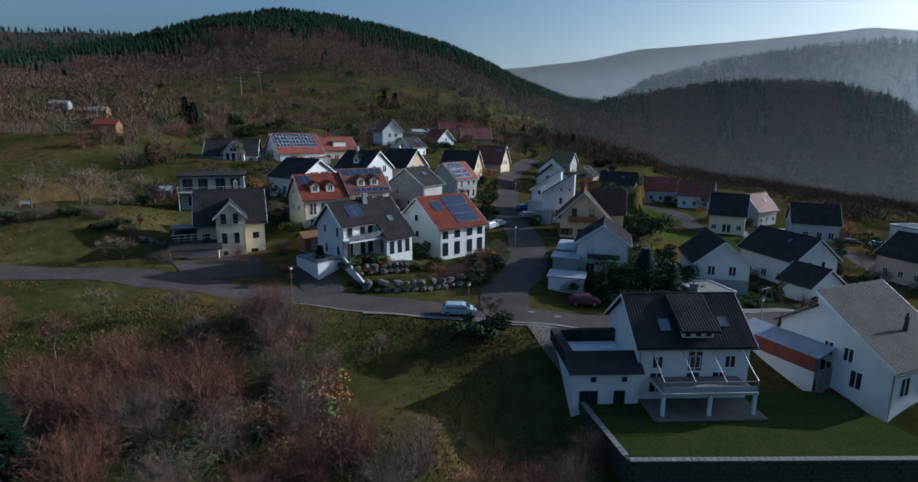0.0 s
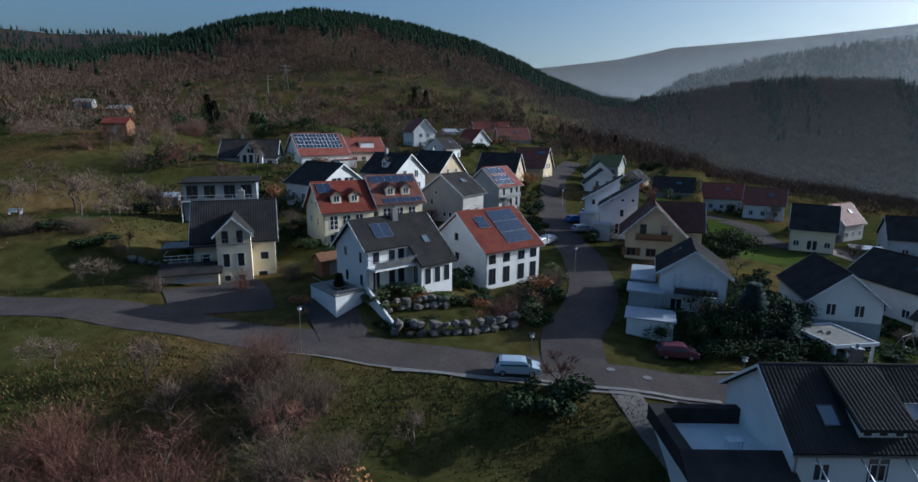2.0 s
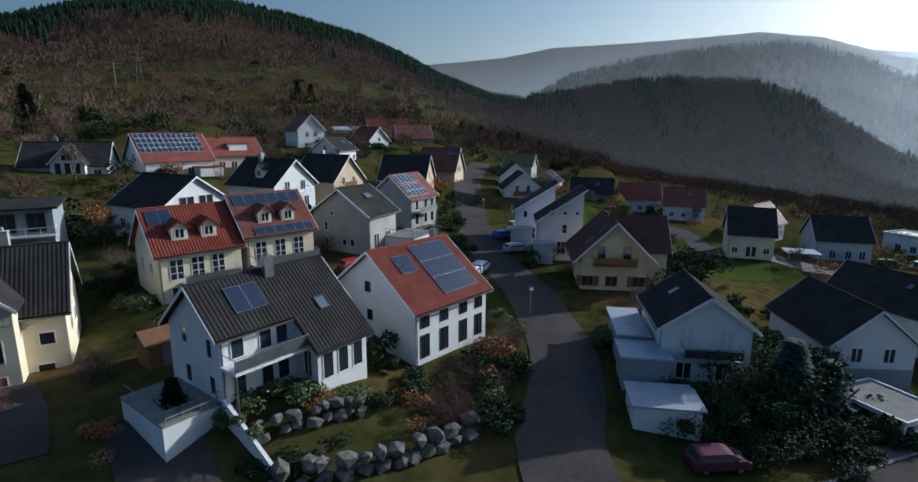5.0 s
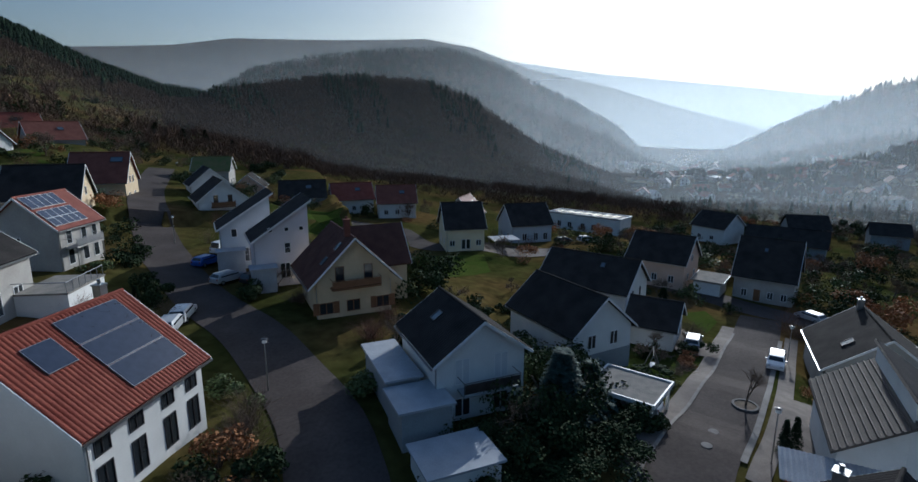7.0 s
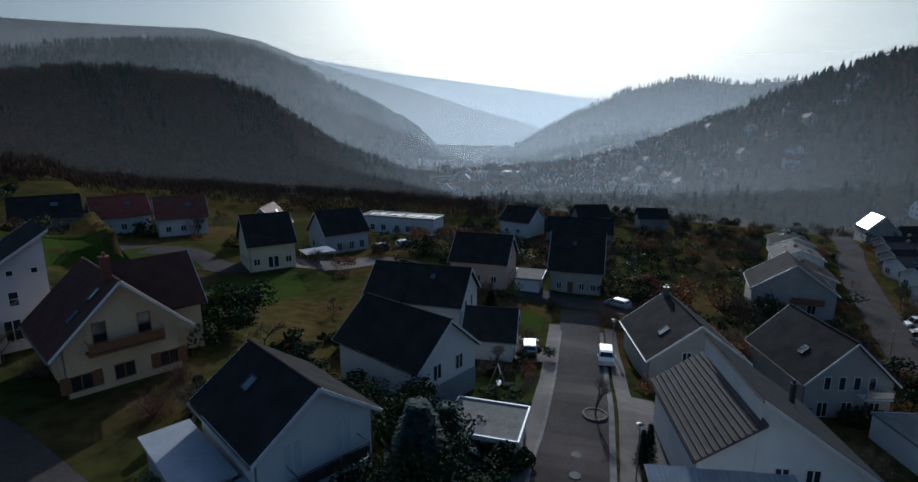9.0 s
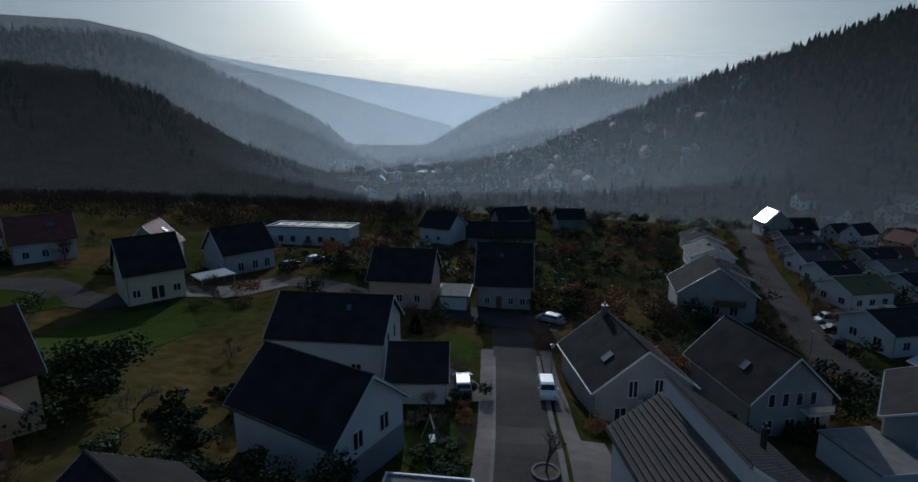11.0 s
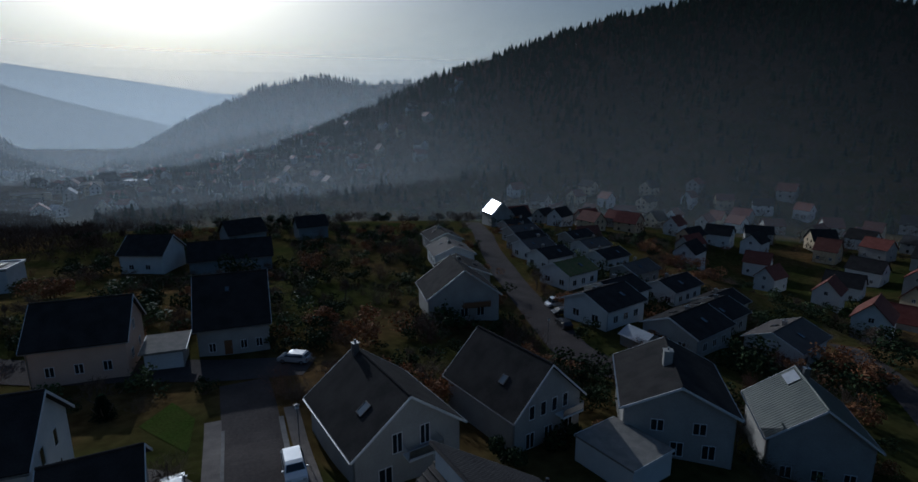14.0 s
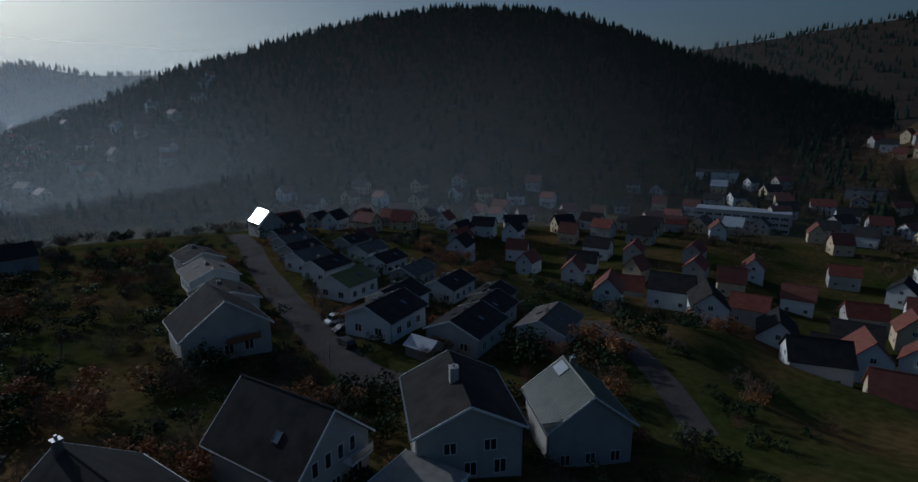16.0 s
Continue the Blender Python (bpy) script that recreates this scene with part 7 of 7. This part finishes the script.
def street_lamp(x, y, h=4.2, arm=0.5):
    root = tagged(new("street_lamp"), "slim grey street lamp beside the road", "street lamp", "street lamps")
    root.matrix_world = pose(x, y, gz(x, y), 0, 0, prng.uniform(0, 360))
    bm = bmesh.new()
    rod(bm, (0, 0, -0.2), (0, 0, h), 0.06, 0.04, n=8)
    part("pole", bm, METAL, root)
    bm = bmesh.new()
    rod(bm, (0, 0, h), (0, 0, h + 0.3), 0.2, 0.14, n=10)
    hd = part("lamp_head", bm, TRIM, root)
    bm = bmesh.new()
    rod(bm, (0, 0, h + 0.3), (0, 0, h + 0.38), 0.3, 0.08, n=10)
    part("cap", bm, DARKMETAL, hd)


for x, y in ((-19.8, 62.4), (1.5, 60.3), (19.4, 59.0), (10.6, 89.8), (37.0, 61.0), (66, 68.6), (100, 33), (17.0, 143)):
    street_lamp(x, y)
# planting ring in the street
ring = tagged(new("tree_ring"), "stone-edged planting ring in the street", "kerb")
ring.matrix_world = pose(45.2, 65.9, gz(45.2, 65.9))
for k in range(16):
    bm = bmesh.new()
    box(bm, 0.92, 1.12, -0.19, 0.19, -0.1, 0.2)
    part("kerb_stone", bm, KERB, ring, m=pose(0, 0, 0, 0, 0, k * 22.5))
bm = bmesh.new()
rod(bm, (0, 0, 0.05), (0, 0, 0.13), 0.92, n=18)
part("soil", bm, BARK, ring)
for x, y in ((37.5, 65.5), (34.6, 64.8), (9.5, 63.8), (12.6, 62.6)):
    bm = bmesh.new()
    rod(bm, (0, 0, 0), (0, 0, 0.11), 0.42, n=16)
    tagged(part("manhole_cover", bm, KERB, None, "round manhole cover set in the asphalt", pose(x, y, gz(x, y))), category="manhole cover")


def shed(x, y, yaw, L, W, h, wall, roof, label):
    z = gz(x, y)
    root = tagged(new("shed"), label, "shed")
    root.matrix_world = pose(x, y, z, 0, 0, yaw)
    bm = bmesh.new()
    prism(bm, [(-W / 2, -0.8), (-W / 2, h), (0, h + W * 0.28), (W / 2, h), (W / 2, -0.8)], -L / 2, L / 2)
    part("wall", bm, wall, root)
    for s in (-1, 1):
        bm = bmesh.new()
        prism(bm, [(s * (W / 2 + 0.3), h - 0.15), (0, h + W * 0.28 + 0.02), (0, h + W * 0.28 + 0.12), (s * (W / 2 + 0.3), h - 0.03)], -L / 2 - 0.3, L / 2 + 0.3)
        part("roof", bm, roof, root)
    bm = bmesh.new()
    box(bm, -0.5, 0.5, -W / 2 - 0.04, -W / 2 + 0.02, 0, 1.9)
    part("door", bm, GREYWOOD, root)


shed(-92, 147, 10, 5.5, 4.5, 2.6, WOOD, REDTILE, "small wooden barn with a bright red roof")
shed(-63, 117, 15, 3.0, 2.4, 1.6, GREYWOOD, LIGHTSHEET, "small greenhouse hut with pale roof")
shed(-22.6, 82.4, 40, 3.0, 2.6, 2.0, WOOD, WOOD, "brown wooden garden shed")
shed(-160, 250, 10, 9, 6, 2.8, WOOD, GREYWOOD, "low wooden barn among the trees")
shed(-190, 270, 10, 8, 5, 2.8, OFFWHITE, GREYWOOD, "pale farm shed on the slope")
shed(97, 18.0, 20, 5, 4, 2.2, GREYWOOD, LIGHTSHEET, "garden shed behind the lower houses")
# bench
bn = tagged(new("bench"), "white garden bench on the grass", "bench")
bn.matrix_world = pose(-83, 104, gz(-83, 104), 0, 0, 10)
for nm, a in (("seat", (-1.1, 1.1, -0.25, 0.25, 0.42, 0.5)), ("backrest", (-1.1, 1.1, 0.25, 0.32, 0.5, 1.0)), ("leg", (-1.0, -0.9, -0.25, 0.25, -0.2, 0.42)), ("leg", (0.9, 1.0, -0.25, 0.25, -0.2, 0.42))):
    bm = bmesh.new()
    box(bm, *a)
    part(nm, bm, TRIM, bn)
# swing on the small lawn
sw = tagged(new("swing"), "wooden garden swing with pale seat", "swing")
sw.matrix_world = pose(46.5, 75.8, gz(46.5, 75.8), 0, 0, 30)
for a in (-1.1, 1.1):
    for b in (-0.8, 0.8):
        bm = bmesh.new()
        rod(bm, (a, b, 0), (a, 0, 2.1), 0.05)
        part("leg", bm, GREYWOOD, sw)
bm = bmesh.new()
rod(bm, (-1.2, 0, 2.1), (1.2, 0, 2.1), 0.06)
part("beam", bm, GREYWOOD, sw)
bm = bmesh.new()
box(bm, -0.6, 0.6, -0.25, 0.25, 0.5, 0.58)
part("seat", bm, TRIM, sw)


# power masts on the slope
def mast(x, y, h, lattice_mast):
    root = tagged(new("power_mast"), "grey power mast on the wooded slope", "mast")
    root.matrix_world = pose(x, y, gz(x, y), 0, 0, 20)
    bm = bmesh.new()
    if lattice_mast:
        for k in range(4):
            a, b = (1, 1) if k == 0 else (-1, 1) if k == 1 else (-1, -1) if k == 2 else (1, -1)
            rod(bm, (a * 1.6, b * 1.6, -1), (a * 0.25, b * 0.25, h), 0.14, 0.08, n=4)
        for j in range(10):
            s = 1.6 - 1.35 * j / 10
            z0, z1 = h * j / 10, h * (j + 1) / 10
            rod(bm, (-s, -s, z0), (s * 0.9, -s * 0.9, z1), 0.06, n=3)
            rod(bm, (s, -s, z0), (s * 0.9, s * 0.9, z1), 0.06, n=3)
            rod(bm, (s, s, z0), (-s * 0.9, s * 0.9, z1), 0.06, n=3)
            rod(bm, (-s, s, z0), (-s * 0.9, -s * 0.9, z1), 0.06, n=3)
    else:
        rod(bm, (0, 0, -1), (0, 0, h), 0.3, 0.18)
    part("tower", bm, GREYWOOD, root)
    for z in (h * 0.78, h * 0.92):
        bm = bmesh.new()
        rod(bm, (-3, 0, z), (3, 0, z), 0.12, n=4)
        part("cross_arm", bm, GREYWOOD, root)


mast(-122, 323, 12.5, False)
mast(-118.6, 343, 16.5, True)


# ---------------------------------------------------------------- the town in the valley
def town_house(W, L, e, r, wall, roof, label):
    h = House(label, 0, 0, 0, 0, L, gable(W, e, r), wall, roof, group="houses of the valley town", plain=True)
    h.row("S", 1.0, (-L / 4, L / 4), 1.2, 1.4)
    h.row("N", 1.0, (-L / 4, L / 4), 1.2, 1.4)
    for sd in "WE":
        h.row(sd, 1.0, (0,), 1.2, 1.4)
        h.row(sd, e - 0.6, (0,), 1.2, 1.3)
    return h.root


PROTO = [town_house(9, 11, 5.4, 10.0, WHITE, BROWNTILE, "white town house with brown roof in the valley"), town_house(9, 12, 5.2, 9.4, OFFWHITE, DULLRED, "pale town house with red roof in the valley"),
         town_house(10, 13, 5.4, 9.8, WHITE, ANTHRACITE, "white town house with dark roof in the valley"), town_house(9, 10, 5.0, 10.2, YELLOW, BROWNTILE, "yellow town house with brown roof in the valley")]
vr = random.Random(31)
TOWN = [(128, -62), (138, -82), (118, -78), (150, -92), (104, -74), (98, -100), (112, -112), (90, -84), (80, -96), (70, -84), (66, -108), (84, -118), (128, -128), (146, -134), (110, -140), (90, -140), (162, -118), (172, -92), (186, -112), (204, -96), (178, -136), (196, -132), (58, -64), (74, -68), (222, -104), (236, -80), (160, -154), (140, -166), (76, -134)]
while len(TOWN) < 95:
    a, r = vr.uniform(62, 166), vr.uniform(215, 420) if vr.random() < 0.6 else vr.uniform(500, 900)
    if 60 < a < 100 and r < 480 or r > 480 and a > 100:
        continue
    x, y = CX + r * math.sin(radians(a)), CY + r * math.cos(radians(a))
    if all((x - p) ** 2 + (y - q) ** 2 > 230 for p, q in TOWN):
        TOWN.append((x, y))
for i, (x, y) in enumerate(TOWN):
    m = pose(x, y, gz(x, y) + 0.3, 0, 0, vr.choice((20, 35, -55, 110)) + vr.uniform(-10, 10))
    if i < 4:
        PROTO[i].matrix_world = m
    else:
        copy_thing(vr.choice(PROTO), m)
# houses on the south slope
for x, y in ((150, -470), (165, -462), (180, -475), (196, -480), (160, -490), (176, -500), (192, -505), (210, -498), (205, -520), (225, -515)):
    copy_thing(vr.choice(PROTO), pose(x, y, gz(x, y) + 0.3, 0, 0, vr.uniform(0, 180)))
sc = House("long pale school building with window bands", 202, -266, 25, gz(202, -266), 52, [(-8, 12.5), (8, 12.5)], OFFWHITE, LIGHTSHEET, category="school", name="school", over=0.2, side=0.2, group="houses of the valley town")
for zz in (1.2, 4.8, 8.4):
    sc.row("N", zz, [-23 + k * 5.1 for k in range(10)], 4.2, 1.8, 3)
    sc.row("W", zz, (-4, 0, 4), 2.4, 1.8, 2)
def far_town(spots, label):
    """Small gabled houses too far off to count, with their window openings."""
    V, F, M = [], [], []
    for x, y, yaw, W, L, e, r, wm, rm in spots:
        z, c, d = gz(x, y), math.cos(yaw), math.sin(yaw)

        def add(pts, faces, k):
            b = len(V)
            V.extend((x + u * c - v * d, y + u * d + v * c, z + h) for u, v, h in pts)
            F.extend(tuple(b + i for i in f) for f in faces)
            M.extend([k] * len(faces))
        sec = [(-W / 2, -3), (-W / 2, e), (0, r), (W / 2, e), (W / 2, -3)]
        add([(u, v, h) for u in (-L / 2, L / 2) for v, h in sec], [(4, 3, 2, 1, 0), (5, 6, 7, 8, 9), (0, 1, 6, 5), (3, 4, 9, 8)], wm)
        k = (r - e) / (W / 2)
        for sg in (-1, 1):
            o = W / 2 + 0.5
            add([(u, v, h) for u in (-L / 2 - 0.5, L / 2 + 0.5) for v, h in ((sg * o, e - 0.5 * k), (0, r), (0, r + 0.22), (sg * o, e - 0.5 * k + 0.22))],
                [(0, 1, 2, 3), (7, 6, 5, 4), (0, 4, 5, 1), (2, 6, 7, 3), (3, 7, 4, 0)], rm)
            for h0 in (1.0, e - 1.2):
                for u in (-L / 4, L / 4):
                    v = sg * (W / 2 + 0.03)
                    add([(u - 0.6, v, h0), (u + 0.6, v, h0), (u + 0.6, v, h0 + 1.3), (u - 0.6, v, h0 + 1.3)], [(0, 1, 2, 3)], 6)
                u = sg * (L / 2 + 0.03)
                for v in (-W / 5, W / 5):
                    add([(u, v - 0.55, h0), (u, v + 0.55, h0), (u, v + 0.55, h0 + 1.3), (u, v - 0.55, h0 + 1.3)], [(0, 1, 2, 3)], 6)
    me = bpy.data.meshes.new("town")
    me.from_pydata(V, [], F)
    for m in (WHITE, OFFWHITE, YELLOW, ANTHRACITE, DULLRED, BROWNTILE, PANE, LIGHTSHEET):
        me.materials.append(m)
    me.polygons.foreach_set("material_index", M)
    tagged(new("town", me), label, "town", kind="stuff")


fr = random.Random(58)
far = []
for count, a0, a1, r0, r1 in ((170, 58, 84, 470, 900), (20, 74, 100, 520, 760), (110, 100, 146, 270, 430), (60, 146, 163, 330, 470)):
    for _ in range(count):
        a, r = fr.uniform(a0, a1), fr.uniform(r0, r1)
        x, y = CX + r * math.sin(radians(a)), CY + r * math.cos(radians(a))
        if all((x - p[0]) ** 2 + (y - p[1]) ** 2 > 260 for p in far) and all((x - p) ** 2 + (y - q) ** 2 > 330 for p, q in TOWN):
            big = fr.random() < 0.12 and r > 450
            W = fr.uniform(8, 10.5) * (1.6 if big else 1)
            far.append((x, y, fr.choice((0.5, 2.05, 1.1)) + fr.uniform(-0.2, 0.2), W, fr.uniform(10, 14) * (2.2 if big else 1), 5.4, 5.4 + W * (0.08 if big else fr.uniform(0.36, 0.5)),
                        fr.choice((0, 1, 1, 2)), 7 if fr.random() < 0.03 else 3 if big else fr.choice((3, 3, 3, 4, 5))))
far_town(far, "hazy houses of the valley town with dark and red roofs")
# trees among the town
for _ in range(120):
    a, r = vr.uniform(60, 166), vr.uniform(200, 430)
    x, y = CX + r * math.sin(radians(a)), CY + r * math.cos(radians(a))
    if all((x - p) ** 2 + (y - q) ** 2 > 75 for p, q in TOWN) and clear(x, y, 2):
        k = vr.random()
        if k < 0.3:
            tree(ORCHARD if k < 0.2 else REDTREE, x, y, vr.uniform(0.9, 1.7), "bare tree in the valley town", "town trees")
        else:
            shrub(EVERGREEN if k < 0.75 else BIGTWIG, x, y, vr.uniform(4, 7), vr.uniform(3, 6), "dark bush in the valley town", group="town shrubs")
